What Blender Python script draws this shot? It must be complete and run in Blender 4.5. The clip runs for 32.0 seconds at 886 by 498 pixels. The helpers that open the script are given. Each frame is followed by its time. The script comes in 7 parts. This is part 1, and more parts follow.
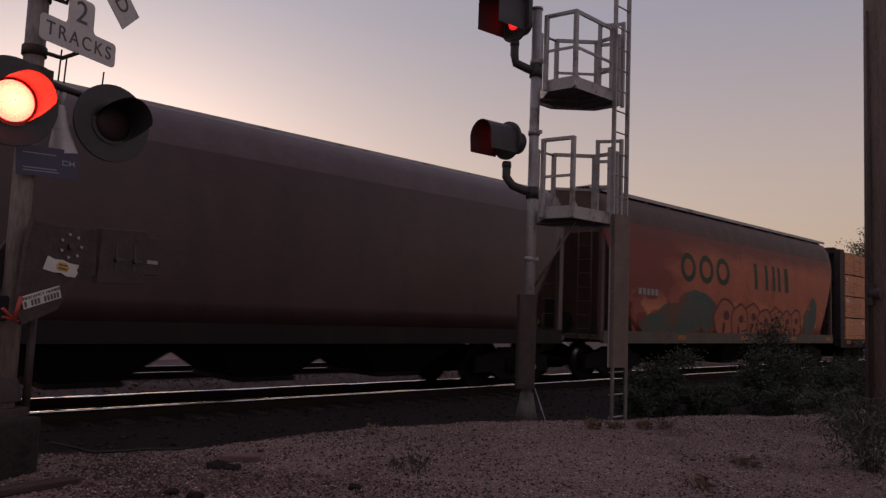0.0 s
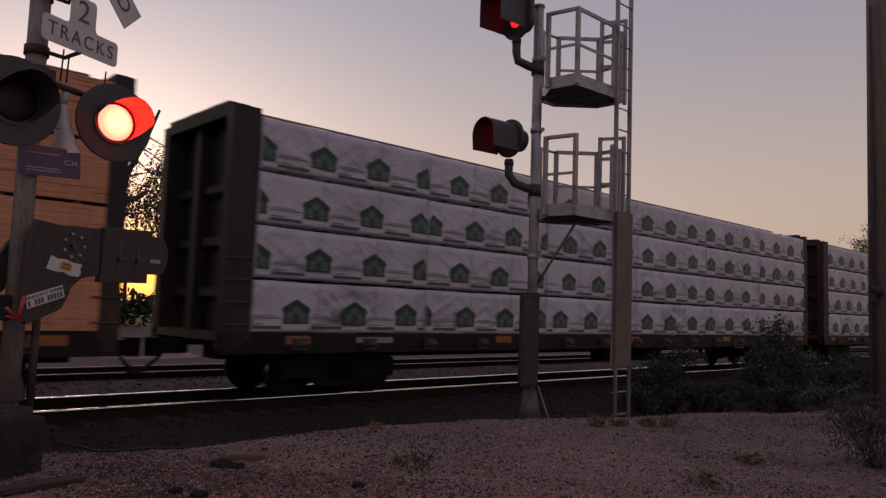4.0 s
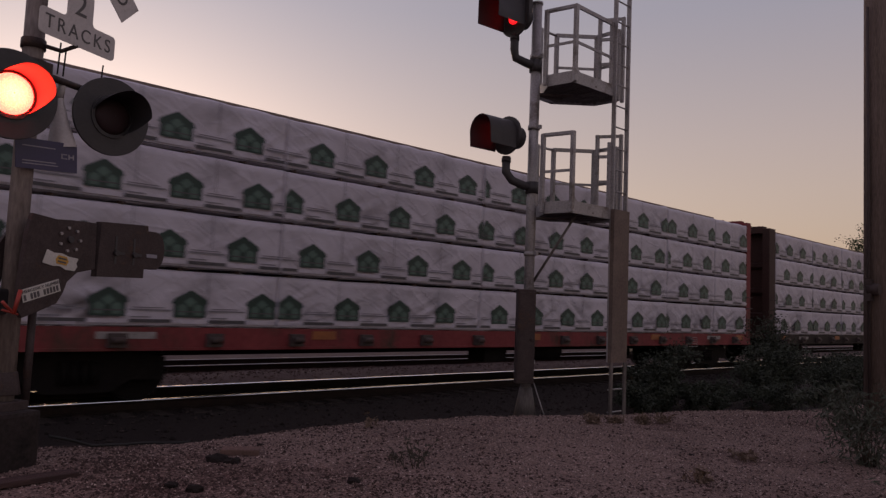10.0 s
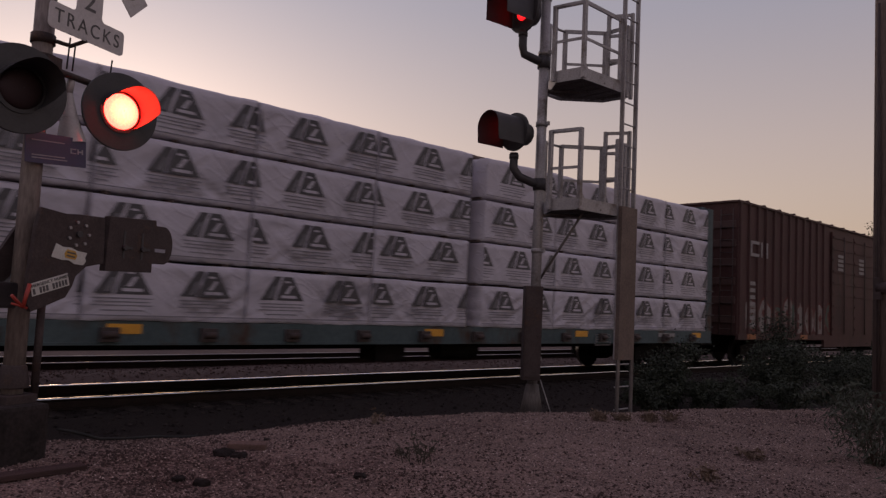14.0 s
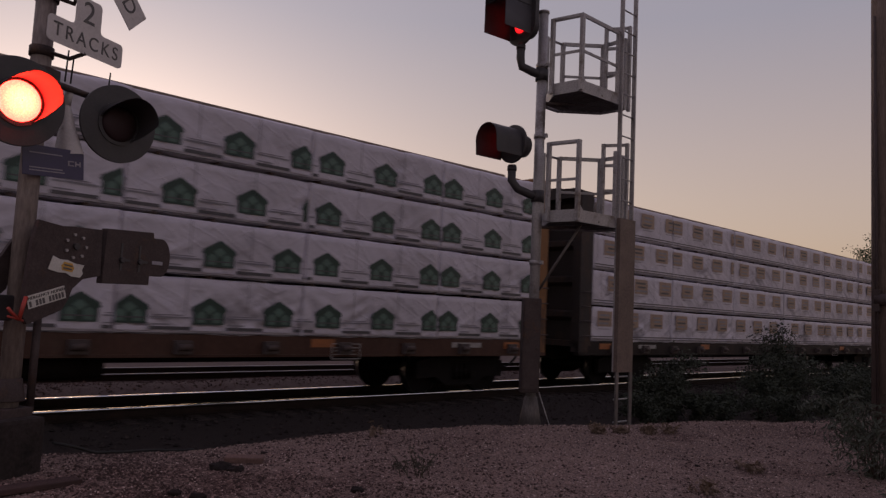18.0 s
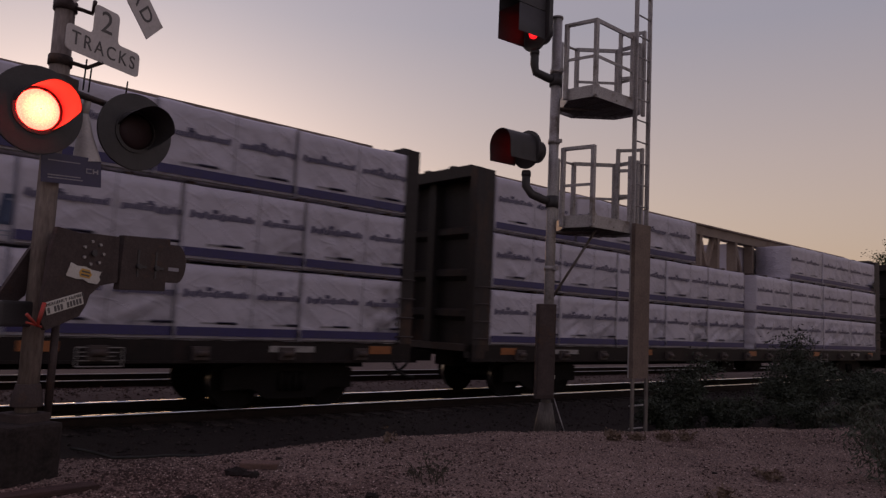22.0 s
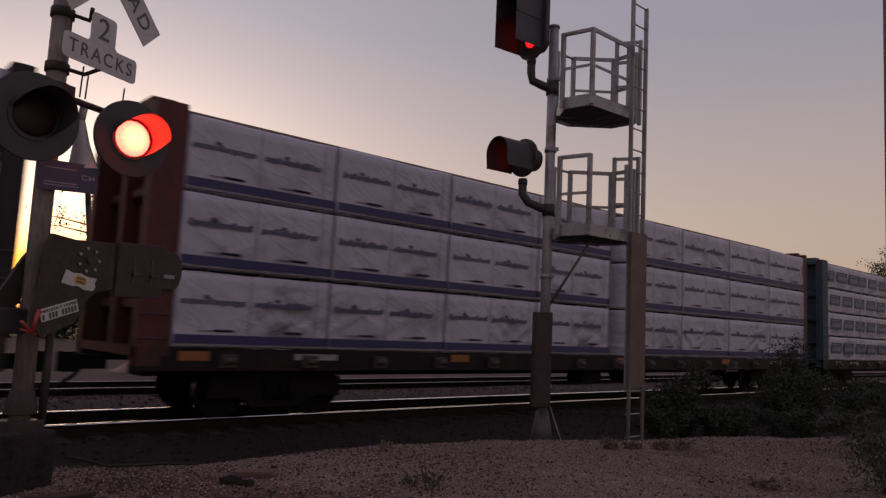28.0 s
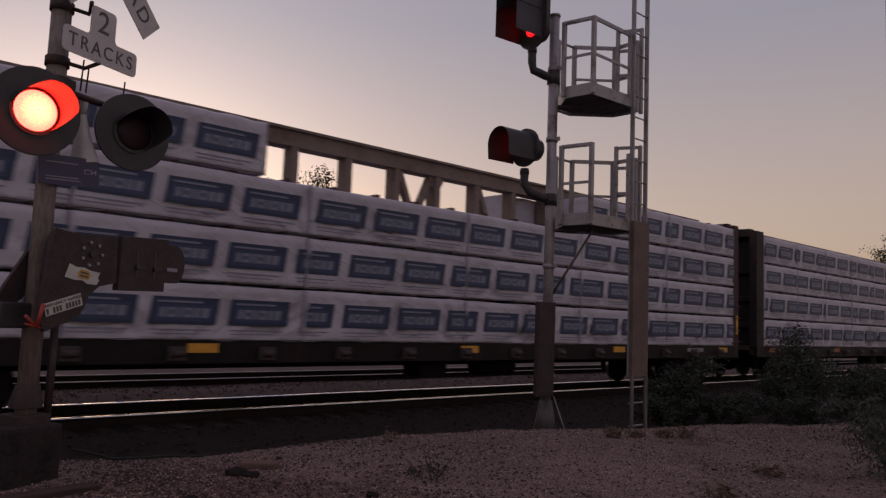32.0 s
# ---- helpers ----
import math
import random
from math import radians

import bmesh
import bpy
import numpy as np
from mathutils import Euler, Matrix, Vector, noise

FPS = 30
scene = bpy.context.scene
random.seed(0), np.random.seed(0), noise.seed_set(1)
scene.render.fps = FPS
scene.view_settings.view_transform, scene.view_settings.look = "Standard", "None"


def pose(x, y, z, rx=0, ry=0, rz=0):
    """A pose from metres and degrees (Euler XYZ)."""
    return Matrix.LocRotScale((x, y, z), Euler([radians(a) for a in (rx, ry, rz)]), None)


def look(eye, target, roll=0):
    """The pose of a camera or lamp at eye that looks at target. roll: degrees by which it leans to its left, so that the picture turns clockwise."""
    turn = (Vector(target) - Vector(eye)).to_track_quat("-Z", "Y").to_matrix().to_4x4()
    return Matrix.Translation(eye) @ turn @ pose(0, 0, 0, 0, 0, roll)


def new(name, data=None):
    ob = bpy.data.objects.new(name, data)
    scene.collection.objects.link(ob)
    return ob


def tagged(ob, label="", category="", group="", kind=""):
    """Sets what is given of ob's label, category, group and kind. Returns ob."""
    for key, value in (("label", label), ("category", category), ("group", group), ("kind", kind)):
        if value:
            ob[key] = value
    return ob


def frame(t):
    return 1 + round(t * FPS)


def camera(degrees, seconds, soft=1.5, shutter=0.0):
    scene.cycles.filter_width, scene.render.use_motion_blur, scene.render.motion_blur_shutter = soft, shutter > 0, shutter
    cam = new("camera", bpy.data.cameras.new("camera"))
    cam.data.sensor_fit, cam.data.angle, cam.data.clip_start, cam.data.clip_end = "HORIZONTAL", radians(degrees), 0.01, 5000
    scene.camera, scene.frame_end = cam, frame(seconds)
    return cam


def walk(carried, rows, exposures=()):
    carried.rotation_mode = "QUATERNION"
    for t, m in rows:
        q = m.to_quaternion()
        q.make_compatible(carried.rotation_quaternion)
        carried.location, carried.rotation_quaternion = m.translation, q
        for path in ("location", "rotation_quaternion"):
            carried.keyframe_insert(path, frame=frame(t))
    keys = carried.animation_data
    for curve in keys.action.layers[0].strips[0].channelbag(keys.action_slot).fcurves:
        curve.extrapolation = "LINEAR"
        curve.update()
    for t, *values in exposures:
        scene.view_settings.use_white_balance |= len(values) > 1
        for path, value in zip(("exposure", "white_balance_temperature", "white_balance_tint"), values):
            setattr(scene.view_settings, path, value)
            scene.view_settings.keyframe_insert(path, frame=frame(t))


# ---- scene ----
# ---- camera: hand-held at one spot, swaying a little ----
EYE = (0.0, 0.0, 1.574)
cam = camera(62.09, 32.0, soft=1.35, shutter=0.19)


def view(t, heading, tilt, lean, dx, dy, dz):
    eye = Vector(EYE) + Vector((dx, dy, dz))
    h, k = radians(heading), radians(tilt)
    way = Vector((math.cos(h) * math.cos(k), math.sin(h) * math.cos(k), math.sin(k)))
    return t, look(eye, eye + way, lean)


walk(cam, [view(*row) for row in (
    (0.0, 46.922, 4.925, 2.200, 0.001, 0.001, 0.004),
    (0.5, 46.920, 4.949, 2.134, 0.002, 0.001, 0.002),
    (1.0, 46.877, 5.046, 2.204, 0.003, 0.002, 0.000),
    (1.5, 46.891, 5.028, 2.154, 0.003, 0.002, 0.000),
    (2.0, 46.958, 4.952, 2.176, 0.004, 0.002, 0.001),
    (2.5, 47.000, 4.822, 2.147, 0.004, 0.001, 0.004),
    (3.0, 47.140, 4.749, 2.126, 0.004, 0.001, 0.004),
    (3.5, 47.121, 4.802, 1.989, 0.003, 0.001, 0.002),
    (5.5, 47.076, 4.593, 2.126, 0.001, 0.001, 0.001),
    (6.0, 47.034, 4.534, 2.193, 0.000, 0.001, 0.000),
    (6.5, 47.018, 4.814, 2.132, 0.001, 0.001, 0.000),
    (7.0, 47.028, 4.897, 2.120, 0.002, 0.001, -0.000),
    (7.5, 46.993, 4.843, 2.247, 0.003, 0.002, -0.001),
    (8.0, 46.966, 4.775, 2.269, 0.002, 0.002, -0.001),
    (8.5, 46.936, 4.663, 2.302, 0.001, 0.002, -0.001),
    (9.0, 46.913, 4.642, 2.245, -0.000, 0.001, -0.001),
    (9.5, 46.863, 4.599, 2.280, -0.001, 0.002, -0.001),
    (10.0, 46.843, 4.554, 2.334, -0.001, 0.002, -0.002),
    (10.5, 46.869, 4.568, 2.389, -0.001, 0.001, -0.002),
    (11.0, 46.833, 4.670, 2.449, -0.001, 0.001, -0.003),
    (11.5, 47.063, 4.696, 2.448, -0.000, 0.002, -0.003),
    (12.0, 47.197, 4.598, 2.458, 0.000, 0.002, -0.003),
    (12.5, 47.347, 4.543, 2.560, 0.001, 0.003, -0.003),
    (13.0, 47.425, 4.456, 2.572, 0.001, 0.004, -0.002),
    (13.5, 47.412, 4.338, 2.581, 0.001, 0.004, -0.002),
    (14.0, 47.382, 4.253, 2.661, -0.000, 0.004, -0.004),
    (14.5, 47.344, 4.193, 2.747, -0.001, 0.004, -0.005),
    (16.5, 47.210, 4.540, 2.709, 0.000, 0.003, -0.005),
    (17.0, 47.268, 4.814, 2.733, 0.004, 0.004, -0.003),
    (17.5, 47.328, 5.080, 2.633, 0.008, 0.006, -0.001),
    (18.0, 47.312, 5.165, 2.631, 0.009, 0.007, 0.001),
    (18.5, 47.466, 5.208, 2.618, 0.010, 0.006, 0.002),
    (19.0, 47.696, 5.337, 2.656, 0.010, 0.006, 0.002),
    (19.5, 47.852, 5.371, 2.638, 0.011, 0.006, 0.001),
    (20.0, 47.915, 5.358, 2.600, 0.012, 0.006, 0.001),
    (20.5, 48.014, 5.314, 2.590, 0.012, 0.007, 0.001),
    (21.0, 48.044, 5.364, 2.595, 0.011, 0.006, 0.002),
    (21.5, 48.184, 5.522, 2.579, 0.010, 0.006, 0.002),
    (22.0, 48.460, 5.565, 2.614, 0.011, 0.006, 0.002),
    (22.5, 48.483, 5.676, 2.546, 0.012, 0.006, 0.001),
    (23.0, 48.484, 5.669, 2.851, 0.013, 0.007, -0.000),
    (23.5, 48.452, 5.595, 3.131, 0.014, 0.008, -0.002),
    (24.0, 48.416, 5.538, 3.115, 0.014, 0.008, -0.003),
    (24.5, 48.409, 5.422, 3.210, 0.014, 0.009, -0.003),
    (25.0, 48.350, 5.395, 3.199, 0.014, 0.009, -0.003),
    (25.5, 48.358, 5.611, 3.150, 0.014, 0.008, -0.002),
    (27.5, 48.273, 6.247, 2.731, 0.014, 0.007, -0.001),
    (28.0, 48.219, 6.201, 2.720, 0.013, 0.007, -0.000),
    (28.5, 48.190, 6.147, 2.620, 0.013, 0.007, 0.000),
    (29.0, 48.171, 6.037, 2.585, 0.013, 0.007, 0.001),
    (29.5, 48.145, 5.932, 2.536, 0.013, 0.007, 0.002),
    (30.0, 48.112, 5.840, 2.521, 0.013, 0.007, 0.002),
    (30.5, 48.082, 5.752, 2.407, 0.013, 0.007, 0.002),
    (31.0, 48.107, 5.688, 2.269, 0.013, 0.008, 0.001),
    (31.5, 48.113, 5.567, 2.244, 0.011, 0.007, 0.001),
    (32.0, 48.352, 5.467, 2.214, 0.010, 0.007, 0.001),
)], exposures=tuple((t, stops, 6450, 18) for t, stops in ((0.0, 0.26), (12.0, 0.26), (14.0, 0.29), (14.5, 0.34), (15.5, 0.52), (16.5, 0.50), (17.0, 0.36), (17.5, 0.27), (19.5, 0.22), (32.0, 0.17))))

# ---- light: the sun has just gone down behind the trees, the sky does the rest ----
SUN_HEADING, SUN_HEIGHT = 74.0, 2.5
world = bpy.data.worlds.new("evening_sky")
scene.world = world
world.use_nodes = True
wn, wl = world.node_tree.nodes, world.node_tree.links
sky = wn.new("ShaderNodeTexSky")
sky.sky_type, sky.sun_disc = "NISHITA", False
sky.sun_elevation, sky.sun_rotation = radians(SUN_HEIGHT), radians(90 - SUN_HEADING)
sky.air_density, sky.dust_density, sky.ozone_density = 1.0, 2.5, 1.0
veil = wn.new("ShaderNodeMix")
veil.data_type = "RGBA"
way = wn.new("ShaderNodeTexCoord")
tall = wn.new("ShaderNodeSeparateXYZ")
# cream at the horizon, grey-lilac above, deeper lilac overhead
rise = wn.new("ShaderNodeValToRGB")
rise.color_ramp.elements[0].position, rise.color_ramp.elements[1].position = 0.02, 0.95
rise.color_ramp.elements[0].color, rise.color_ramp.elements[1].color = (0.83, 0.58, 0.43, 1), (0.60, 0.495, 0.63, 1)
rise.color_ramp.elements.new(0.16).color = (0.74, 0.565, 0.465, 1)
rise.color_ramp.elements.new(0.38).color = (0.465, 0.445, 0.51, 1)
lift = wn.new("ShaderNodeVectorMath")
lift.operation = "SCALE"
lift.inputs["Scale"].default_value = 5.0
wl.new(way.outputs["Generated"], tall.inputs["Vector"])
wl.new(tall.outputs["Z"], rise.inputs["Fac"])
wl.new(rise.outputs["Color"], lift.inputs[0])
wl.new(lift.outputs["Vector"], veil.inputs["B"])
soften = wn.new("ShaderNodeHueSaturation")
low = wn.new("ShaderNodeFloatCurve")      # deep gold near the horizon, paler above
for x, y in ((0.03, 0.62), (0.11, 0.40), (0.26, 0.25)):
    low.mapping.curves[0].points.new(x, y)
low.mapping.curves[0].points[0].location, low.mapping.curves[0].points[-1].location = (0.0, 0.66), (1.0, 0.25)
double = wn.new("ShaderNodeMath")
double.operation = "MULTIPLY"
double.inputs[1].default_value = 2.0
thin = wn.new("ShaderNodeMapRange")      # the veil of haze is thinner low down
thin.inputs["From Min"].default_value, thin.inputs["From Max"].default_value = 0.03, 0.22
thin.inputs["To Min"].default_value, thin.inputs["To Max"].default_value = 0.50, 0.62
wl.new(tall.outputs["Z"], low.inputs["Value"])
wl.new(tall.outputs["Z"], thin.inputs["Value"])
wl.new(thin.outputs["Result"], veil.inputs["Factor"])
wl.new(low.outputs["Value"], double.inputs[0])
wl.new(double.outputs["Value"], soften.inputs["Saturation"])
wl.new(sky.outputs["Color"], soften.inputs["Color"])
wl.new(soften.outputs["Color"], veil.inputs["A"])
wl.new(veil.outputs["Result"], wn["Background"].inputs["Color"])
wn["Background"].inputs["Strength"].default_value = 0.15
sun = new("sun", bpy.data.lights.new("sun", "SUN"))
sun.data.energy, sun.data.angle, sun.data.color = 0.25, radians(3), (1.0, 0.62, 0.36)
_h, _k = radians(SUN_HEADING), radians(SUN_HEIGHT)
sun.matrix_world = look((0, 0, 50), (-math.cos(_h) * math.cos(_k), -math.sin(_h) * math.cos(_k), 50 - math.sin(_k)))

TRACK, TRACK_FAR = 12.09, 16.58     # centre lines; the rail heads of the near track lie at z = 0


# ---- materials ----
def mat(name, a, b, rough=0.7, metal=0.0, scale=3.0, fine=40.0, bump=0.15, grain=0.25, stretch=(1, 1, 1), dirt=None, dirt_at=0.62, coat=0.0, place="Object"):
    """Two tones mixed by large stains, darkened by fine grain, with an optional dirt colour in patches."""
    m = bpy.data.materials.new(name)
    m.use_nodes = True
    n, l = m.node_tree.nodes, m.node_tree.links
    p = n["Principled BSDF"]
    co = n.new("ShaderNodeTexCoord")
    mp = n.new("ShaderNodeMapping")
    mp.inputs["Scale"].default_value = stretch
    l.new(co.outputs[place], mp.inputs["Vector"])

    def noise_at(s, detail, rough_):
        t = n.new("ShaderNodeTexNoise")
        t.inputs["Scale"].default_value, t.inputs["Detail"].default_value, t.inputs["Roughness"].default_value = s, detail, rough_
        l.new(mp.outputs["Vector"], t.inputs["Vector"])
        return t.outputs["Fac"]

    big, small = noise_at(scale, 5, 0.6), noise_at(fine, 3, 0.6)
    spread = n.new("ShaderNodeMapRange")
    spread.inputs["From Min"].default_value, spread.inputs["From Max"].default_value = 0.3, 0.7
    l.new(big, spread.inputs["Value"])
    mix = n.new("ShaderNodeMix")
    mix.data_type = "RGBA"
    mix.inputs["A"].default_value, mix.inputs["B"].default_value = (*a, 1), (*b, 1)
    l.new(spread.outputs["Result"], mix.inputs["Factor"])
    out = mix.outputs["Result"]
    if dirt:
        far = noise_at(scale * 0.45 + 0.3, 7, 0.7)
        gate = n.new("ShaderNodeMapRange")
        gate.inputs["From Min"].default_value, gate.inputs["From Max"].default_value = dirt_at - 0.06, dirt_at + 0.06
        l.new(far, gate.inputs["Value"])
        d = n.new("ShaderNodeMix")
        d.data_type = "RGBA"
        d.inputs["B"].default_value = (*dirt, 1)
        l.new(out, d.inputs["A"])
        l.new(gate.outputs["Result"], d.inputs["Factor"])
        out = d.outputs["Result"]
    g = n.new("ShaderNodeMix")
    g.data_type, g.blend_type = "RGBA", "MULTIPLY"
    g.inputs["Factor"].default_value = grain
    ramp = n.new("ShaderNodeMapRange")
    ramp.inputs["From Min"].default_value, ramp.inputs["From Max"].default_value, ramp.inputs["To Min"].default_value = 0.35, 0.65, 0.15
    l.new(small, ramp.inputs["Value"])
    l.new(out, g.inputs["A"])
    l.new(ramp.outputs["Result"], g.inputs["B"])
    l.new(g.outputs["Result"], p.inputs["Base Color"])
    p.inputs["Roughness"].default_value, p.inputs["Metallic"].default_value = rough, metal
    p.inputs["Specular IOR Level"].default_value = 0.5 if rough < 0.6 else 0.2
    p.inputs["Coat Weight"].default_value = coat
    if bump:
        bp = n.new("ShaderNodeBump")
        bp.inputs["Strength"].default_value, bp.inputs["Distance"].default_value = bump, 0.02
        l.new(small, bp.inputs["Height"])
        l.new(bp.outputs["Normal"], p.inputs["Normal"])
    return m


def glow(name, rim, core, strength, radius):
    """A lamp lens lit from behind: hot in the middle, deep red at the rim."""
    m = bpy.data.materials.new(name)
    m.use_nodes = True
    n, l = m.node_tree.nodes, m.node_tree.links
    p = n["Principled BSDF"]
    p.inputs["Base Color"].default_value = (0.25, 0.01, 0.01, 1)
    co = n.new("ShaderNodeTexCoord")
    ln = n.new("ShaderNodeVectorMath")
    ln.operation = "LENGTH"
    l.new(co.outputs["Object"], ln.inputs[0])
    r = n.new("ShaderNodeMapRange")
    r.inputs["From Min"].default_value, r.inputs["From Max"].default_value = 0.0, radius
    l.new(ln.outputs["Value"], r.inputs["Value"])
    ramp = n.new("ShaderNodeValToRGB")
    ramp.color_ramp.elements[0].color, ramp.color_ramp.elements[1].color = (*core, 1), (*rim, 1)
    ramp.color_ramp.elements[0].position, ramp.color_ramp.elements[1].position = 0.1, 0.85
    l.new(r.outputs["Result"], ramp.inputs["Fac"])
    v = n.new("ShaderNodeTexVoronoi")
    v.inputs["Scale"].default_value = 95.0
    l.new(co.outputs["Object"], v.inputs["Vector"])
    k = n.new("ShaderNodeMapRange")
    k.inputs["From Max"].default_value, k.inputs["To Min"].default_value, k.inputs["To Max"].default_value = 0.6, strength * 1.15, strength * 0.72
    l.new(v.outputs["Distance"], k.inputs["Value"])
    l.new(ramp.outputs["Color"], p.inputs["Emission Color"])
    l.new(k.outputs["Result"], p.inputs["Emission Strength"])
    return m


def wrap_material(name, a, b):
    """Woven plastic lumber wrap: folds that run aslant, dust, a dull sheen."""
    m = mat(name, a, b, rough=0.5, scale=1.3, fine=30, bump=0.0, grain=0.1, dirt=tuple(0.72 * c for c in a), dirt_at=0.6)
    n, l = m.node_tree.nodes, m.node_tree.links
    p = n["Principled BSDF"]
    co = n.new("ShaderNodeTexCoord")
    info = n.new("ShaderNodeObjectInfo")
    off = n.new("ShaderNodeVectorMath")
    off.operation = "ADD"
    mul = n.new("ShaderNodeMath")
    mul.operation = "MULTIPLY"
    mul.inputs[1].default_value = 50.0
    l.new(info.outputs["Random"], mul.inputs[0])
    l.new(co.outputs["Object"], off.inputs[0])
    l.new(mul.outputs["Value"], off.inputs[1])
    heights = []
    for turn, sc, wt in ((38, (0.55, 1, 1.9), 1.0), (-30, (0.6, 1, 1.5), 0.8), (62, (0.5, 1, 2.4), 0.5)):
        mp = n.new("ShaderNodeMapping")
        mp.vector_type = "TEXTURE"
        mp.inputs["Rotation"].default_value = (0, radians(turn), 0)
        mp.inputs["Scale"].default_value = tuple(1 / c for c in sc)
        l.new(off.outputs["Vector"], mp.inputs["Vector"])
        t = n.new("ShaderNodeTexNoise")
        t.inputs["Scale"].default_value, t.inputs["Detail"].default_value, t.inputs["Distortion"].default_value = 1.1, 0.8, 0.35
        l.new(mp.outputs["Vector"], t.inputs["Vector"])
        pk = n.new("ShaderNodeMath")
        pk.operation = "MULTIPLY"
        pk.inputs[1].default_value = wt
        l.new(t.outputs["Fac"], pk.inputs[0])
        heights.append(pk.outputs["Value"])
    # thin creases pulled aslant from the corners
    for turn, sc, wt in ((32, (0.35, 1, 1.6), 0.11), (-38, (0.3, 1, 1.5), 0.09)):
        mp = n.new("ShaderNodeMapping")
        mp.vector_type = "TEXTURE"
        mp.inputs["Rotation"].default_value = (0, radians(turn), 0)
        mp.inputs["Scale"].default_value = tuple(1 / c for c in sc)
        l.new(off.outputs["Vector"], mp.inputs["Vector"])
        t = n.new("ShaderNodeTexNoise")
        t.inputs["Scale"].default_value, t.inputs["Detail"].default_value = 2.6, 1.0
        l.new(mp.outputs["Vector"], t.inputs["Vector"])
        ridge = n.new("ShaderNodeMath")
        ridge.operation = "PINGPONG"
        ridge.inputs[1].default_value = 0.5
        l.new(t.outputs["Fac"], ridge.inputs[0])
        cut = n.new("ShaderNodeMapRange")
        cut.interpolation_type = "SMOOTHSTEP"
        cut.inputs["From Min"].default_value, cut.inputs["From Max"].default_value, cut.inputs["To Max"].default_value = 0.455, 0.5, wt
        l.new(ridge.outputs["Value"], cut.inputs["Value"])
        heights.append(cut.outputs["Result"])
    total = heights[0]
    for one in heights[1:]:
        s2 = n.new("ShaderNodeMath")
        l.new(total, s2.inputs[0])
        l.new(one, s2.inputs[1])
        total = s2.outputs["Value"]
    bp = n.new("ShaderNodeBump")
    bp.inputs["Strength"].default_value, bp.inputs["Distance"].default_value = 0.34, 0.13
    l.new(s2.outputs["Value"], bp.inputs["Height"])
    l.new(bp.outputs["Normal"], p.inputs["Normal"])
    return m


def board_material(name):
    """Ends-flush stacks of sawn boards: thin courses one above the other, each of its own tone."""
    m = mat(name, (0.71, 0.325, 0.185), (0.56, 0.25, 0.14), rough=0.75, scale=1.2, fine=26, bump=0.1, grain=0.3, stretch=(0.35, 1, 2.2), dirt=(0.42, 0.20, 0.10), dirt_at=0.64)
    n, l = m.node_tree.nodes, m.node_tree.links
    p = n["Principled BSDF"]
    co = n.new("ShaderNodeTexCoord")
    w = n.new("ShaderNodeTexWave")
    w.wave_type, w.bands_direction = "BANDS", "Z"
    w.inputs["Scale"].default_value, w.inputs["Distortion"].default_value, w.inputs["Detail Scale"].default_value = 4.1, 0.25, 0.4
    l.new(co.outputs["Object"], w.inputs["Vector"])
    r = n.new("ShaderNodeMapRange")
    r.inputs["From Min"].default_value, r.inputs["From Max"].default_value, r.inputs["To Min"].default_value = 0.0, 0.12, 0.84
    l.new(w.outputs["Fac"], r.inputs["Value"])
    mx = n.new("ShaderNodeMix")
    mx.data_type, mx.blend_type = "RGBA", "MULTIPLY"
    mx.inputs["Factor"].default_value = 1.0
    l.new(p.inputs["Base Color"].links[0].from_socket, mx.inputs["A"])
    info = n.new("ShaderNodeObjectInfo")
    far = n.new("ShaderNodeVectorMath")
    far.operation = "MULTIPLY_ADD"
    l.new(info.outputs["Random"], far.inputs[0])
    far.inputs[1].default_value = (40, 40, 40)
    l.new(co.outputs["Object"], far.inputs[2])
    last = r.outputs["Result"]
    # dark slits where a board sits back, and faint upright bands where laths lie between the courses
    for sc, lo, hi, low in (((0.55, 1, 15.0), 0.63, 0.69, 0.45), ((3.2, 1, 0.12), 0.56, 0.72, 0.78), ((0.9, 1, 7.0), 0.5, 0.8, 0.8)):
        mp = n.new("ShaderNodeMapping")
        mp.inputs["Scale"].default_value = sc
        l.new(far.outputs["Vector"], mp.inputs["Vector"])
        t = n.new("ShaderNodeTexNoise")
        t.inputs["Scale"].default_value, t.inputs["Detail"].default_value = 1.6, 2.0
        l.new(mp.outputs["Vector"], t.inputs["Vector"])
        g = n.new("ShaderNodeMapRange")
        g.inputs["From Min"].default_value, g.inputs["From Max"].default_value = lo, hi
        g.inputs["To Min"].default_value, g.inputs["To Max"].default_value = 1.0, low
        l.new(t.outputs["Fac"], g.inputs["Value"])
        k = n.new("ShaderNodeMath")
        k.operation = "MULTIPLY"
        l.new(last, k.inputs[0])
        l.new(g.outputs["Result"], k.inputs[1])
        last = k.outputs["Value"]
    l.new(last, mx.inputs["B"])
    l.new(mx.outputs["Result"], p.inputs["Base Color"])
    return m


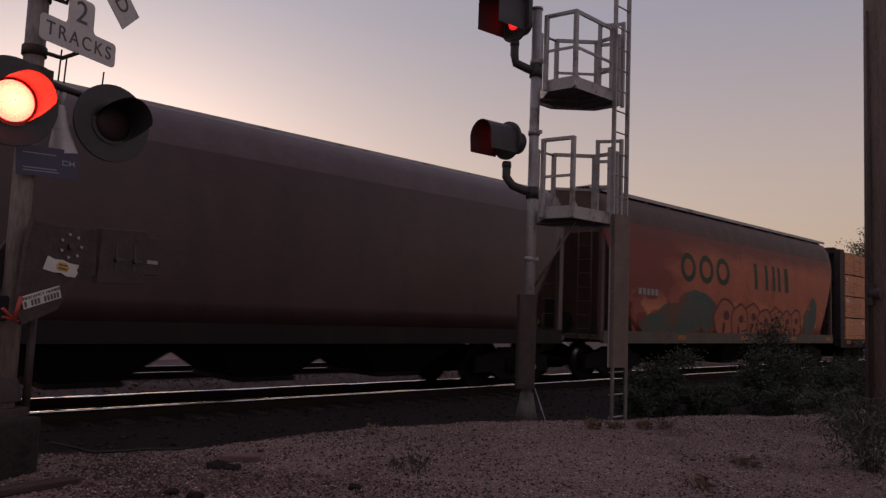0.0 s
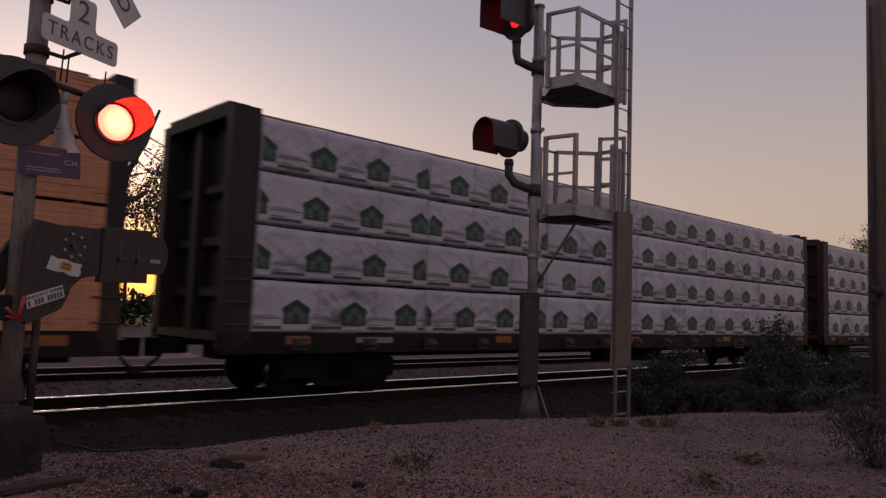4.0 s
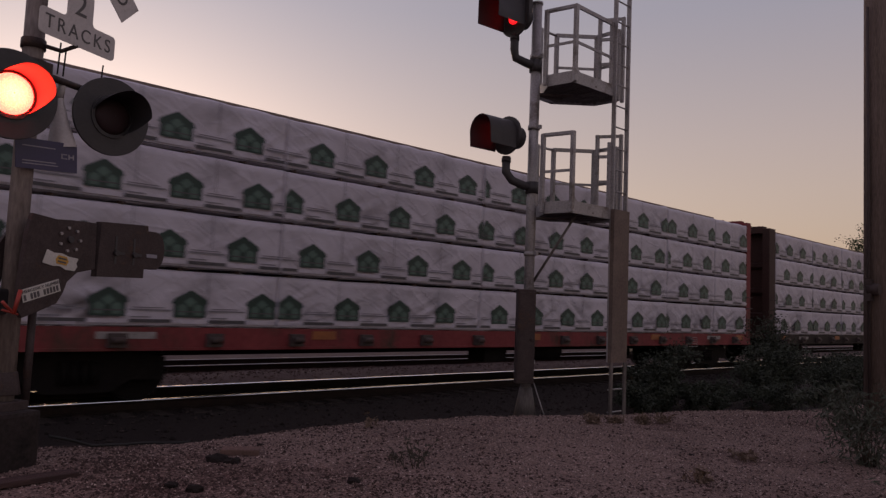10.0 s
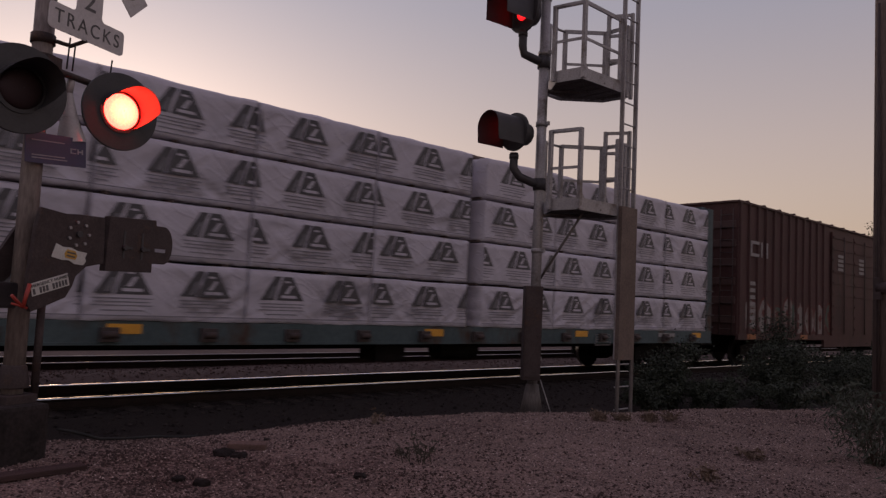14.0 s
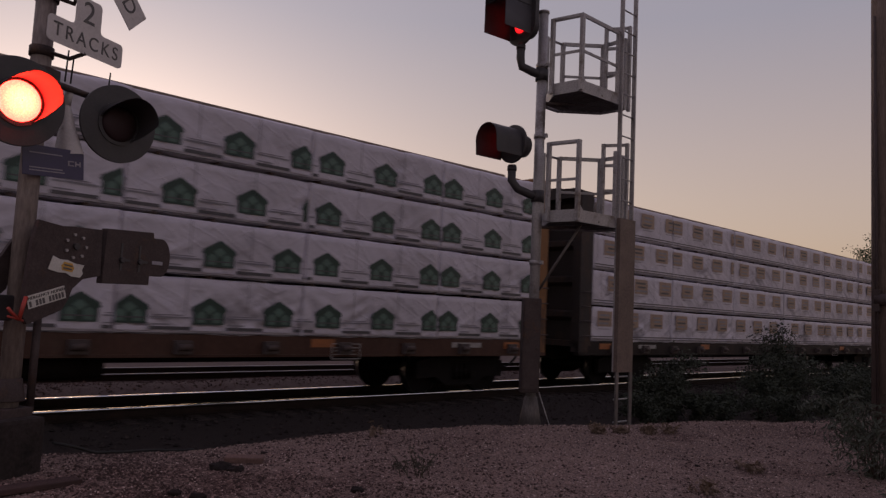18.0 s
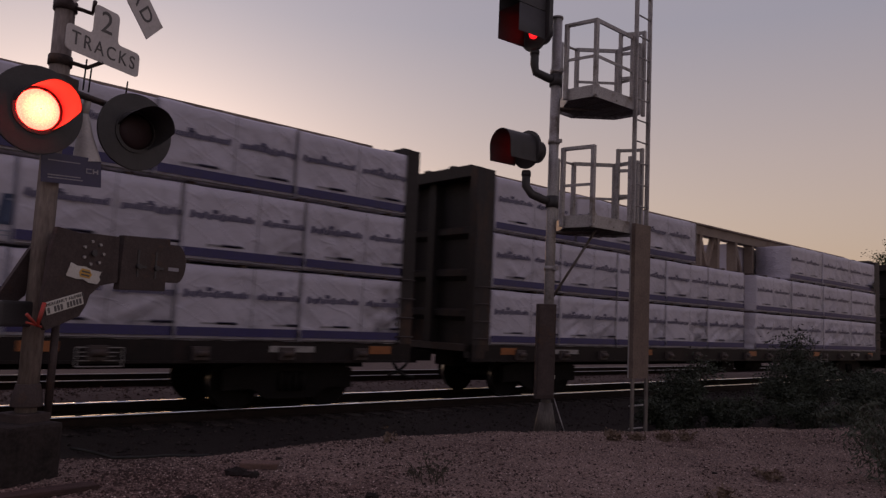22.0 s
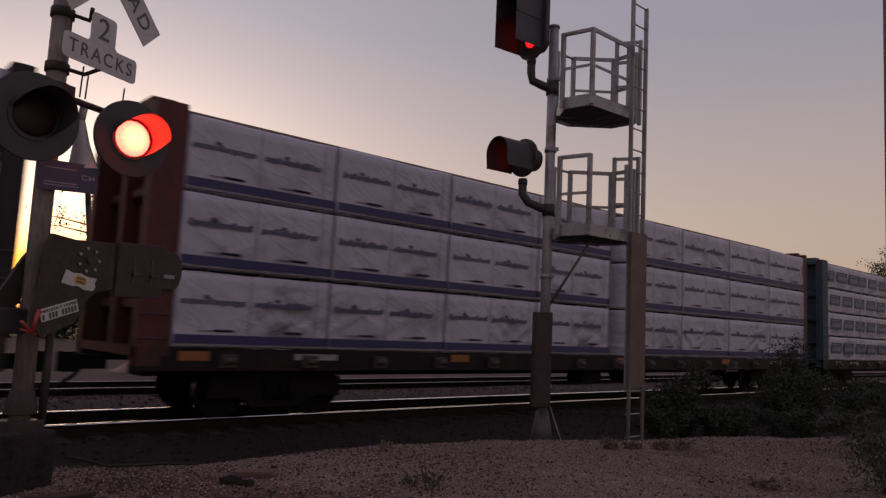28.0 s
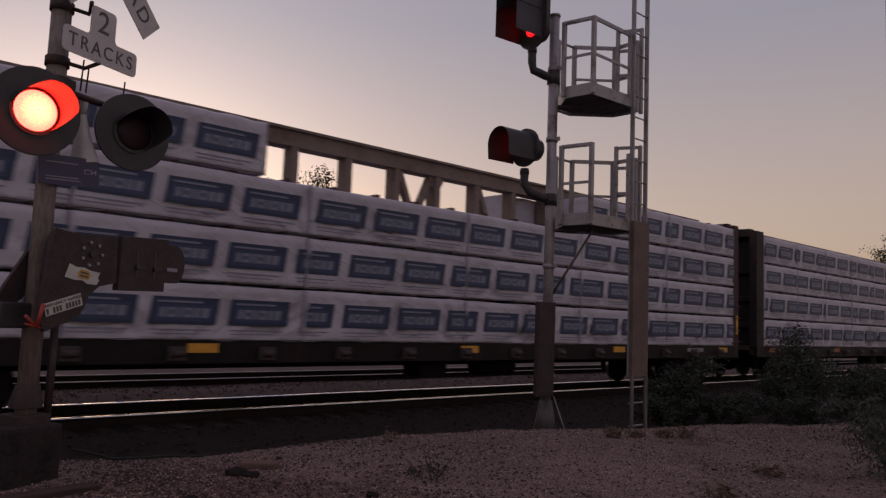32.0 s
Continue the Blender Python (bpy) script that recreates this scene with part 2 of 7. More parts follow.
def ground_material():
    """One sheet: pink-grey crushed stone on the lot, ballast by the track with its shade put into the colour, pale dust
    beyond, dull grass far off.
    """
    m = mat("ground_surface", (0.37, 0.262, 0.232), (0.205, 0.143, 0.127), rough=0.95, scale=0.7, fine=48, bump=1.0, grain=1.0, place="Object", dirt=(0.15, 0.094, 0.084), dirt_at=0.55)
    n, l = m.node_tree.nodes, m.node_tree.links
    p = n["Principled BSDF"]
    geo = n.new("ShaderNodeNewGeometry")
    sep = n.new("ShaderNodeSeparateXYZ")
    l.new(geo.outputs["Position"], sep.inputs["Vector"])
    wob = n.new("ShaderNodeTexNoise")
    wob.inputs["Scale"].default_value, wob.inputs["Detail"].default_value = 1.4, 6
    l.new(geo.outputs["Position"], wob.inputs["Vector"])
    grit = n.new("ShaderNodeTexNoise")
    grit.inputs["Scale"].default_value, grit.inputs["Detail"].default_value = 22, 4
    l.new(geo.outputs["Position"], grit.inputs["Vector"])

    def blend(last, colour, dark, axis, lo, hi, wobble):
        """colour takes over as the coordinate runs from lo to hi, along a ragged line"""
        add = n.new("ShaderNodeMath")
        add.operation = "MULTIPLY_ADD"
        add.inputs[1].default_value = wobble
        l.new(wob.outputs["Fac"], add.inputs[0])
        l.new(axis, add.inputs[2])
        r = n.new("ShaderNodeMapRange")
        r.inputs["From Min"].default_value, r.inputs["From Max"].default_value = lo + wobble / 2, hi + wobble / 2
        l.new(add.outputs["Value"], r.inputs["Value"])
        c = n.new("ShaderNodeMix")
        c.data_type = "RGBA"
        c.inputs["A"].default_value, c.inputs["B"].default_value = (*dark, 1), (*colour, 1)
        l.new(grit.outputs["Fac"], c.inputs["Factor"])
        x = n.new("ShaderNodeMix")
        x.data_type = "RGBA"
        l.new(r.outputs["Result"], x.inputs["Factor"])
        l.new(last, x.inputs["A"])
        l.new(c.outputs["Result"], x.inputs["B"])
        return x.outputs["Result"]

    crest = n.new("ShaderNodeAttribute")
    crest.attribute_name = "past_crest"
    last = p.inputs["Base Color"].links[0].from_socket
    # ballast blend is near black: the shade past the crest is in its colour
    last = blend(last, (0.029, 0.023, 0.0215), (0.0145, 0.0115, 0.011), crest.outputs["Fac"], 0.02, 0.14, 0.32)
    last = blend(last, (0.15, 0.112, 0.105), (0.05, 0.038, 0.035), sep.outputs["Y"], 13.3, 13.9, 0.5)
    last = blend(last, (0.135, 0.10, 0.094), (0.06, 0.044, 0.042), sep.outputs["Y"], 19.0, 21.0, 2.0)
    last = blend(last, (0.10, 0.10, 0.055), (0.05, 0.05, 0.03), sep.outputs["Y"], 44.0, 50.0, 8.0)
    l.new(last, p.inputs["Base Color"])
    return m


POST_STEEL = mat("flaking_pale_post", (0.34, 0.29, 0.275), (0.19, 0.155, 0.145), rough=0.65, metal=0.1, scale=5, fine=45, bump=0.12, grain=0.4, stretch=(1, 1, 0.22), dirt=(0.11, 0.08, 0.07), dirt_at=0.56)
GALV = mat("galvanised_steel", (0.42, 0.40, 0.41), (0.31, 0.295, 0.30), rough=0.5, metal=0.35, scale=4, fine=50, bump=0.06, grain=0.3, dirt=(0.16, 0.13, 0.115), dirt_at=0.62)
GALV_DULL = mat("weathered_steel_post", (0.18, 0.16, 0.155), (0.125, 0.11, 0.105), rough=0.6, metal=0.3, scale=5, fine=45, bump=0.1, grain=0.35, stretch=(1, 1, 0.25), dirt=(0.27, 0.235, 0.22), dirt_at=0.6)
CAST = mat("grey_cast_iron", (0.082, 0.062, 0.062), (0.056, 0.043, 0.043), rough=0.6, metal=0.2, scale=7, fine=70, bump=0.12, grain=0.3, dirt=(0.10, 0.06, 0.045), dirt_at=0.63)
BLACK = mat("black_signal_paint", (0.034, 0.032, 0.036), (0.05, 0.046, 0.05), rough=0.55, scale=6, fine=60, bump=0.05, grain=0.2, dirt=(0.05, 0.045, 0.042), dirt_at=0.66)
SIGN_WHITE = mat("white_sign_face", (0.58, 0.54, 0.54), (0.48, 0.45, 0.45), rough=0.45, scale=5, fine=60, bump=0.03, grain=0.15, dirt=(0.36, 0.32, 0.29), dirt_at=0.66)
SIGN_INK = mat("black_sign_ink", (0.07, 0.065, 0.068), (0.10, 0.095, 0.095), rough=0.55, scale=9, fine=60, bump=0.0, grain=0.1)
PLATE_BLUE = mat("blue_enamel_plate", (0.03, 0.028, 0.085), (0.04, 0.035, 0.11), rough=0.4, scale=5, fine=60, bump=0.03, grain=0.15)
PALE_PRINT = mat("pale_print", (0.36, 0.35, 0.40), (0.28, 0.27, 0.31), rough=0.6, scale=12, fine=60, bump=0.0, grain=0.2)
TAG_WHITE = mat("white_tag", (0.66, 0.65, 0.62), (0.52, 0.5, 0.47), rough=0.6, scale=10, fine=80, bump=0.0, grain=0.2)
STICKER_GOLD = mat("gold_sticker", (0.62, 0.36, 0.06), (0.5, 0.27, 0.04), rough=0.5, scale=20, fine=90, bump=0.0, grain=0.2)
RED_PAINT = mat("faded_red_paint", (0.45, 0.05, 0.03), (0.3, 0.03, 0.02), rough=0.5, scale=12, fine=70, bump=0.05, grain=0.3)
CONCRETE = mat("dark_stained_concrete", (0.042, 0.033, 0.032), (0.025, 0.020, 0.019), rough=0.9, scale=4, fine=35, bump=0.3, grain=0.4, dirt=(0.012, 0.010, 0.010), dirt_at=0.58)
TIMBER = mat("old_tarred_timber", (0.25, 0.195, 0.178), (0.16, 0.124, 0.112), rough=0.85, scale=3, fine=28, bump=0.35, grain=0.5, stretch=(6, 6, 0.4), dirt=(0.15, 0.115, 0.095), dirt_at=0.66)
TIE_BROWN = mat("weathered_tie", (0.085, 0.064, 0.059), (0.055, 0.042, 0.038), rough=0.9, scale=4, fine=30, bump=0.3, grain=0.4, stretch=(4, 0.5, 4))
TIE_WOOD = mat("creosoted_tie", (0.056, 0.044, 0.04), (0.036, 0.028, 0.025), rough=0.9, scale=4, fine=30, bump=0.3, grain=0.4, stretch=(4, 0.5, 4))
PLANK = mat("grey_weathered_plank", (0.13, 0.095, 0.085), (0.08, 0.06, 0.055), rough=0.85, scale=4, fine=30, bump=0.3, grain=0.4, stretch=(0.5, 5, 5))
OLD_PLANK = mat("dark_red_plank", (0.088, 0.052, 0.049), (0.052, 0.034, 0.032), rough=0.85, scale=4, fine=30, bump=0.3, grain=0.4, stretch=(0.5, 5, 5))
RAIL_HEAD = mat("polished_rail_head", (0.82, 0.87, 0.96), (0.78, 0.83, 0.92), rough=0.12, metal=1.0, scale=2, fine=30, bump=0.0, grain=0.05, stretch=(0.1, 4, 4))
RAIL_FAR = mat("dull_rail_head", (0.30, 0.29, 0.30), (0.2, 0.19, 0.2), rough=0.42, metal=0.9, scale=2, fine=30, bump=0.02, grain=0.2, stretch=(0.1, 4, 4))
WEED = mat("grey_green_weed", (0.085, 0.077, 0.062), (0.06, 0.055, 0.045), rough=0.85, scale=5, fine=30, bump=0.0, grain=0.2)
RAIL_WEB = mat("rusty_rail_web", (0.028, 0.017, 0.013), (0.018, 0.012, 0.01), rough=0.85, scale=5, fine=40, bump=0.2, grain=0.4)
# grime, and the shade under the cars, in one near-black base colour
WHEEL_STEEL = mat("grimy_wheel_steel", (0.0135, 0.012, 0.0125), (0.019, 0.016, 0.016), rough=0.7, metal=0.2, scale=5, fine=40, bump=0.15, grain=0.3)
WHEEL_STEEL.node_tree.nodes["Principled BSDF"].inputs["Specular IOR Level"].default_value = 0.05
TREAD = mat("worn_wheel_tread", (0.30, 0.29, 0.29), (0.2, 0.19, 0.19), rough=0.3, metal=1.0, scale=5, fine=40, bump=0.02, grain=0.1)
ORANGE_TAPE = mat("orange_reflector_tape", (0.34, 0.11, 0.028), (0.22, 0.075, 0.025), rough=0.45, scale=9, fine=60, bump=0.0, grain=0.25, dirt=(0.3, 0.1, 0.03), dirt_at=0.62)
YELLOW_TAPE = mat("yellow_reflector_tape", (0.80, 0.40, 0.04), (0.66, 0.30, 0.03), rough=0.45, scale=9, fine=60, bump=0.0, grain=0.25)
STENCIL = mat("white_stencil_paint", (0.42, 0.40, 0.40), (0.25, 0.235, 0.23), rough=0.7, scale=14, fine=60, bump=0.0, grain=0.4)
WRAP = wrap_material("white_lumber_wrap", (0.545, 0.515, 0.595), (0.455, 0.43, 0.495))
WRAP_COOL = wrap_material("cool_white_lumber_wrap", (0.495, 0.47, 0.565), (0.415, 0.395, 0.475))
WRAP_DULL = wrap_material("grey_lumber_wrap", (0.50, 0.50, 0.55), (0.40, 0.40, 0.45))
BOARDS = board_material("sawn_board_stack")
GREEN_PRINT = mat("dark_green_print", (0.013, 0.044, 0.034), (0.014, 0.038, 0.033), rough=0.5, scale=6, fine=30, bump=0.0, grain=0.3)
BLACK_PRINT = mat("dark_print", (0.055, 0.055, 0.065), (0.085, 0.08, 0.09), rough=0.5, scale=6, fine=30, bump=0.0, grain=0.3)
GREY_PRINT = mat("grey_print", (0.25, 0.24, 0.28), (0.18, 0.175, 0.2), rough=0.5, scale=6, fine=30, bump=0.0, grain=0.3)
PALE_GREEN = mat("pale_green_print", (0.088, 0.16, 0.135), (0.066, 0.122, 0.102), rough=0.5, scale=6, fine=30, bump=0.0, grain=0.3)
WORD_PRINT = mat("dull_violet_print", (0.07, 0.063, 0.13), (0.10, 0.09, 0.155), rough=0.5, scale=6, fine=30, bump=0.0, grain=0.3)
NAVY_PRINT = mat("navy_print", (0.030, 0.024, 0.135), (0.036, 0.030, 0.105), rough=0.5, scale=5, fine=30, bump=0.0, grain=0.3)
INNER_PRINT = mat("slate_blue_print", (0.25, 0.27, 0.36), (0.2, 0.215, 0.29), rough=0.5, scale=6, fine=30, bump=0.0, grain=0.3)
TEAL_PRINT = mat("dark_blue_print", (0.017, 0.034, 0.105), (0.02, 0.034, 0.085), rough=0.5, scale=5, fine=30, bump=0.0, grain=0.3)
PANEL_PRINT = mat("blue_panel_print", (0.040, 0.064, 0.15), (0.034, 0.054, 0.12), rough=0.5, scale=6, fine=30, bump=0.0, grain=0.3)
TAN_PRINT = mat("tan_print", (0.35, 0.245, 0.185), (0.26, 0.18, 0.14), rough=0.5, scale=6, fine=30, bump=0.0, grain=0.3)
STRAP = mat("dark_strap", (0.05, 0.045, 0.05), (0.08, 0.07, 0.075), rough=0.5, scale=6, fine=40, bump=0.0, grain=0.2)
LEAF_NEAR = mat("grey_green_leaf", (0.085, 0.097, 0.075), (0.064, 0.073, 0.057), rough=0.9, scale=3, fine=20, bump=0.0, grain=0.2)
LEAF = mat("dusty_green_leaf", (0.062, 0.073, 0.056), (0.048, 0.057, 0.044), rough=0.9, scale=3, fine=20, bump=0.0, grain=0.2)
LEAF_FAR = mat("tree_leaf", (0.05, 0.07, 0.03), (0.035, 0.05, 0.022), rough=0.65, scale=2, fine=12, bump=0.0, grain=0.2)
BARK = mat("grey_brown_bark", (0.10, 0.08, 0.065), (0.06, 0.048, 0.04), rough=0.9, scale=4, fine=30, bump=0.3, grain=0.4, stretch=(3, 3, 0.6))
DRY = mat("dry_grass_blade", (0.20, 0.145, 0.11), (0.13, 0.095, 0.072), rough=0.8, scale=5, fine=30, bump=0.0, grain=0.2)
STONE = mat("pink_grey_stone", (0.38, 0.275, 0.245), (0.225, 0.16, 0.143), rough=0.9, scale=14, fine=90, bump=0.3, grain=0.4)
STONE_PALE = mat("pale_stone", (0.60, 0.49, 0.45), (0.48, 0.38, 0.34), rough=0.9, scale=14, fine=90, bump=0.2, grain=0.3)
STONE_MID = mat("brown_stone", (0.13, 0.088, 0.08), (0.07, 0.048, 0.044), rough=0.9, scale=14, fine=90, bump=0.3, grain=0.4)
LITTER = mat("dark_litter", (0.088, 0.058, 0.052), (0.042, 0.030, 0.028), rough=0.95, scale=14, fine=90, bump=0.3, grain=0.4)
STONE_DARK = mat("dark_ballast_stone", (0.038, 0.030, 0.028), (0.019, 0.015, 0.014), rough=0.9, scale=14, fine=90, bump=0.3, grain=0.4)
CLOD = mat("dark_earth_clod", (0.024, 0.018, 0.017), (0.016, 0.013, 0.012), rough=0.95, scale=12, fine=50, bump=0.5, grain=0.4)
BRICKISH = mat("weathered_red_block", (0.19, 0.12, 0.102), (0.13, 0.085, 0.075), rough=0.9, scale=8, fine=50, bump=0.3, grain=0.35)
RUBBER = mat("black_rubber", (0.02, 0.02, 0.02), (0.03, 0.03, 0.03), rough=0.7, scale=9, fine=60, bump=0.05, grain=0.2)
LENS_DARK = mat("unlit_red_lens", (0.045, 0.026, 0.029), (0.036, 0.021, 0.024), rough=0.6, scale=8, fine=80, bump=0.1, grain=0.1)
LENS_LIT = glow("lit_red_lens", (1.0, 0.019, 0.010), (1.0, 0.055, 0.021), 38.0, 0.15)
SIGNAL_DIM = glow("dim_red_lens", (1.0, 0.02, 0.02), (1.0, 0.04, 0.04), 1.0, 0.12)
SIGNAL_RED = glow("signal_red_lens", (1.0, 0.012, 0.014), (1.0, 0.06, 0.055), 1.7, 0.1)


def by_piece(m, low=0.4, high=1.75):
    """Every loose piece of a joined mesh gets a tone of its own."""
    n, l = m.node_tree.nodes, m.node_tree.links
    p = n["Principled BSDF"]
    geo = n.new("ShaderNodeNewGeometry")
    r = n.new("ShaderNodeMapRange")
    r.inputs["To Min"].default_value, r.inputs["To Max"].default_value = low, high
    l.new(geo.outputs["Random Per Island"], r.inputs["Value"])
    x = n.new("ShaderNodeVectorMath")
    x.operation = "SCALE"
    l.new(p.inputs["Base Color"].links[0].from_socket, x.inputs[0])
    l.new(r.outputs["Result"], x.inputs["Scale"])
    l.new(x.outputs["Vector"], p.inputs["Base Color"])


by_piece(STONE, 0.68, 1.16)
by_piece(STONE_MID, 0.5, 1.4)
by_piece(STONE_DARK)
by_piece(LEAF, 0.6, 1.3)


def paint(name, c, rust=(0.075, 0.045, 0.035)):
    return mat(name, c, tuple(0.72 * v for v in c), rough=0.6, scale=1.6, fine=30, bump=0.08, grain=0.3, stretch=(1, 1, 0.45), dirt=rust, dirt_at=0.6)


CAR_BLACK, CAR_BROWN, CAR_RED = paint("car_black_paint", (0.042, 0.036, 0.038)), paint("car_brown_paint", (0.11, 0.055, 0.05)), paint("car_red_paint", (0.24, 0.05, 0.055))
CAR_MAROON, CAR_BLUE, CAR_GOLD = paint("car_maroon_paint", (0.14, 0.045, 0.045)), paint("car_blue_paint", (0.075, 0.12, 0.16)), paint("car_gold_paint", (0.27, 0.135, 0.06))
CAR_SLATE, CAR_TEAL, CAR_OX = paint("car_slate_paint", (0.092, 0.075, 0.076)), paint("car_teal_paint", (0.09, 0.125, 0.135)), paint("boxcar_brown_paint", (0.115, 0.07, 0.068))
# beam colour is lightened to carry the glare that veils it
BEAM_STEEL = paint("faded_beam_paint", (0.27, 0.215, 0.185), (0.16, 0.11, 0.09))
CAR_SILL = paint("sooty_sill_paint", (0.017, 0.0125, 0.0135), (0.028, 0.017, 0.0165))
CAR_RUST = paint("rusty_sill_paint", (0.078, 0.039, 0.029))
CAR_UMBER = paint("dark_umber_paint", (0.066, 0.036, 0.034), (0.05, 0.03, 0.027))
# paler than the side: sky light on the upper curve is painted in
HOPPER_SKYLIT = paint("smoky_roof_paint", (0.12, 0.085, 0.09), (0.09, 0.062, 0.062))
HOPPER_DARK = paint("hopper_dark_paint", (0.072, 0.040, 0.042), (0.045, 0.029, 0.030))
for _m in (HOPPER_DARK, HOPPER_SKYLIT):       # old gloss paint
    _m.node_tree.nodes["Principled BSDF"].inputs["Roughness"].default_value = 0.42
    _m.node_tree.nodes["Principled BSDF"].inputs["Specular IOR Level"].default_value = 0.4


def painted_over(name, base, colours, z_hi, scale, rust=()):
    """Car paint with spray-painted patches low on its side, each colour in shapes of its own."""
    m = mat(name, base, tuple(0.8 * c for c in base), rough=0.6, scale=1.2, fine=30, bump=0.06, grain=0.3, stretch=(1, 1, 0.6), dirt=tuple(0.45 * c for c in base), dirt_at=0.64)
    n, l = m.node_tree.nodes, m.node_tree.links
    p = n["Principled BSDF"]
    co = n.new("ShaderNodeTexCoord")
    sep = n.new("ShaderNodeSeparateXYZ")
    l.new(co.outputs["Object"], sep.inputs["Vector"])
    low = n.new("ShaderNodeMapRange")
    low.inputs["From Min"].default_value, low.inputs["From Max"].default_value = z_hi + 0.35, z_hi - 0.25
    l.new(sep.outputs["Z"], low.inputs["Value"])
    last = p.inputs["Base Color"].links[0].from_socket
    # broad maroon rust that has eaten in from one end and from the top, along ragged edges
    for axis, edge, full, c in rust:
        mp = n.new("ShaderNodeMapping")
        mp.inputs["Scale"].default_value = (0.5, 0.5, 1.6)
        l.new(co.outputs["Object"], mp.inputs["Vector"])
        t = n.new("ShaderNodeTexNoise")
        t.inputs["Scale"].default_value, t.inputs["Detail"].default_value = 1.3, 5.0
        l.new(mp.outputs["Vector"], t.inputs["Vector"])
        f = n.new("ShaderNodeMath")
        f.operation = "MULTIPLY_ADD"
        f.inputs[1].default_value = 3.0 if axis == "X" else 0.9
        l.new(t.outputs["Fac"], f.inputs[0])
        l.new(sep.outputs[axis], f.inputs[2])
        g = n.new("ShaderNodeMapRange")
        g.inputs["From Min"].default_value, g.inputs["From Max"].default_value, g.inputs["To Max"].default_value = edge, full, 0.9
        l.new(f.outputs["Value"], g.inputs["Value"])
        x = n.new("ShaderNodeMix")
        x.data_type = "RGBA"
        x.inputs["B"].default_value = (*c, 1)
        l.new(g.outputs["Result"], x.inputs["Factor"])
        l.new(last, x.inputs["A"])
        last = x.outputs["Result"]
    for i, (c, lo) in enumerate(colours):
        mp = n.new("ShaderNodeMapping")
        mp.inputs["Location"].default_value = (7.3 * i, 1.7 * i, 3.1 * i)
        mp.inputs["Scale"].default_value = (1, 0, 1.1)
        l.new(co.outputs["Object"], mp.inputs["Vector"])
        t = n.new("ShaderNodeTexNoise")
        t.inputs["Scale"].default_value, t.inputs["Detail"].default_value, t.inputs["Distortion"].default_value = scale * (1 + 0.25 * i), 1.5, 1.6
        l.new(mp.outputs["Vector"], t.inputs["Vector"])
        g = n.new("ShaderNodeMapRange")
        g.inputs["From Min"].default_value, g.inputs["From Max"].default_value = lo, lo + 0.02
        l.new(t.outputs["Fac"], g.inputs["Value"])
        f = n.new("ShaderNodeMath")
        f.operation = "MULTIPLY"
        l.new(g.outputs["Result"], f.inputs[0])
        l.new(low.outputs["Result"], f.inputs[1])
        x = n.new("ShaderNodeMix")
        x.data_type = "RGBA"
        x.inputs["B"].default_value = (*c, 1)
        l.new(f.outputs["Value"], x.inputs["Factor"])
        l.new(last, x.inputs["A"])
        last = x.outputs["Result"]
    l.new(last, p.inputs["Base Color"])
    return m


HOPPER_ORANGE = painted_over("hopper_orange_paint", (0.45, 0.14, 0.082), (((0.26, 0.08, 0.058), 0.56), ((0.50, 0.19, 0.10), 0.58)), 2.1, 0.9, (("X", -2.2, -3.2, (0.17, 0.045, 0.04)), ("Z", 3.9, 4.35, (0.15, 0.055, 0.045))))
SPRAY_TEAL = mat("teal_spray_paint", (0.055, 0.11, 0.098), (0.11, 0.105, 0.085), rough=0.65, scale=1.6, fine=24, bump=0.0, grain=0.3, dirt=(0.17, 0.085, 0.06), dirt_at=0.52)
SPRAY_BRICK = mat("brick_spray_paint", (0.43, 0.155, 0.095), (0.35, 0.12, 0.075), rough=0.65, scale=1.6, fine=24, bump=0.0, grain=0.3)
HOPPER_ROOF = paint("hopper_roof_paint", (0.125, 0.08, 0.07), (0.09, 0.062, 0.055))
HOPPER_SILL = paint("hopper_sill_paint", (0.13, 0.115, 0.095), (0.16, 0.07, 0.05))
SPRAY_PALE = mat("pale_spray_paint", (0.30, 0.27, 0.255), (0.22, 0.20, 0.19), rough=0.65, scale=2, fine=24, bump=0.0, grain=0.3, dirt=(0.14, 0.09, 0.08), dirt_at=0.56)
SPRAY_EDGE = mat("dark_spray_outline", (0.10, 0.035, 0.035), (0.15, 0.05, 0.045), rough=0.65, scale=1.6, fine=24, bump=0.0, grain=0.3)
BOX_PAINTED = paint("boxcar_side_paint", (0.092, 0.046, 0.046), (0.055, 0.036, 0.035))
HOPPER_LETTER = mat("dark_green_lettering", (0.025, 0.05, 0.035), (0.05, 0.06, 0.04), rough=0.6, scale=4, fine=30, bump=0.0, grain=0.3)


# ---- builders ----
def box(bm, x0, x1, y0, y1, z0, z1, mi=0):
    v = [bm.verts.new(c) for c in ((x0, y0, z0), (x1, y0, z0), (x1, y1, z0), (x0, y1, z0), (x0, y0, z1), (x1, y0, z1), (x1, y1, z1), (x0, y1, z1))]
    for q in ((3, 2, 1, 0), (4, 5, 6, 7), (0, 1, 5, 4), (1, 2, 6, 5), (2, 3, 7, 6), (3, 0, 4, 7)):
        bm.faces.new([v[i] for i in q]).material_index = mi
    return v


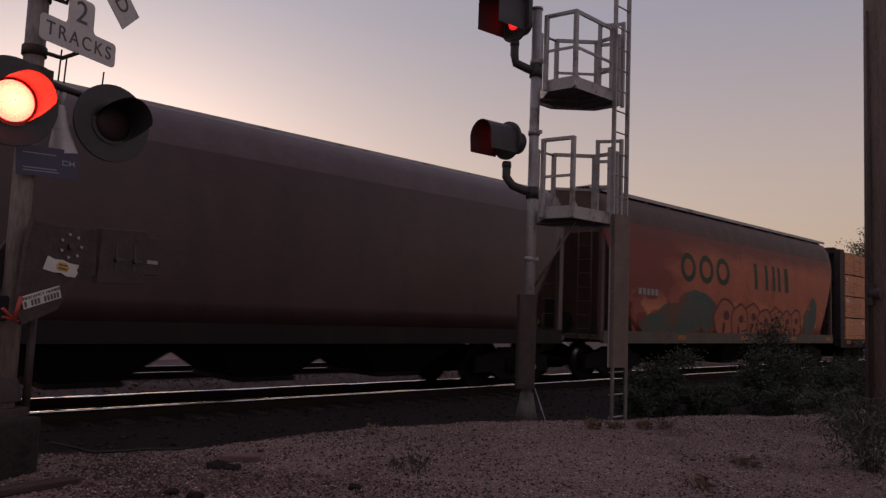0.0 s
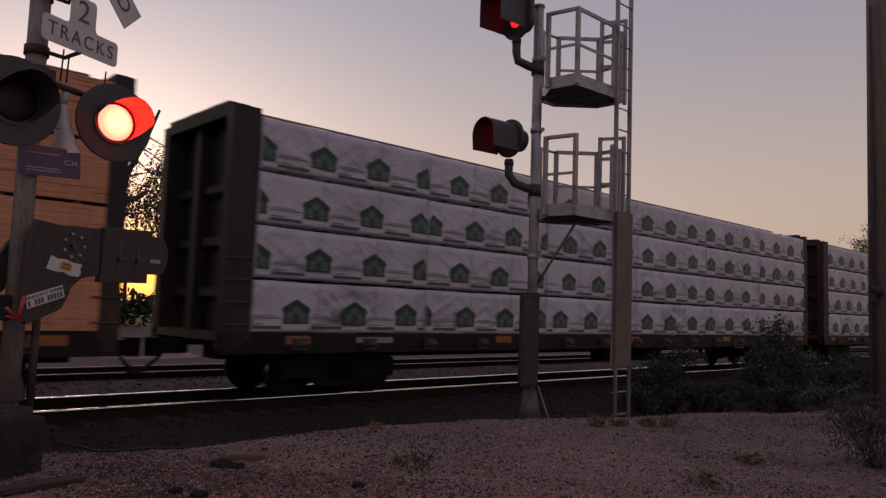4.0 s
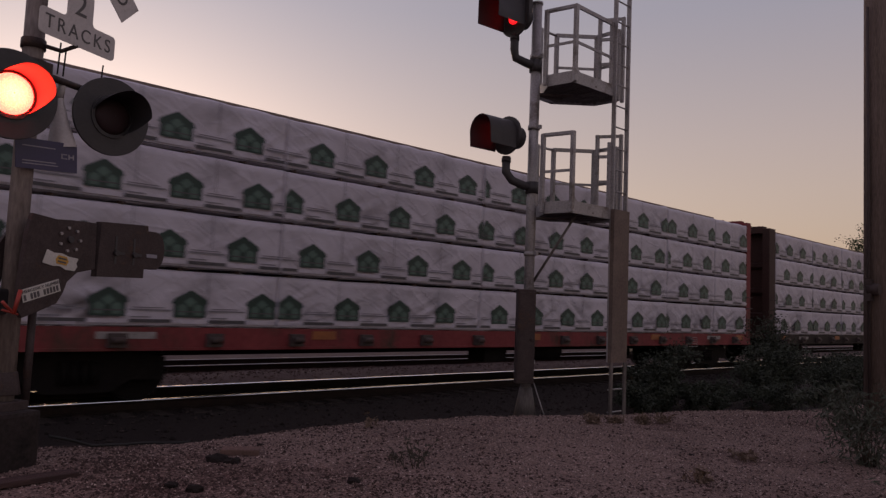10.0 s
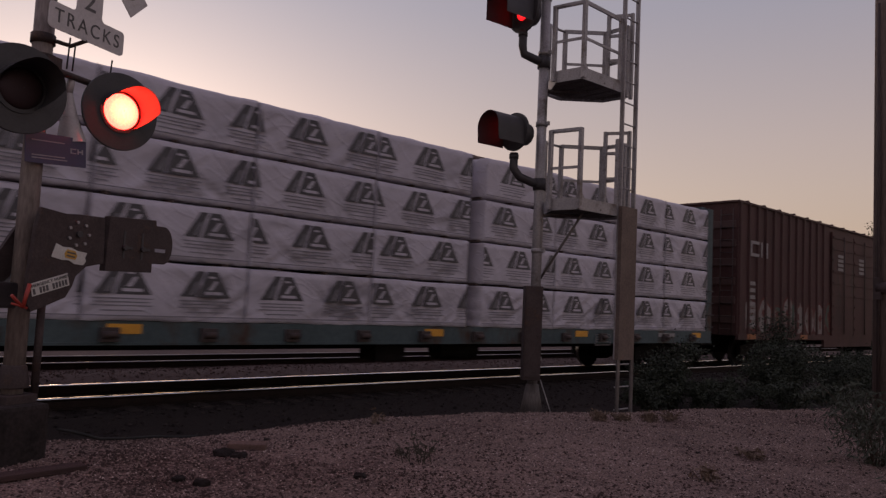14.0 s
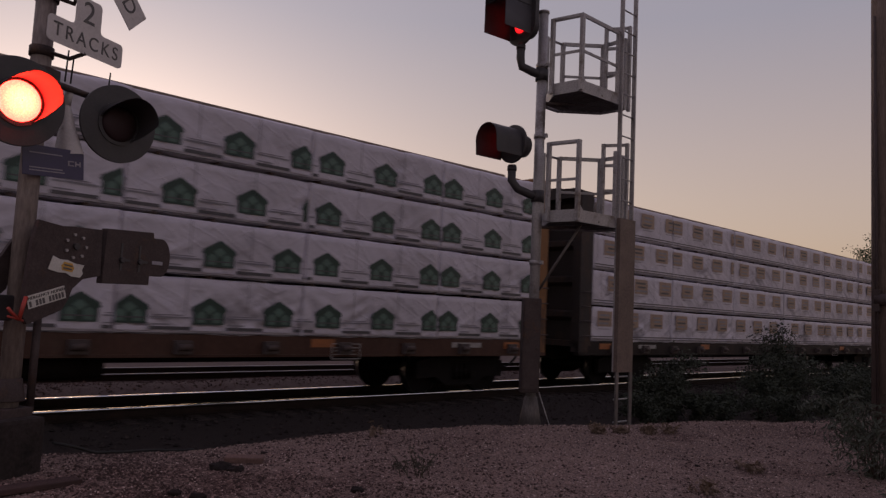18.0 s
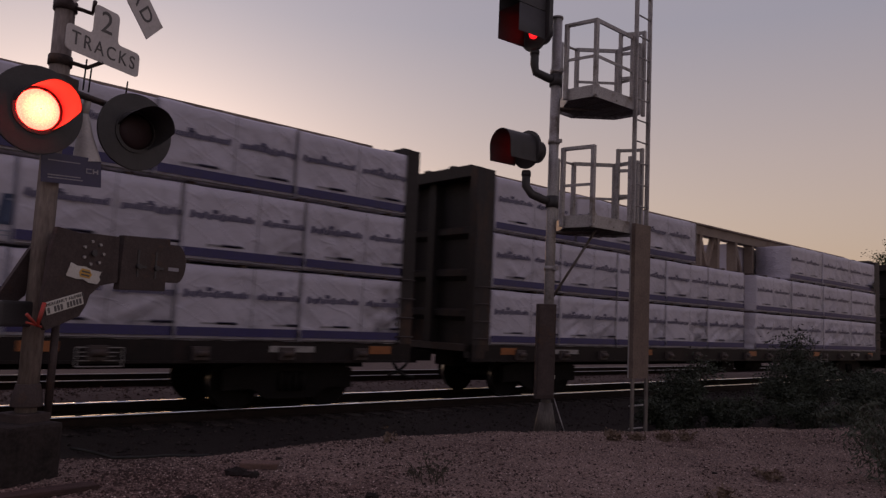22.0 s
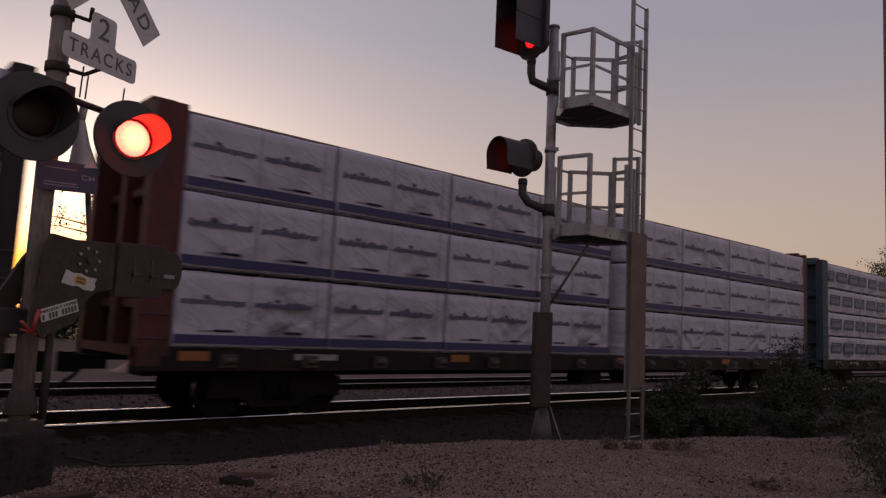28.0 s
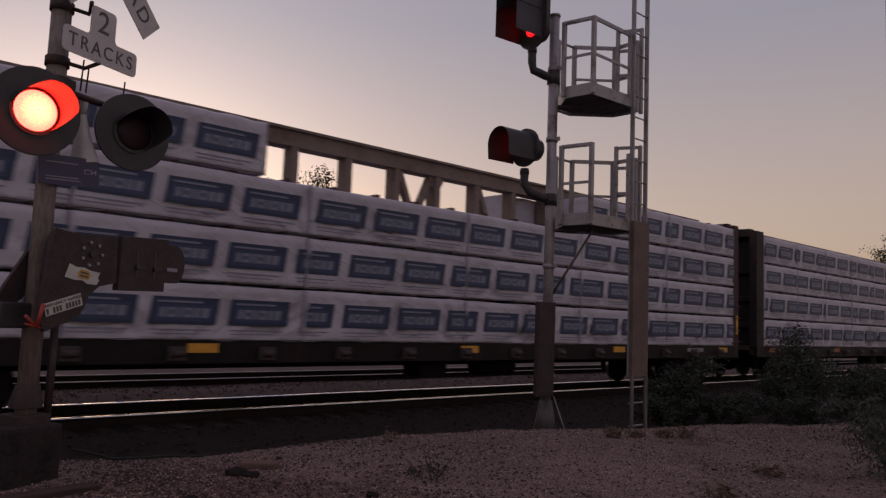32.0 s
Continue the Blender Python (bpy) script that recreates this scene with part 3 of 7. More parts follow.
def tube(bm, p, q, r, r2=None, n=12, mi=0, caps=True):
    p, q = Vector(p), Vector(q)
    d = (q - p).normalized()
    s = d.cross(Vector((0, 0, 1)) if abs(d.z) < 0.95 else Vector((1, 0, 0))).normalized()
    u = s.cross(d)
    rings = []
    for c, rr in ((p, r), (q, r if r2 is None else r2)):
        rings.append([bm.verts.new(c + (s * math.cos(a) + u * math.sin(a)) * rr) for a in (2 * math.pi * i / n for i in range(n))])
    for i in range(n):
        f = bm.faces.new((rings[0][i], rings[1][i], rings[1][(i + 1) % n], rings[0][(i + 1) % n]))
        f.material_index, f.smooth = mi, True
    if caps:
        bm.faces.new(rings[0]).material_index = mi
        bm.faces.new(rings[1][::-1]).material_index = mi


def pipe(bm, points, r, n=10, mi=0):
    """One bent round bar through the points."""
    pts = [Vector(p) for p in points]
    rings, s = [], None
    for i, p in enumerate(pts):
        d = (pts[min(i + 1, len(pts) - 1)] - pts[max(i - 1, 0)]).normalized()
        if s is None:
            s = d.cross(Vector((0, 0, 1)) if abs(d.z) < 0.95 else Vector((1, 0, 0))).normalized()
        s = (s - d * s.dot(d)).normalized()
        u = s.cross(d)
        rings.append([bm.verts.new(p + (s * math.cos(a) + u * math.sin(a)) * r) for a in (2 * math.pi * k / n for k in range(n))])
    for a, b in zip(rings, rings[1:]):
        for k in range(n):
            f = bm.faces.new((a[k], b[k], b[(k + 1) % n], a[(k + 1) % n]))
            f.material_index, f.smooth = mi, True
    bm.faces.new(rings[0]).material_index = mi
    bm.faces.new(rings[-1][::-1]).material_index = mi


def prism(bm, pts, axis, lo, hi, mi=0):
    """A polygon, given in the two other axes in order, drawn out along one axis."""
    def at(p, w):
        c = list(p)
        c.insert(axis, w)
        return bm.verts.new(c)
    a, b = [at(p, lo) for p in pts], [at(p, hi) for p in pts]
    k = len(pts)
    bm.faces.new(a).material_index = mi
    bm.faces.new(b[::-1]).material_index = mi
    for i in range(k):
        bm.faces.new((a[i], b[i], b[(i + 1) % k], a[(i + 1) % k])).material_index = mi


def rounded(pts, r, n=5):
    """A polygon with its corners rounded."""
    out = []
    for i, p in enumerate(pts):
        p, a, b = Vector(p), Vector(pts[i - 1]), Vector(pts[(i + 1) % len(pts)])
        s, e = p + (a - p).normalized() * r, p + (b - p).normalized() * r
        for k in range(n + 1):
            u = k / n
            out.append(tuple(s * (1 - u) ** 2 + p * 2 * u * (1 - u) + e * u * u))
    return out


def sheet(bm, pts, mi=0):
    bm.faces.new([bm.verts.new(p) for p in pts]).material_index = mi


def part(name, bm, material, parent=None, label="", m=None, bevel=0.0):
    """Links a bmesh as one mesh object under a thing or a part."""
    if bevel:
        bm.normal_update()
        sharp = [e for e in bm.edges if len(e.link_faces) == 2 and e.calc_face_angle(0) > 0.6]
        bmesh.ops.bevel(bm, geom=sharp, offset=bevel, segments=2, affect="EDGES", profile=0.6)
    bmesh.ops.recalc_face_normals(bm, faces=bm.faces)
    me = bpy.data.meshes.new(name)
    bm.to_mesh(me)
    bm.free()
    for x in material if isinstance(material, (list, tuple)) else (material,):
        me.materials.append(x)
    ob = new(name, me)
    ob.parent = parent
    if m is not None:
        ob.matrix_basis = m
    return tagged(ob, label)


def again(ob, parent, m, label=""):
    """One more piece on the same mesh."""
    o = new(ob.name.split(".")[0], ob.data)
    o.parent, o.matrix_basis = parent, m
    return tagged(o, label)


def thing(name, m, label, category, group="", kind=""):
    ob = new(name)
    ob.matrix_basis = m
    ob.empty_display_size = 0.2
    return tagged(ob, label, category, group, kind)


def words(body, size, depth=0.002, spread=1.12):
    """The mesh of a line of capitals, centred, in the plane of x and z, facing -y."""
    c = bpy.data.curves.new("letters", "FONT")
    c.space_character = spread
    c.body, c.size, c.align_x, c.align_y, c.extrude = body, size, "CENTER", "CENTER", depth
    o = bpy.data.objects.new("letters", c)
    scene.collection.objects.link(o)
    me = bpy.data.meshes.new_from_object(o.evaluated_get(bpy.context.evaluated_depsgraph_get()))
    bpy.data.objects.remove(o)
    bpy.data.curves.remove(c)
    me.transform(Matrix.Rotation(radians(90), 4, "X"))
    return me


def lettering(body, size, material, parent, m, wide=1.0, spread=1.12):
    me = words(body, size, 0.002, spread)
    me.transform(Matrix.Diagonal((wide, 1, 1, 1)))
    me.materials.append(material)
    o = new("lettering", me)
    o.parent, o.matrix_basis = parent, m
    return o


# ---- the ground and the tracks ----
def crest_y(x):
    """Where the gravel lot ends and the ground falls towards the track."""
    return float(np.interp(x, (-20, 0.8, 2.1, 2.8, 3.8, 4.9, 6.1, 7.6, 9.1, 11.2, 13.5, 30), (7.3, 6.8, 6.35, 6.2, 6.25, 6.3, 6.12, 5.6, 5.0, 4.35, 3.9, 3.0)))


def ground_z(x, y):
    lump = noise.noise(Vector((x * 0.5, y * 0.5, 0.3))) * 0.05 + noise.noise(Vector((x * 1.9, y * 1.9, 4.0))) * 0.018
    past = y - crest_y(x)
    lot = 0.33 - 0.33 * max(0.0, 1.0 - max(0.0, math.hypot(x, y) - 1.0) / 3.0) if y < 12 else 0.33
    fall = np.interp(past, (-0.8, 0.0, 0.8, 2.2, 3.2), (lot, lot - 0.02, lot - 0.2, -0.22, -0.3))
    if y > 9.0:
        fall = np.interp(y, (9.0, 9.9, 10.5, 13.7, 14.2, 14.6, 15.1, 18.2, 18.9, 24.0, 60.0), (-0.32, -0.24, -0.18, -0.18, -0.26, -0.22, -0.085, -0.085, -0.18, -0.1, -0.1))
        lump *= 0.35 if y < 19 else 0.8
    if y > 120 or abs(x) > 200 or y < -60:
        lump = 0.0
    return float(fall) + lump


def build_ground():
    xs = sorted({*np.round(np.arange(-8, 30, 0.22), 3), *range(30, 80, 2), *range(80, 400, 20), 600, 1000, 2000, 4000, -10, -14, -20, -30, -50, -90, -160, -300, -600, -1500, -4000})
    ys = sorted({*np.round(np.arange(-6, 20, 0.2), 3), *range(20, 60, 2), *range(60, 200, 15), 300, 500, 900, 1800, 4000, -9, -14, -25, -50, -100, -300, -1000, -4000})
    verts = [(x, y, ground_z(x, y)) for y in ys for x in xs]
    w = len(xs)
    faces = [(j * w + i, j * w + i + 1, (j + 1) * w + i + 1, (j + 1) * w + i) for j in range(len(ys) - 1) for i in range(w - 1)]
    me = bpy.data.meshes.new("ground")
    me.from_pydata(verts, [], faces)
    me.attributes.new("past_crest", "FLOAT", "POINT").data.foreach_set("value", [min(50.0, y - crest_y(x)) for x, y, _ in verts])
    me.polygons.foreach_set("use_smooth", [True] * len(faces))
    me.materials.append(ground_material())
    return tagged(new("ground", me), "pink-grey crushed stone lot falling to dark ballast", "ground", kind="structure")


build_ground()


def scatter(name, count, spots, size, material, label, category):
    """Many loose stones in one object."""
    rng = np.random.default_rng(len(name) + count)
    ico = [(0, 0, 1), (0.9, 0, 0.1), (0.1, 0.85, -0.05), (-0.85, 0.1, 0.15), (0, -0.9, 0.0), (0, 0, -0.7)]
    tri = [(0, 1, 2), (0, 2, 3), (0, 3, 4), (0, 4, 1), (5, 2, 1), (5, 3, 2), (5, 4, 3), (5, 1, 4)]
    verts, faces = [], []
    for _ in range(count):
        x, y = spots(rng)
        s = size[0] + (size[1] - size[0]) * rng.random() ** 3
        a, b = rng.random() * 6.283, rng.random() * 0.6 + 0.5
        ca, sa = math.cos(a) * s, math.sin(a) * s
        z = ground_z(x, y) + s * 0.15
        k = len(verts)
        for p in ico:
            j = 1 + 0.5 * (rng.random() - 0.5)
            verts.append((x + (p[0] * ca - p[1] * sa * b) * j, y + (p[0] * sa + p[1] * ca * b) * j, z + p[2] * s * 0.6 * j))
        faces += [(k + t[0], k + t[1], k + t[2]) for t in tri]
    me = bpy.data.meshes.new(name)
    me.from_pydata(verts, [], faces)
    me.materials.append(material)
    return tagged(new(name, me), label, category, kind="stuff")


def on_lot(rng):
    while True:
        d, a = 3.0 + 9.5 * rng.random() ** 0.8, radians(8 + 78 * rng.random())
        x, y = d * math.cos(a), d * math.sin(a)
        if y < crest_y(x) + 0.15:
            return x, y


scatter("gravel", 60000, on_lot, (0.004, 0.017), STONE, "pink-grey crushed gravel covering the lot", "gravel")


def on_litter(rng):
    """More of it towards the crossing, in loose patches."""
    while True:
        x, y = on_lot(rng)
        if rng.random() < max(0.22, 1.15 - x / 6.5) * (0.45 + 1.2 * max(0.0, noise.noise(Vector((x * 1.3, y * 1.3, 2.0))) + 0.25)):
            return x, y


scatter("pale_gravel", 12000, on_lot, (0.003, 0.012), STONE_PALE, "pale chips of stone among the gravel", "gravel")
scatter("dark_gravel", 32000, on_litter, (0.005, 0.020), LITTER, "dark stones and litter strewn over the gravel lot", "gravel")
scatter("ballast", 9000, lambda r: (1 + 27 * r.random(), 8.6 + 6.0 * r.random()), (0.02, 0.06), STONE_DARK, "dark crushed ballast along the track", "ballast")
scatter("far_ballast", 14000, lambda r: (2 + 26 * r.random() ** 1.3, 13.5 + 5.6 * r.random() ** 1.2), (0.018, 0.05), STONE_MID, "brown ballast between the two tracks", "ballast")


def railway(name, y, z, x0, x1, label, head, wood):
    t = thing(name, pose(0, y, z), label, "railway track", kind="structure")
    prof = ((-0.016, 0.0), (0.016, 0.0), (0.035, -0.006), (0.037, -0.014), (0.037, -0.035), (0.012, -0.05), (0.010, -0.14), (0.07, -0.155), (0.07, -0.17), (-0.07, -0.17), (-0.07, -0.155), (-0.010, -0.14), (-0.012, -0.05), (-0.037, -0.035), (-0.037, -0.014), (-0.035, -0.006))
    for side in (-0.7535, 0.7535):
        bm = bmesh.new()
        prism(bm, [(side + a, b) for a, b in prof], 0, x0, x1, 0)
        for f in bm.faces:
            if f.calc_center_median().z > -0.011:
                f.material_index = 1
        part("rail", bm, (RAIL_WEB, head), t, "steel rail with a polished head")
    bm = bmesh.new()
    box(bm, -0.11, 0.11, -1.3, 1.3, -0.33, -0.165)
    tie = part("tie", bm, wood, t, m=pose(2.0, 0, 0), bevel=0.01)
    for i in range(1, 90):
        again(tie, t, pose(2.0 + 0.53 * i, random.uniform(-0.03, 0.03), random.uniform(-0.01, 0.004), 0, 0, random.uniform(-1, 1)))
    bm = bmesh.new()
    for i in range(90, 420):
        box(bm, 1.9 + 0.53 * i, 2.12 + 0.53 * i, -1.3, 1.3, -0.33, -0.17)
    tagged(part("far_ties", bm, wood, t), kind="stuff")
    bm = bmesh.new()
    box(bm, -0.1, 0.1, -0.09, 0.09, -0.17, -0.155)
    plate = part("tie_plate", bm, RAIL_WEB, t, m=pose(2.0, -0.7535, 0))
    for i in range(0, 60 if z == 0 else 2):
        for side in (-0.7535, 0.7535):
            if i or side > 0:
                again(plate, t, pose(2.0 + 0.53 * i, side, 0))
    return t


railway("track_near", TRACK, 0.0, -500, 900, "main track with two bright-topped rails", RAIL_HEAD, TIE_WOOD)
railway("track_far", TRACK_FAR, 0.07, -500, 900, "second track behind the train", RAIL_FAR, TIE_BROWN)


# ---- the railway signal on its mast ----
def signal_mast():
    MX, MY = 7.72, 6.50
    t = thing("signal_mast", pose(0, 0, 0), "galvanised railway signal mast with ladder and two caged platforms", "railway signal")
    bm = bmesh.new()
    g = ground_z(MX, MY) - 0.1
    tube(bm, (MX, MY, 0.15), (MX, MY, 5.86), 0.068, n=18)
    tube(bm, (MX, MY, 5.86), (MX, MY, 5.89), 0.08, n=18)
    part("mast", bm, GALV, t)
    for z in (0.9, 2.35, 4.1, 5.1):
        bm = bmesh.new()
        tube(bm, (MX, MY, z - 0.03), (MX, MY, z + 0.03), 0.082, n=16)
        box(bm, MX - 0.02, MX + 0.02, MY - 0.13, MY - 0.07, z - 0.025, z + 0.025)
        part("clamp", bm, GALV, t)
    bm = bmesh.new()
    tube(bm, (MX, MY, 0.10), (MX, MY, 0.55), 0.17, 0.085, n=14)
    box(bm, MX - 0.2, MX + 0.2, MY - 0.2, MY + 0.2, 0.06, 0.11)
    part("base_flange", bm, GALV_DULL, t, "flared cast mast base")
    bm = bmesh.new()
    box(bm, MX - 0.3, MX + 0.3, MY - 0.3, MY + 0.3, g - 0.3, 0.07)
    part("foundation", bm, CONCRETE, t, bevel=0.02)
    bm = bmesh.new()
    tube(bm, (MX + 0.02, MY - 0.12, 0.62), (MX + 0.14, MY - 0.30, 0.02), 0.008, n=6)
    part("ground_wire", bm, GALV, t, "thin pale conduit")
    # ladder, in a plane along the track
    LX, LY, LW = 8.58, 5.78, 0.33
    lad = new("ladder")
    lad.parent = t
    for i, x in enumerate((LX, LX + LW)):
        bm = bmesh.new()
        box(bm, x - 0.012, x + 0.012, LY - 0.032, LY + 0.032, 0.922, 6.45 - 0.12 * i)
        part("ladder_rail", bm, GALV, lad, bevel=0.004)
    bm = bmesh.new()
    tube(bm, (LX, LY, 0), (LX + LW, LY, 0), 0.011, n=8)
    rung = part("rung", bm, GALV, lad, m=pose(0, 0, 0.25))
    for i in range(1, 21):
        again(rung, lad, pose(0, 0, 0.25 + 0.303 * i))
    for x in (LX, LX + LW):
        bm = bmesh.new()
        box(bm, x - 0.03, x + 0.03, LY - 0.056, LY - 0.034, 0.12, 0.918)
        part("ladder_stringer", bm, GALV_DULL, t)
    bm = bmesh.new()
    prism(bm, ((LX - 0.02, LY - 0.06), (LX + LW + 0.02, LY - 0.06), (LX + LW + 0.02, LY), (LX + LW + 0.014, LY), (LX + LW + 0.014, LY - 0.05), (LX - 0.014, LY - 0.05), (LX - 0.014, LY), (LX - 0.02, LY)), 2, 0.92, 3.02)
    part("ladder_guard", bm, mat("brown_guard_sheet", (0.20, 0.155, 0.135), (0.14, 0.105, 0.095), rough=0.6, metal=0.2, scale=3, fine=40, bump=0.08, grain=0.3, dirt=(0.24, 0.11, 0.07), dirt_at=0.62), t, "rust-stained sheet guard over the ladder")
    # platforms
    plan = ((7.72, 5.84), (8.56, 5.80), (8.86, 5.92), (8.83, 6.29), (8.36, 6.72), (8.06, 6.72), (7.66, 6.22))
    for z, up in ((4.66, 1.02), (2.92, 1.04)):
        pf = new("platform")
        pf.parent = t
        bm = bmesh.new()
        inner = [(8.2 + (x - 8.2) * 0.97, 6.2 + (y - 6.2) * 0.97) for x, y in plan]
        # open grating: bearing bars across the deck
        ys0 = [5.83 + i * 0.055 for i in range(16)]
        for yy in ys0:
            cut = []
            k = len(inner)
            for i in range(k):
                (ax, ay), (bx, by) = inner[i], inner[(i + 1) % k]
                if (ay - yy) * (by - yy) < 0:
                    cut.append(ax + (bx - ax) * (yy - ay) / (by - ay))
            if len(cut) >= 2:
                box(bm, min(cut), max(cut), yy - 0.019, yy + 0.019, z - 0.012, z + 0.012)
        for xx in (7.9, 8.1, 8.3, 8.5, 8.7):
            box(bm, xx - 0.02, xx + 0.02, 5.92, 6.5, z - 0.02, z - 0.014)
        part("grating", bm, GALV_DULL, pf, "open steel grating deck")
        for i in range(len(plan)):
            (ax, ay), (bx, by) = plan[i], plan[(i + 1) % len(plan)]
            d = Vector((bx - ax, by - ay, 0))
            ln = d.length
            turn = math.degrees(math.atan2(d.y, d.x))
            bm = bmesh.new()
            tall = 0.16 if i in (0, 6, 5) else 0.08
            box(bm, 0.002, ln - 0.002, -0.006, 0.006, -0.04, tall - 0.04)
            part("toe_board", bm, GALV, pf, m=pose(ax, ay, z, 0, 0, turn))
        rails = ((7.62, 6.24), (7.72, 5.82), (8.56, 5.82))
        back = ((8.40, 6.68), (8.84, 6.28), (8.84, 5.9))
        for k, line in enumerate((rails, back)):
            for j, (x, y) in enumerate(line):
                bm = bmesh.new()
                w = 0.027
                box(bm, x - w, x + w, y - w, y + w, z - 0.03, z + up)
                part("rail_post", bm, GALV, pf, bevel=0.005)
            for (ax, ay), (bx, by) in zip(line, line[1:]):
                for hh, r in ((up - 0.02, 0.026), (up * 0.5, 0.018)):
                    if k == 0 and ax == 7.72 and z < 4:
                        continue
                    d = Vector((bx - ax, by - ay, 0))
                    bm = bmesh.new()
                    box(bm, 0, d.length, -r * 0.5, r * 0.5, -r, r)
                    part("guard_rail", bm, GALV, pf, m=pose(ax, ay, z + hh, 0, 0, math.degrees(math.atan2(d.y, d.x))))
        for x, y in ((8.06, 6.70), (7.72, 5.82)):
            bm = bmesh.new()
            a, b = (x, y), ((8.40, 6.68) if y > 6 else (7.62, 6.24))
            tube(bm, (a[0], a[1], z + up - 0.03), (b[0], b[1], z + up - 0.03), 0.018, n=8)
            part("guard_rail", bm, GALV, pf)
        bm = bmesh.new()
        box(bm, 8.04, 8.09, 6.68, 6.73, z - 0.03, z + up)
        part("rail_post", bm, GALV, pf, bevel=0.005)
        # a gate frame on the side of the ladder
        gate = ((8.79, 6.19), (8.955, 5.90))
        for x, y in gate:
            bm = bmesh.new()
            box(bm, x - 0.024, x + 0.024, y - 0.024, y + 0.024, z - 0.03, z + 1.24)
            part("rail_post", bm, GALV, pf, bevel=0.005)
        d = Vector((gate[1][0] - gate[0][0], gate[1][1] - gate[0][1], 0))
        for hh in (1.215, 0.92, 0.55):
            bm = bmesh.new()
            box(bm, 0.024, d.length - 0.024, -0.012, 0.012, -0.022, 0.022)
            part("guard_rail", bm, GALV, pf, m=pose(gate[0][0], gate[0][1], z + hh, 0, 0, math.degrees(math.atan2(d.y, d.x))))
        bm = bmesh.new()
        prism(bm, ((7.80, z + 0.02), (8.06, z + 0.02), (7.80, z + 0.30)), 1, 5.90, 5.91)
        part("kick_plate", bm, GALV, pf)
        bm = bmesh.new()
        box(bm, 8.02, 8.32, 5.86, 6.16, z + 0.012, z + 0.03)
        part("trapdoor", bm, GALV, pf, "raised platform trapdoor", m=None)
        bm = bmesh.new()
        for yy in (6.3, 6.6):
            tube(bm, (MX, MY, z - 0.08), (8.3, yy - 0.1, z - 0.03), 0.02, n=8)
        part("bracket", bm, GALV_DULL, pf)
    bm = bmesh.new()
    tube(bm, (MX + 0.03, MY - 0.03, 1.95), (8.05, 6.0, 2.88), 0.018, n=8)
    part("diagonal_brace", bm, GALV_DULL, t)
    # relay case on the mast
    bm = bmesh.new()
    box(bm, -0.12, 0.12, -0.17, 0.0, 0.62, 1.86)
    part("relay_case", bm, CAST, t, "grey steel relay case", m=pose(MX - 0.1, MY - 0.02, 0, 0, 0, -38), bevel=0.012)
    bm = bmesh.new()
    box(bm, -0.10, 0.10, -0.182, -0.172, 0.66, 1.82)
    tube(bm, (0.07, -0.19, 1.2), (0.07, -0.21, 1.2), 0.02, n=8)
    part("case_door", bm, CAST, t, m=pose(MX - 0.1, MY - 0.02, 0, 0, 0, -38), bevel=0.004)
    # signal heads: elbow pipes from the mast
    turn = 128
    for low, z in ((False, 5.07), (True, 3.36)):
        hd = new("signal_head")
        hd.parent = t
        hx, hy = (MX - 0.355, MY + 0.17) if low else (MX - 0.31, MY + 0.13)
        bm = bmesh.new()
        pipe(bm, ((MX, MY, z - 0.10), (MX - 0.13, MY + 0.04, z - 0.08), (MX - 0.28, MY + 0.125, z - 0.02), (hx, hy, z + 0.09), (hx, hy, z + 0.3)), 0.058, n=12)
        tube(bm, (MX, MY, z - 0.18), (MX, MY, z - 0.02), 0.09, n=14)
        tube(bm, (hx, hy, z + 0.22), (hx, hy, z + 0.28), 0.065, n=14)
        part("elbow_pipe", bm, BLACK, hd, "black cast elbow bracket")
        # the head looks along the track towards -x, a little to the lot
        m = pose(hx, hy, z + (0.59 if low else 0.64), 0, 0, -95)
        bm = bmesh.new()
        if low:
            tube(bm, (0, 0.02, 0), (0, -0.02, 0), 0.262, n=36)
            tube(bm, (0, 0.22, 0), (0, 0.02, 0), 0.15, 0.19, n=20)
        else:
            pts = [(0.28 * math.cos(a), -0.09 + 0.28 * math.sin(a)) for a in (math.pi + math.pi * i / 14 for i in range(15))]
            pts += [(0.28 * math.cos(a), 0.85 + 0.28 * math.sin(a)) for a in (math.pi * i / 14 for i in range(15))]
            prism(bm, pts, 1, -0.015, 0.015)
            tube(bm, (0, 0.2, -0.08), (0, 0.015, -0.08), 0.14, 0.16, n=20)
            box(bm, -0.13, 0.13, 0.015, 0.2, -0.05, 1.0)
        part("background", bm, BLACK, hd, "black signal background and housing", m=m)
        for zz in ((0.0,) if low else (-0.09, 0.36, 0.80)):
            bm = bmesh.new()
            n = 26
            long, r = (0.49, 0.21) if low else (0.50, 0.21)
            # the low hood is an arch on straight sides, open below
            lower = [(r, -0.2, long * 0.97)] + [(r * math.cos(math.pi * i / n), r * math.sin(math.pi * i / n), long) for i in range(n + 1)] + [(-r, -0.2, long * 0.97)]
            if not low:
                # tall flat-sided hoods, one above the other, open below
                top_z = 0.215 if zz < 0.7 else 0.12
                lower = [(r, -0.17 if zz < 0 else -0.225, long), (r, top_z, long)] + ([(r * math.cos(radians(a)), top_z + 0.1 * math.sin(radians(a)), long) for a in range(20, 180, 20)] if zz > 0.7 else []) + [(-r, top_z, long), (-r, -0.17 if zz < 0 else -0.225, long)]
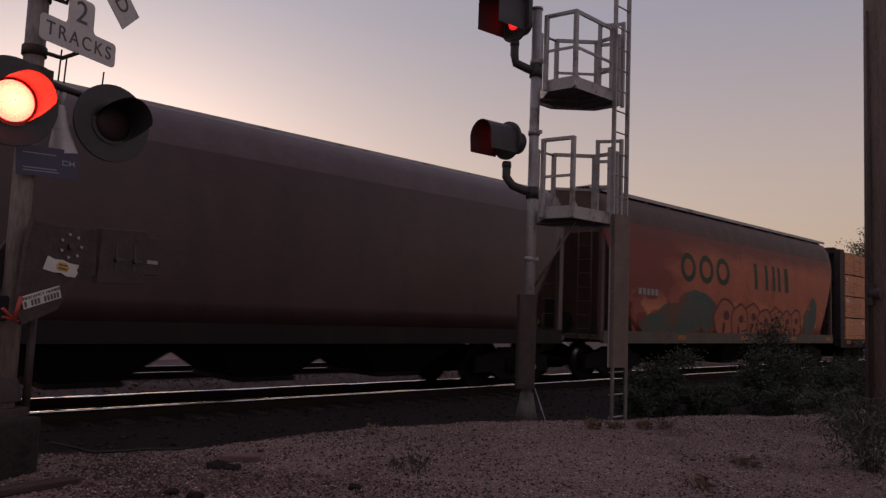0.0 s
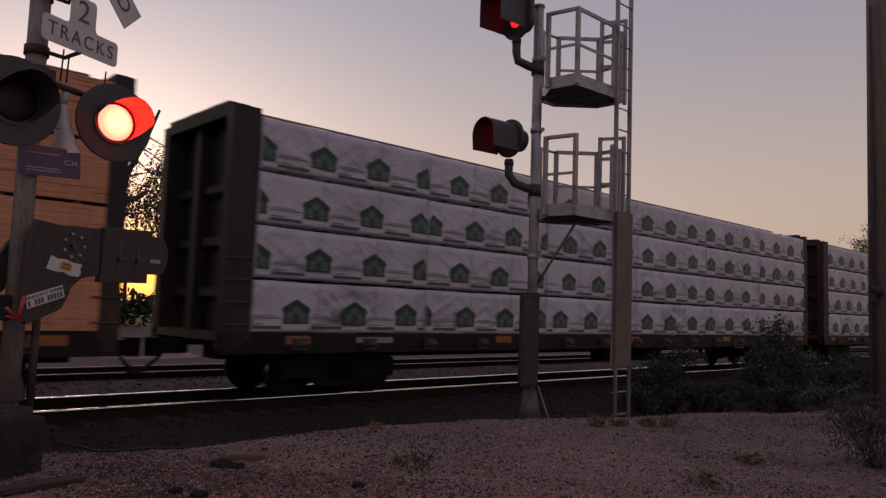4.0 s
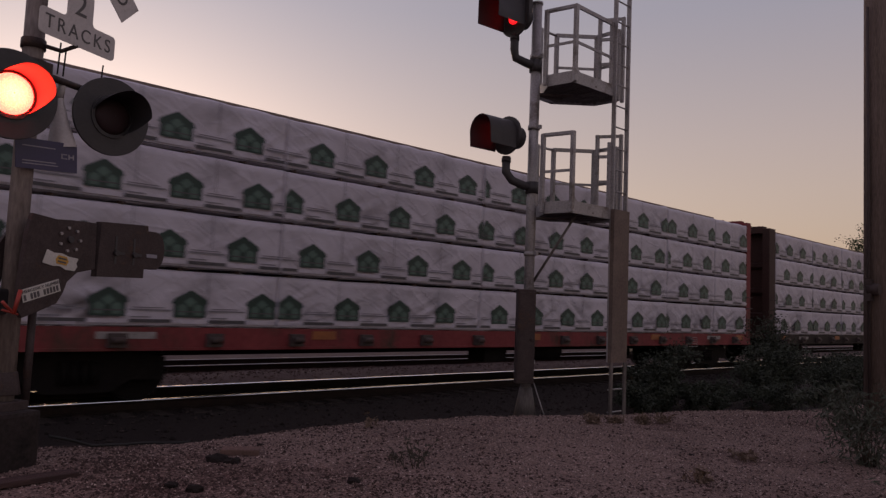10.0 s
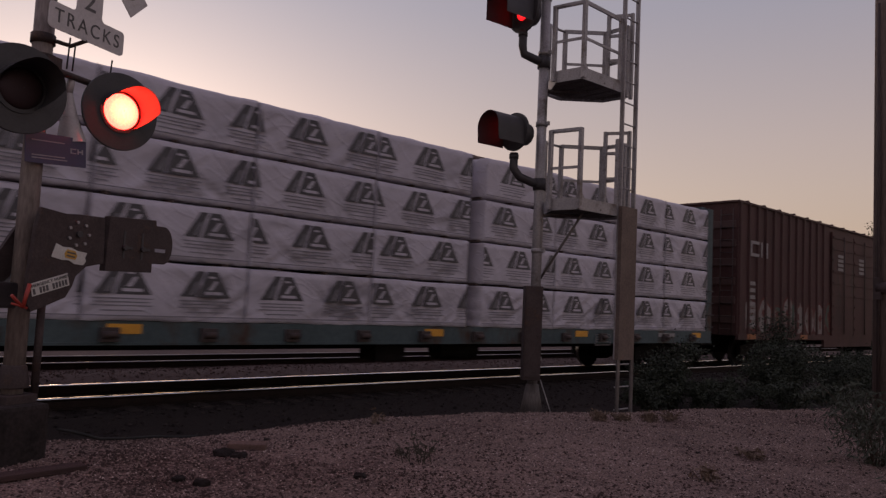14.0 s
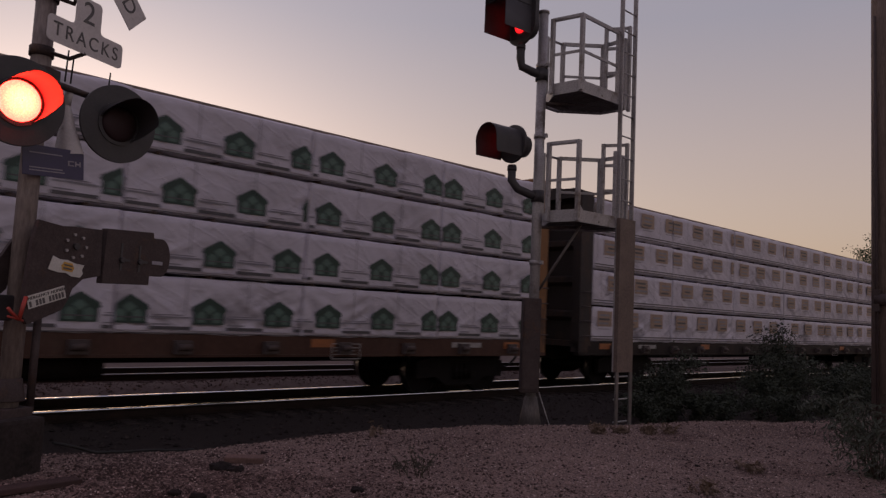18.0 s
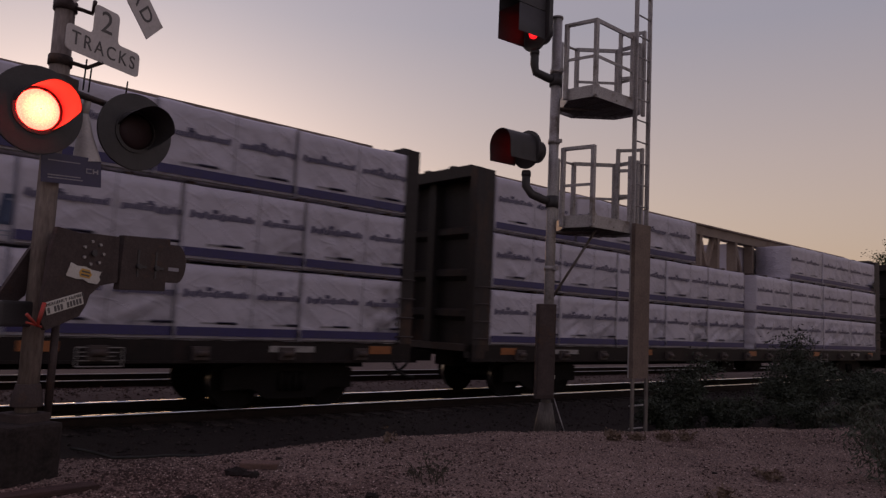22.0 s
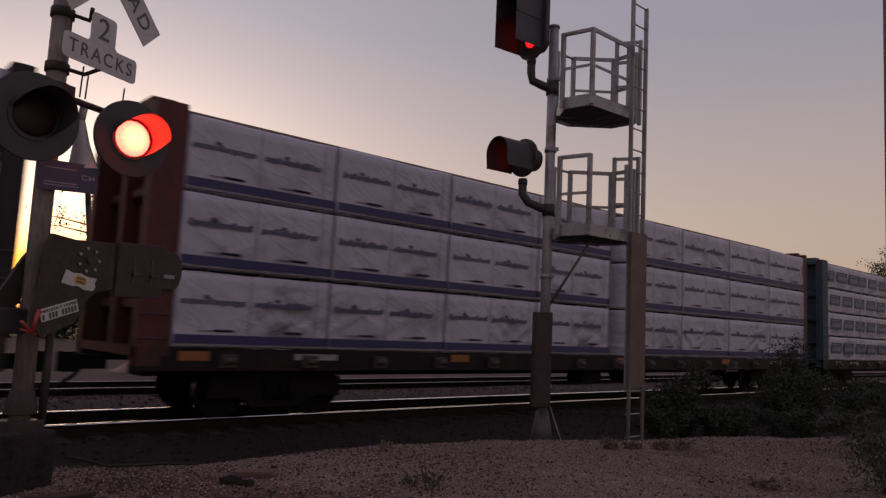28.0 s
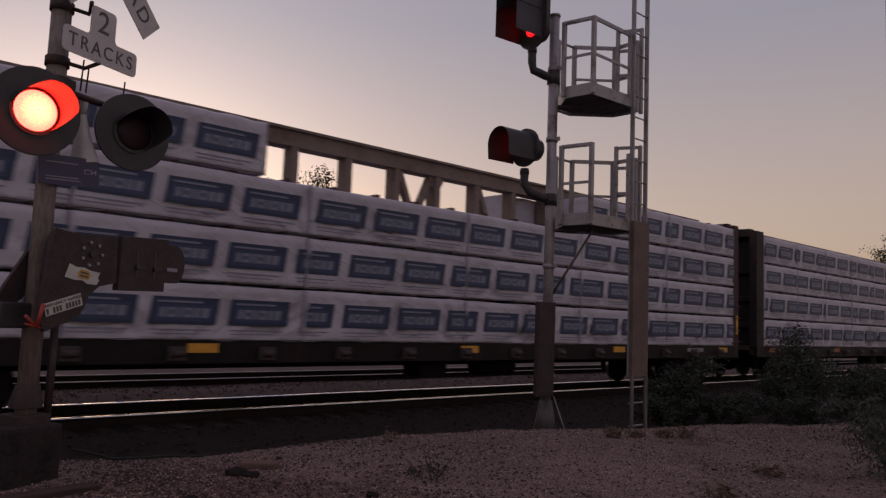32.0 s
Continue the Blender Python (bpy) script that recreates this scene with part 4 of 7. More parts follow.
            for (ax, az, al), (bx, bz, bl) in zip(lower, lower[1:]):
                for s in (1.0, 0.965):
                    f = bm.faces.new([bm.verts.new(p) for p in ((ax * s, -0.02, az * s), (bx * s, -0.02, bz * s), (bx * s, -bl, bz * s), (ax * s, -al, az * s))])
                    f.smooth = True
            bmesh.ops.remove_doubles(bm, verts=bm.verts, dist=0.0005)
            part("visor", bm, BLACK, hd, "black tunnel visor", m=m @ pose(0, 0, zz))
            bm = bmesh.new()
            tube(bm, (0, -0.016, 0), (0, -0.03, 0), 0.105 if not low else 0.12, n=24)
            lit = low or zz < 0
            part("lens", bm, SIGNAL_DIM if low else SIGNAL_RED if lit else LENS_DARK, hd, "dull red signal lens" if low else "lit red signal lens" if lit else "dark signal lens", m=m @ pose(0, 0, zz))
    return t


signal_mast()


# ---- the crossing signal ----
CROSS = pose(1.62, 5.76, 0, 0, 0, 26)     # origin under the sign; x along the arm, -y towards the lot


def crossbuck_letters(blade, body, m):
    lettering(body, 0.17, SIGN_INK, blade, m @ pose(0, -0.006, 0), 1.06, 1.27)


def crossing_signal():
    t = thing("crossing_signal", CROSS, "railroad crossing signal with crossbuck, two red lamps and gate counterweight", "crossing signal")
    PX, PY = -0.17, 0.24
    bm = bmesh.new()
    tube(bm, (PX, PY, 0.7), (PX, PY, 4.5), 0.070, n=20)
    tube(bm, (PX, PY, 4.5), (PX, PY, 4.56), 0.078, 0.03, n=20)
    part("post", bm, POST_STEEL, t, "weathered grey steel post")
    bm = bmesh.new()
    box(bm, PX - 0.28, PX + 0.14, PY - 0.22, PY + 0.24, 0.02, 0.74)
    part("foundation", bm, CONCRETE, t, "dark stained foundation block", bevel=0.03)
    bm = bmesh.new()
    box(bm, PX - 0.13, PX + 0.11, PY - 0.12, PY + 0.12, 0.73, 0.80)
    tube(bm, (PX, PY, 0.84), (PX, PY, 1.0), 0.11, 0.08, n=16)
    part("base_casting", bm, CAST, t, bevel=0.008)
    bm = bmesh.new()
    tube(bm, (PX + 0.13, PY - 0.06, 0.75), (PX + 0.13, PY - 0.06, 1.5), 0.028, n=10)
    part("conduit", bm, CAST, t)
    # crossbuck
    for tilt, body in ((45, "RAILROAD"), (-45, "CROSSING")):
        bm = bmesh.new()
        box(bm, -0.61, 0.61, -0.004, 0.004, -0.115, 0.115)
        blade = part("crossbuck_blade", bm, SIGN_WHITE, t, "white crossbuck blade with black capitals",
                     m=pose(0.045, -0.012 if tilt < 0 else 0.0, 4.23, 0, tilt, 0), bevel=0.002)
        crossbuck_letters(blade, body, pose(0, 0, 0))
    for z in (4.1, 4.35):
        bm = bmesh.new()
        pipe(bm, ((PX, PY - 0.04, z), (PX + 0.1, PY - 0.15, z), (0.04, 0.012, z)), 0.018, n=8)
        part("crossbuck_bracket", bm, CAST, t)
    # number-of-tracks plate
    bm = bmesh.new()
    pts = ((-0.34, -0.09), (0.34, -0.09), (0.34, 0.10), (0.115, 0.10), (0.115, 0.33), (-0.115, 0.33), (-0.115, 0.10), (-0.34, 0.10))
    prism(bm, rounded(pts, 0.04), 1, -0.004, 0.004)
    plate = part("tracks_plate", bm, SIGN_WHITE, t, "white plate that reads 2 TRACKS", m=pose(0.0, 0.0, 3.47))
    lettering("2", 0.235, SIGN_INK, plate, pose(0, -0.005, 0.215))
    lettering("TRACKS", 0.145, SIGN_INK, plate, pose(0, -0.005, 0.005), 0.92, 1.3)
    for z, reach in ((3.36, 0.17), (3.78, 0.05)):
        bm = bmesh.new()
        pipe(bm, ((PX, PY - 0.05, z), (PX + 0.12, PY - 0.14, z - 0.02), (PX + reach, 0.0, z + 0.03)), 0.016, n=8)
        tube(bm, (PX, PY, z - 0.035), (PX, PY, z + 0.035), 0.084, n=14)
        part("plate_bracket", bm, CAST, t)
    for x, z0, z1 in ((PX + 0.10, 3.16, 3.40), (PX + 0.15, 3.16, 3.38), (0.33, 3.2, 3.36)):
        bm = bmesh.new()
        tube(bm, (x, 0.1, z0), (x + 0.01, 0.1, z1), 0.006, n=6)
        part("wire", bm, RUBBER, t)
    # lamp arm
    bm = bmesh.new()
    tube(bm, (-0.55, 0.16, 3.14), (0.42, 0.16, 3.14), 0.026, n=12)
    tube(bm, (PX, PY, 3.06), (PX, PY, 3.24), 0.1, n=16)
    box(bm, PX - 0.06, PX + 0.06, PY - 0.14, PY, 3.06, 3.22)
    part("lamp_arm", bm, CAST, t, "cast crossarm for the lamps")
    flashers = []
    for x, z in ((-0.487, 2.885), (0.385, 2.955)):
        lamp = new("lamp")
        lamp.parent = t
        # the lamps are aimed at the road, a little to one side of the lot
        lamp.matrix_basis = pose(x, 0.02, z, 0, 0, -17)
        bm = bmesh.new()
        tube(bm, (0, 0.012, 0), (0, -0.012, 0), 0.305, n=48)
        part("background_disc", bm, BLACK, lamp, "round black lamp background", bevel=0.004)
        bm = bmesh.new()
        tube(bm, (0, 0.30, 0), (0, 0.012, 0), 0.14, 0.175, n=24)
        tube(bm, (0, 0.16, 0.1), (0, 0.16, 0.27), 0.022, n=8)
        part("housing", bm, BLACK, lamp)
        bm = bmesh.new()
        n, r, long = 36, 0.16, 0.31
        edge = []
        for i in range(n + 1):
            # a round hood cut away below and on one side
            d = -58 + 233 * i / n
            a = radians(d)
            edge.append((r * math.cos(a), r * math.sin(a), long * float(np.interp(d, (-58, -6, 102, 175), (0.04, 1.0, 1.0, 0.04)))))
        for (ax, az, al), (bx, bz, bl) in zip(edge, edge[1:]):
            for s in (1.0, 0.98):
                f = bm.faces.new([bm.verts.new(p) for p in ((ax * s, -0.01, az * s), (bx * s, -0.01, bz * s), (bx * s, -bl, bz * s), (ax * s, -al, az * s))])
                f.smooth = True
        bmesh.ops.remove_doubles(bm, verts=bm.verts, dist=0.0005)
        part("hood", bm, BLACK, lamp, "black lamp hood")
        bm = bmesh.new()
        for i in range(40):
            a0, a1 = 2 * math.pi * i / 40, 2 * math.pi * (i + 1) / 40
            for r0, r1, y0, y1 in ((0.143, 0.17, -0.022, -0.022), (0.143, 0.143, 0.01, -0.022), (0.17, 0.17, -0.022, -0.01)):
                f = bm.faces.new([bm.verts.new(p) for p in ((r0 * math.cos(a0), y0, r0 * math.sin(a0)), (r0 * math.cos(a1), y0, r0 * math.sin(a1)), (r1 * math.cos(a1), y1, r1 * math.sin(a1)), (r1 * math.cos(a0), y1, r1 * math.sin(a0)))])
        part("door_ring", bm, BLACK, lamp)
        # the flasher: a lens lit on one face and dark on the other; its turn about an upright pin stands in for
        # switching
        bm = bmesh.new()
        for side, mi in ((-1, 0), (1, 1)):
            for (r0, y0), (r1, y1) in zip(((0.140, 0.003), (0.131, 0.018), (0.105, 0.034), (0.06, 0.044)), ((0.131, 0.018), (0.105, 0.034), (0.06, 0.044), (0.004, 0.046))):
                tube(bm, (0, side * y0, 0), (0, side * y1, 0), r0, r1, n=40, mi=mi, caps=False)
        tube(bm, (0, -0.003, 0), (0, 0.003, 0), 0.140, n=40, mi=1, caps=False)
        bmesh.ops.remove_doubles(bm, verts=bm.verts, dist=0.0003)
        flashers.append(part("flasher", bm, (LENS_LIT, LENS_DARK), lamp, "red lens turned to show its lit or dark face", m=pose(0, -0.014, 0)))
    # blue railway plate under the lamps
    bm = bmesh.new()
    box(bm, -0.26, 0.26, -0.003, 0.003, -0.108, 0.108)
    blue = part("blue_plate", bm, PLATE_BLUE, t, "dark blue enamel plate", m=pose(-0.078, 0.12, 2.555, 0, -5.5, 0), bevel=0.001)
    bm = bmesh.new()
    for x0, x1, z0, z1 in ((0.115, 0.128, -0.012, 0.026), (0.128, 0.168, 0.018, 0.026), (0.128, 0.168, -0.012, -0.004), (0.178, 0.19, -0.012, 0.026), (0.19, 0.218, 0.0, 0.012), (0.218, 0.23, -0.012, 0.026)):
        box(bm, x0, x1, -0.006, -0.004, z0, z1)
    for z in (0.05, -0.055, -0.075):
        box(bm, -0.21, 0.02 + 0.9 * abs(z), -0.006, -0.004, z, z + 0.008)
    part("plate_mark", bm, PALE_PRINT, blue)
    # bell-shaped cover beside the post
    bm = bmesh.new()
    tube(bm, (0.11, 0.2, 2.66), (0.075, 0.2, 2.84), 0.105, 0.06, n=22, caps=False)
    tube(bm, (0.075, 0.2, 2.84), (0.05, 0.2, 3.02), 0.06, 0.03, n=22, caps=False)
    tube(bm, (0.05, 0.2, 3.02), (0.05, 0.18, 3.14), 0.03, n=10)
    part("horn", bm, SIGN_WHITE, t, "pale flared horn behind the lamps")
    # gate gear and counterweight
    bm = bmesh.new()
    box(bm, PX - 0.30, PX + 0.13, PY - 0.04, PY + 0.2, 1.40, 1.58)
    part("gate_mechanism", bm, BLACK, t, "dark gate mechanism case", bevel=0.02)
    bm = bmesh.new()
    pts = ((-0.27, 2.11), (-0.30, 1.98), (-0.335, 1.57), (-0.33, 1.44), (-0.29, 1.385), (-0.18, 1.425), (-0.02, 1.49), (0.03, 1.57), (0.056, 1.646), (0.14, 1.72), (0.302, 1.755), (0.285, 2.105), (0.05, 2.10), (-0.07, 2.09))
    prism(bm, pts, 1, -0.02, 0.02)
    arm = part("gate_arm_bracket", bm, CAST, t, "grey steel gate arm bracket", m=pose(0.0, 0.0, 0), bevel=0.004)
    for i in range(7):
        a = 2 * math.pi * i / 7
        bm = bmesh.new()
        tube(bm, (0.05 + 0.09 * math.cos(a), -0.02, 1.955 + 0.085 * math.sin(a)), (0.05 + 0.09 * math.cos(a), -0.034, 1.955 + 0.085 * math.sin(a)), 0.012, n=6)
        part("bolt", bm, GALV, arm)
    bm = bmesh.new()
    tube(bm, (0.05, -0.02, 1.955), (0.05, -0.04, 1.955), 0.024, n=12)
    part("pivot", bm, BLACK, arm)
    bm = bmesh.new()
    end = [(0.91 + 0.11 * math.cos(radians(q)), 1.945 + 0.16 * math.sin(radians(q))) for q in range(-75, 91, 15)]
    pts = ((0.31, 1.70), (0.795, 1.713), (0.795, 1.788), *end, (0.818, 2.103), (0.813, 2.148), (0.322, 2.122))
    prism(bm, pts, 1, -0.03, 0.03)
    cw = part("counterweight", bm, CAST, t, "slotted grey counterweight plate", bevel=0.006)
    bm = bmesh.new()
    for x in (0.48, 0.67):
        box(bm, x - 0.011, x + 0.011, -0.034, -0.031, 1.81, 2.025)
        box(bm, x - 0.005, x + 0.085, -0.04, -0.031, 1.885, 1.905)
        tube(bm, (x, -0.03, 1.893), (x, -0.055, 1.893), 0.022, n=8)
    part("slot_bolts", bm, BLACK, cw)
    bm = bmesh.new()
    box(bm, 0.81, 0.93, -0.034, -0.031, 1.885, 1.914)
    part("end_slot", bm, PALE_PRINT, cw)
    bm = bmesh.new()
    pts = ((-0.36, 1.50), (-0.22, 1.62), (-0.14, 1.95), (-0.16, 2.02), (-0.22, 1.95), (-0.42, 1.62))
    prism(bm, pts, 1, 0.30, 0.33)
    part("rear_bracket", bm, CAST, t)
    # sticker and tag
    bm = bmesh.new()
    pts = ((-0.15, -0.045), (-0.06, -0.052), (0.0, -0.043), (0.05, -0.06), (0.13, -0.055), (0.15, -0.02), (0.135, 0.0), (0.148, 0.04), (0.06, 0.038), (0.0, 0.05), (-0.07, 0.042), (-0.13, 0.055))
    prism(bm, pts, 1, -0.002, 0.002)
    st = part("sticker", bm, TAG_WHITE, t, "torn white sticker with a gold emblem", m=pose(-0.017, -0.026, 1.80, 0, 7, 0))
    bm = bmesh.new()
    pts = ((-0.035, -0.03), (0.05, -0.03), (0.065, 0.0), (0.04, 0.032), (-0.03, 0.032), (-0.05, 0.0))
    prism(bm, pts, 1, -0.004, -0.0025)
    part("emblem", bm, STICKER_GOLD, st)
    bm = bmesh.new()
    for z in (-0.012, 0.012):
        box(bm, -0.03, 0.045, -0.0055, -0.0045, z - 0.006, z + 0.006)
    part("emblem_bar", bm, SIGN_INK, st)
    bm = bmesh.new()
    box(bm, -0.155, 0.155, -0.002, 0.002, -0.045, 0.045)
    tag = part("emergency_tag", bm, TAG_WHITE, t, "white emergency number tag", m=pose(-0.16, -0.026, 1.577, 0, -17, 0))
    lettering("EMERGENCY NUMBER", 0.031, SIGN_INK, tag, pose(0, -0.0035, 0.024))
    for i in range(11):
        if i not in (1, 5):
            bm = bmesh.new()
            box(bm, -0.145 + i * 0.0265, -0.127 + i * 0.0265, -0.004, -0.0025, -0.036, 0.004)
            part("number_bar", bm, SIGN_INK, tag)
    bm = bmesh.new()
    tube(bm, (-0.455, -0.03, 1.495), (-0.365, -0.03, 1.415), 0.011, n=6)
    tube(bm, (-0.365, -0.03, 1.415), (-0.325, -0.03, 1.575), 0.014, n=6)
    tube(bm, (-0.45, -0.03, 1.44), (-0.33, -0.03, 1.41), 0.008, n=6)
    part("red_mark", bm, RED_PAINT, t, "faded red clip")
    return flashers


FLASHERS = crossing_signal()

# cable and plank at its foot
bm = bmesh.new()
pts = [(1.75 + 0.12 * i, 6.15 + 0.04 * i + 0.03 * math.sin(i), ground_z(1.75 + 0.12 * i, 6.15 + 0.04 * i) + 0.02 + 0.12 * max(0, 1 - i / 3)) for i in range(12)]
pipe(bm, pts, 0.012, n=7)
tagged(part("cable", bm, RUBBER), "black cable lying on the gravel", "cable")
bm = bmesh.new()
box(bm, -0.65, 0.28, -0.07, 0.07, 0, 0.035)
tagged(part("plank", bm, OLD_PLANK, m=pose(1.42, 5.3, ground_z(1.42, 5.3) + 0.004, 0, 0, 8), bevel=0.006), "weathered plank lying on the gravel", "plank")
bm = bmesh.new()
box(bm, -0.15, 0.15, -0.06, 0.06, 0, 0.055)
tagged(part("block", bm, BRICKISH, m=pose(2.96, 5.42, ground_z(2.96, 5.42) - 0.005, 3, 0, -36), bevel=0.012), "chipped reddish block lying on the gravel", "block")


def heap(x, y, w, d, h, seed):
    """A low heap of pale stone beyond the second track."""
    bm = bmesh.new()
    bmesh.ops.create_grid(bm, x_segments=26, y_segments=14, size=1.0)
    for v in bm.verts:
        r = max(0.0, 1 - math.hypot(v.co.x, v.co.y))
        k = noise.noise(Vector((v.co.x * 3, v.co.y * 3, seed))) * 0.5 + noise.noise(Vector((v.co.x * 9, v.co.y * 9, seed))) * 0.25
        v.co = Vector((v.co.x * w, v.co.y * d, -0.12 + h * min(1.0, 1.6 * r) * (0.9 + k) + 0.1 * r))
    o = part("stone_mound", bm, STONE, m=pose(x, y, ground_z(x, y), 0, 0, seed * 9))
    return tagged(o, "low heap of pale crushed stone beyond the tracks", "stone mound", "mounds beyond the tracks")


for i, (x, y, w, d, h) in enumerate(((8.9, 22.6, 1.9, 1.0, 0.42), (13.0, 22.8, 1.6, 0.9, 0.3), (22.6, 23.0, 2.2, 1.1, 0.45), (30, 23.5, 2.4, 1.2, 0.4))):
    heap(x, y, w, d, h, i)


def clod(x, y, s, seed):
    rng = random.Random(seed)
    bm = bmesh.new()
    bmesh.ops.create_icosphere(bm, subdivisions=2, radius=s)
    for v in bm.verts:
        k = 1 + 0.55 * noise.noise(v.co * (2.2 / s) + Vector((seed, 0, 0)))
        v.co = Vector((v.co.x * k, v.co.y * k, v.co.z * k * 0.55))
    o = part("clod", bm, CLOD, m=pose(x, y, ground_z(x, y) + s * 0.15, 0, 0, rng.uniform(0, 360)))
    return tagged(o, "dark lump of earth on the gravel", "clod", "clods on the gravel")


for i, (x, y, s) in enumerate(((2.70, 5.30, 0.085), (2.74, 5.14, 0.06), (3.14, 4.16, 0.048), (2.11, 4.74, 0.045), (2.2, 4.6, 0.06), (3.75, 4.32, 0.018), (4.65, 5.9, 0.02), (3.7, 5.1, 0.02), (5.8, 5.6, 0.022), (6.4, 3.4, 0.025), (3.3, 5.7, 0.03))):
    clod(x, y, s, i)


def utility_pole():
    t = thing("utility_pole", pose(9.99, 2.90, 0), "tall dark tarred timber utility pole", "utility pole")
    bm = bmesh.new()
    tube(bm, (0.03, 0.0, 0.0), (-0.05, -0.02, 9.5), 0.17, 0.12, n=22)
    part("pole_shaft", bm, TIMBER, t)
    bm = bmesh.new()
    tube(bm, (-0.17, 0.05, 0.1), (-0.19, 0.04, 5.5), 0.018, n=8)
    part("conduit", bm, CAST, t)
    bm = bmesh.new()
    tube(bm, (-0.2, 0.05, 2.0), (-0.2, -0.08, 2.0), 0.07, n=16)
    box(bm, -0.25, -0.15, 0.0, 0.08, 1.86, 2.12)
    part("meter_box", bm, CAST, t, "small grey box on the pole")
    return t


utility_pole()


# ---- plants ----
def leaves(bm, spots, size, rng, slim=0.35, droop=0.0):
    for p in spots:
        d = Vector((rng.gauss(0, 1), rng.gauss(0, 1), rng.gauss(0, 0.7) - droop)).normalized()
        s = d.cross(Vector((rng.gauss(0, 1), rng.gauss(0, 1), rng.gauss(0, 1)))).normalized()
        k = size * rng.uniform(0.6, 1.3)
        a = Vector(p)
        sheet(bm, (a, a + d * k * 0.5 + s * k * slim * 0.5, a + d * k, a + d * k * 0.5 - s * k * slim * 0.5))


def shrub(name, x, y, h, w, count, leaf, seed, label, category, material, slim=0.35, droop=0.2, stems=9):
    rng = random.Random(seed)
    t = thing(name, pose(x, y, ground_z(x, y) - 0.03), label, category)
    wood, green = bmesh.new(), bmesh.new()
    tips = []
    for i in range(stems):
        a, lean = rng.uniform(0, 6.283), rng.uniform(0.1, 1.0) * w
        top = Vector((math.cos(a) * lean, math.sin(a) * lean, h * rng.uniform(0.55, 1.0)))
        mid = top * 0.5 + Vector((rng.gauss(0, 0.06) * w, rng.gauss(0, 0.06) * w, h * 0.12))
        end = top + Vector((math.cos(a), math.sin(a), -droop * 1.5)) * 0.25 * h
        pts = [Vector((math.cos(a) * 0.03, math.sin(a) * 0.03, 0)), mid, top, end]
        for j, (p, q) in enumerate(zip(pts, pts[1:])):
            tube(wood, p, q, 0.009 * h / (1 + j), 0.006 * h / (1 + j), n=5)
            tips += [(p.lerp(q, rng.random()), j) for _ in range(12 * (j + 1))]
    spots = []
    for _ in range(count):
        p, j = rng.choice(tips)
        spots.append(p + Vector((rng.gauss(0, 0.07), rng.gauss(0, 0.07), rng.gauss(0, 0.07))) * (h * 1.1))
    leaves(green, [s for s in spots if s.z > 0.02], leaf, rng, slim, droop)
    part("stem", wood, BARK, t)
    part("foliage", green, material, t)
    return t


for i, (x, y, h, w) in enumerate(((12.1, 7.3, 0.75, 0.6), (12.7, 7.3, 1.5, 0.25), (13.0, 6.9, 0.85, 0.7), (14.2, 7.0, 0.65, 0.7), (15.6, 6.9, 1.5, 0.3), (17.0, 7.0, 2.2, 0.25), (16.3, 6.5, 1.55, 0.4), (17.9, 6.2, 1.15, 0.9), (19.6, 6.0, 1.2, 1.0), (14.0, 8.0, 0.9, 0.7), (18.6, 7.6, 1.1, 0.9), (13.3, 8.2, 0.7, 0.6), (15.0, 6.1, 0.8, 0.8), (21.8, 6.2, 1.5, 1.0), (20.6, 7.4, 1.3, 1.0))):
    shrub("shrub", x, y, h * 0.84, w, 4600 if h < 2 else 3600, 0.06, 20 + i, "dark green shrub beside the track bank", "shrub", LEAF, 0.5, 0.1, 12)
shrub("weeping_shrub", 6.29, 1.44, 0.92, 0.4, 2200, 0.06, 5, "drooping narrow-leaved shrub beside the pole", "shrub", LEAF_NEAR, 0.22, 0.9, 14)
shrub("weeping_shrub", 7.3, 2.2, 0.72, 0.5, 2600, 0.065, 6, "drooping narrow-leaved shrub beside the pole", "shrub", LEAF_NEAR, 0.22, 0.9, 14)


def weed(x, y, h, count, seed, material, label):
    rng = random.Random(seed)
    t = thing("weed", pose(x, y, ground_z(x, y) - 0.01), label, "weed", "weeds on the gravel")
    bm = bmesh.new()
    for _ in range(count):
        a, r = rng.uniform(0, 6.283), rng.uniform(0, 0.10)
        b = Vector((math.cos(a) * r, math.sin(a) * r, 0))
        tip = b + Vector((rng.gauss(0, 0.35), rng.gauss(0, 0.35), 1)) * h * rng.uniform(0.5, 1)
        s = Vector((-math.sin(a), math.cos(a), 0)) * 0.004
        mid = b.lerp(tip, 0.55) + Vector((0, 0, h * 0.08))
        sheet(bm, (b - s, b + s, mid + s, mid - s))
        sheet(bm, (mid - s, mid + s, tip))
        leaves(bm, [b.lerp(tip, rng.uniform(0.3, 1)) for _ in range(5)], 0.04, rng, 0.5)
    part("blade_tuft", bm, material, t)
    return t


for i, (x, y, h, c, mt, lb) in enumerate(((3.86, 4.32, 0.26, 13, WEED, "low green weed growing out of gravel"), (3.80, 4.45, 0.18, 9, WEED, "low green weed growing out of gravel"),
        (7.1, 4.98, 0.12, 50, DRY, "tuft of dry grass on the gravel edge"), (7.66, 4.67, 0.13, 50, DRY, "tuft of dry grass on the gravel edge"), (7.35, 4.85, 0.10, 40, DRY, "tuft of dry grass on the gravel edge"), (7.9, 4.55, 0.12, 40, DRY, "tuft of dry grass on the gravel edge"),
        (5.39, 2.79, 0.12, 30, DRY, "tuft of dry grass on the gravel edge"), (4.65, 5.94, 0.14, 12, DRY, "tuft of dry grass on the gravel edge"), (6.6, 3.0, 0.1, 24, DRY, "tuft of dry grass on the gravel edge"))):
    weed(x, y, h, c, i, mt, lb)


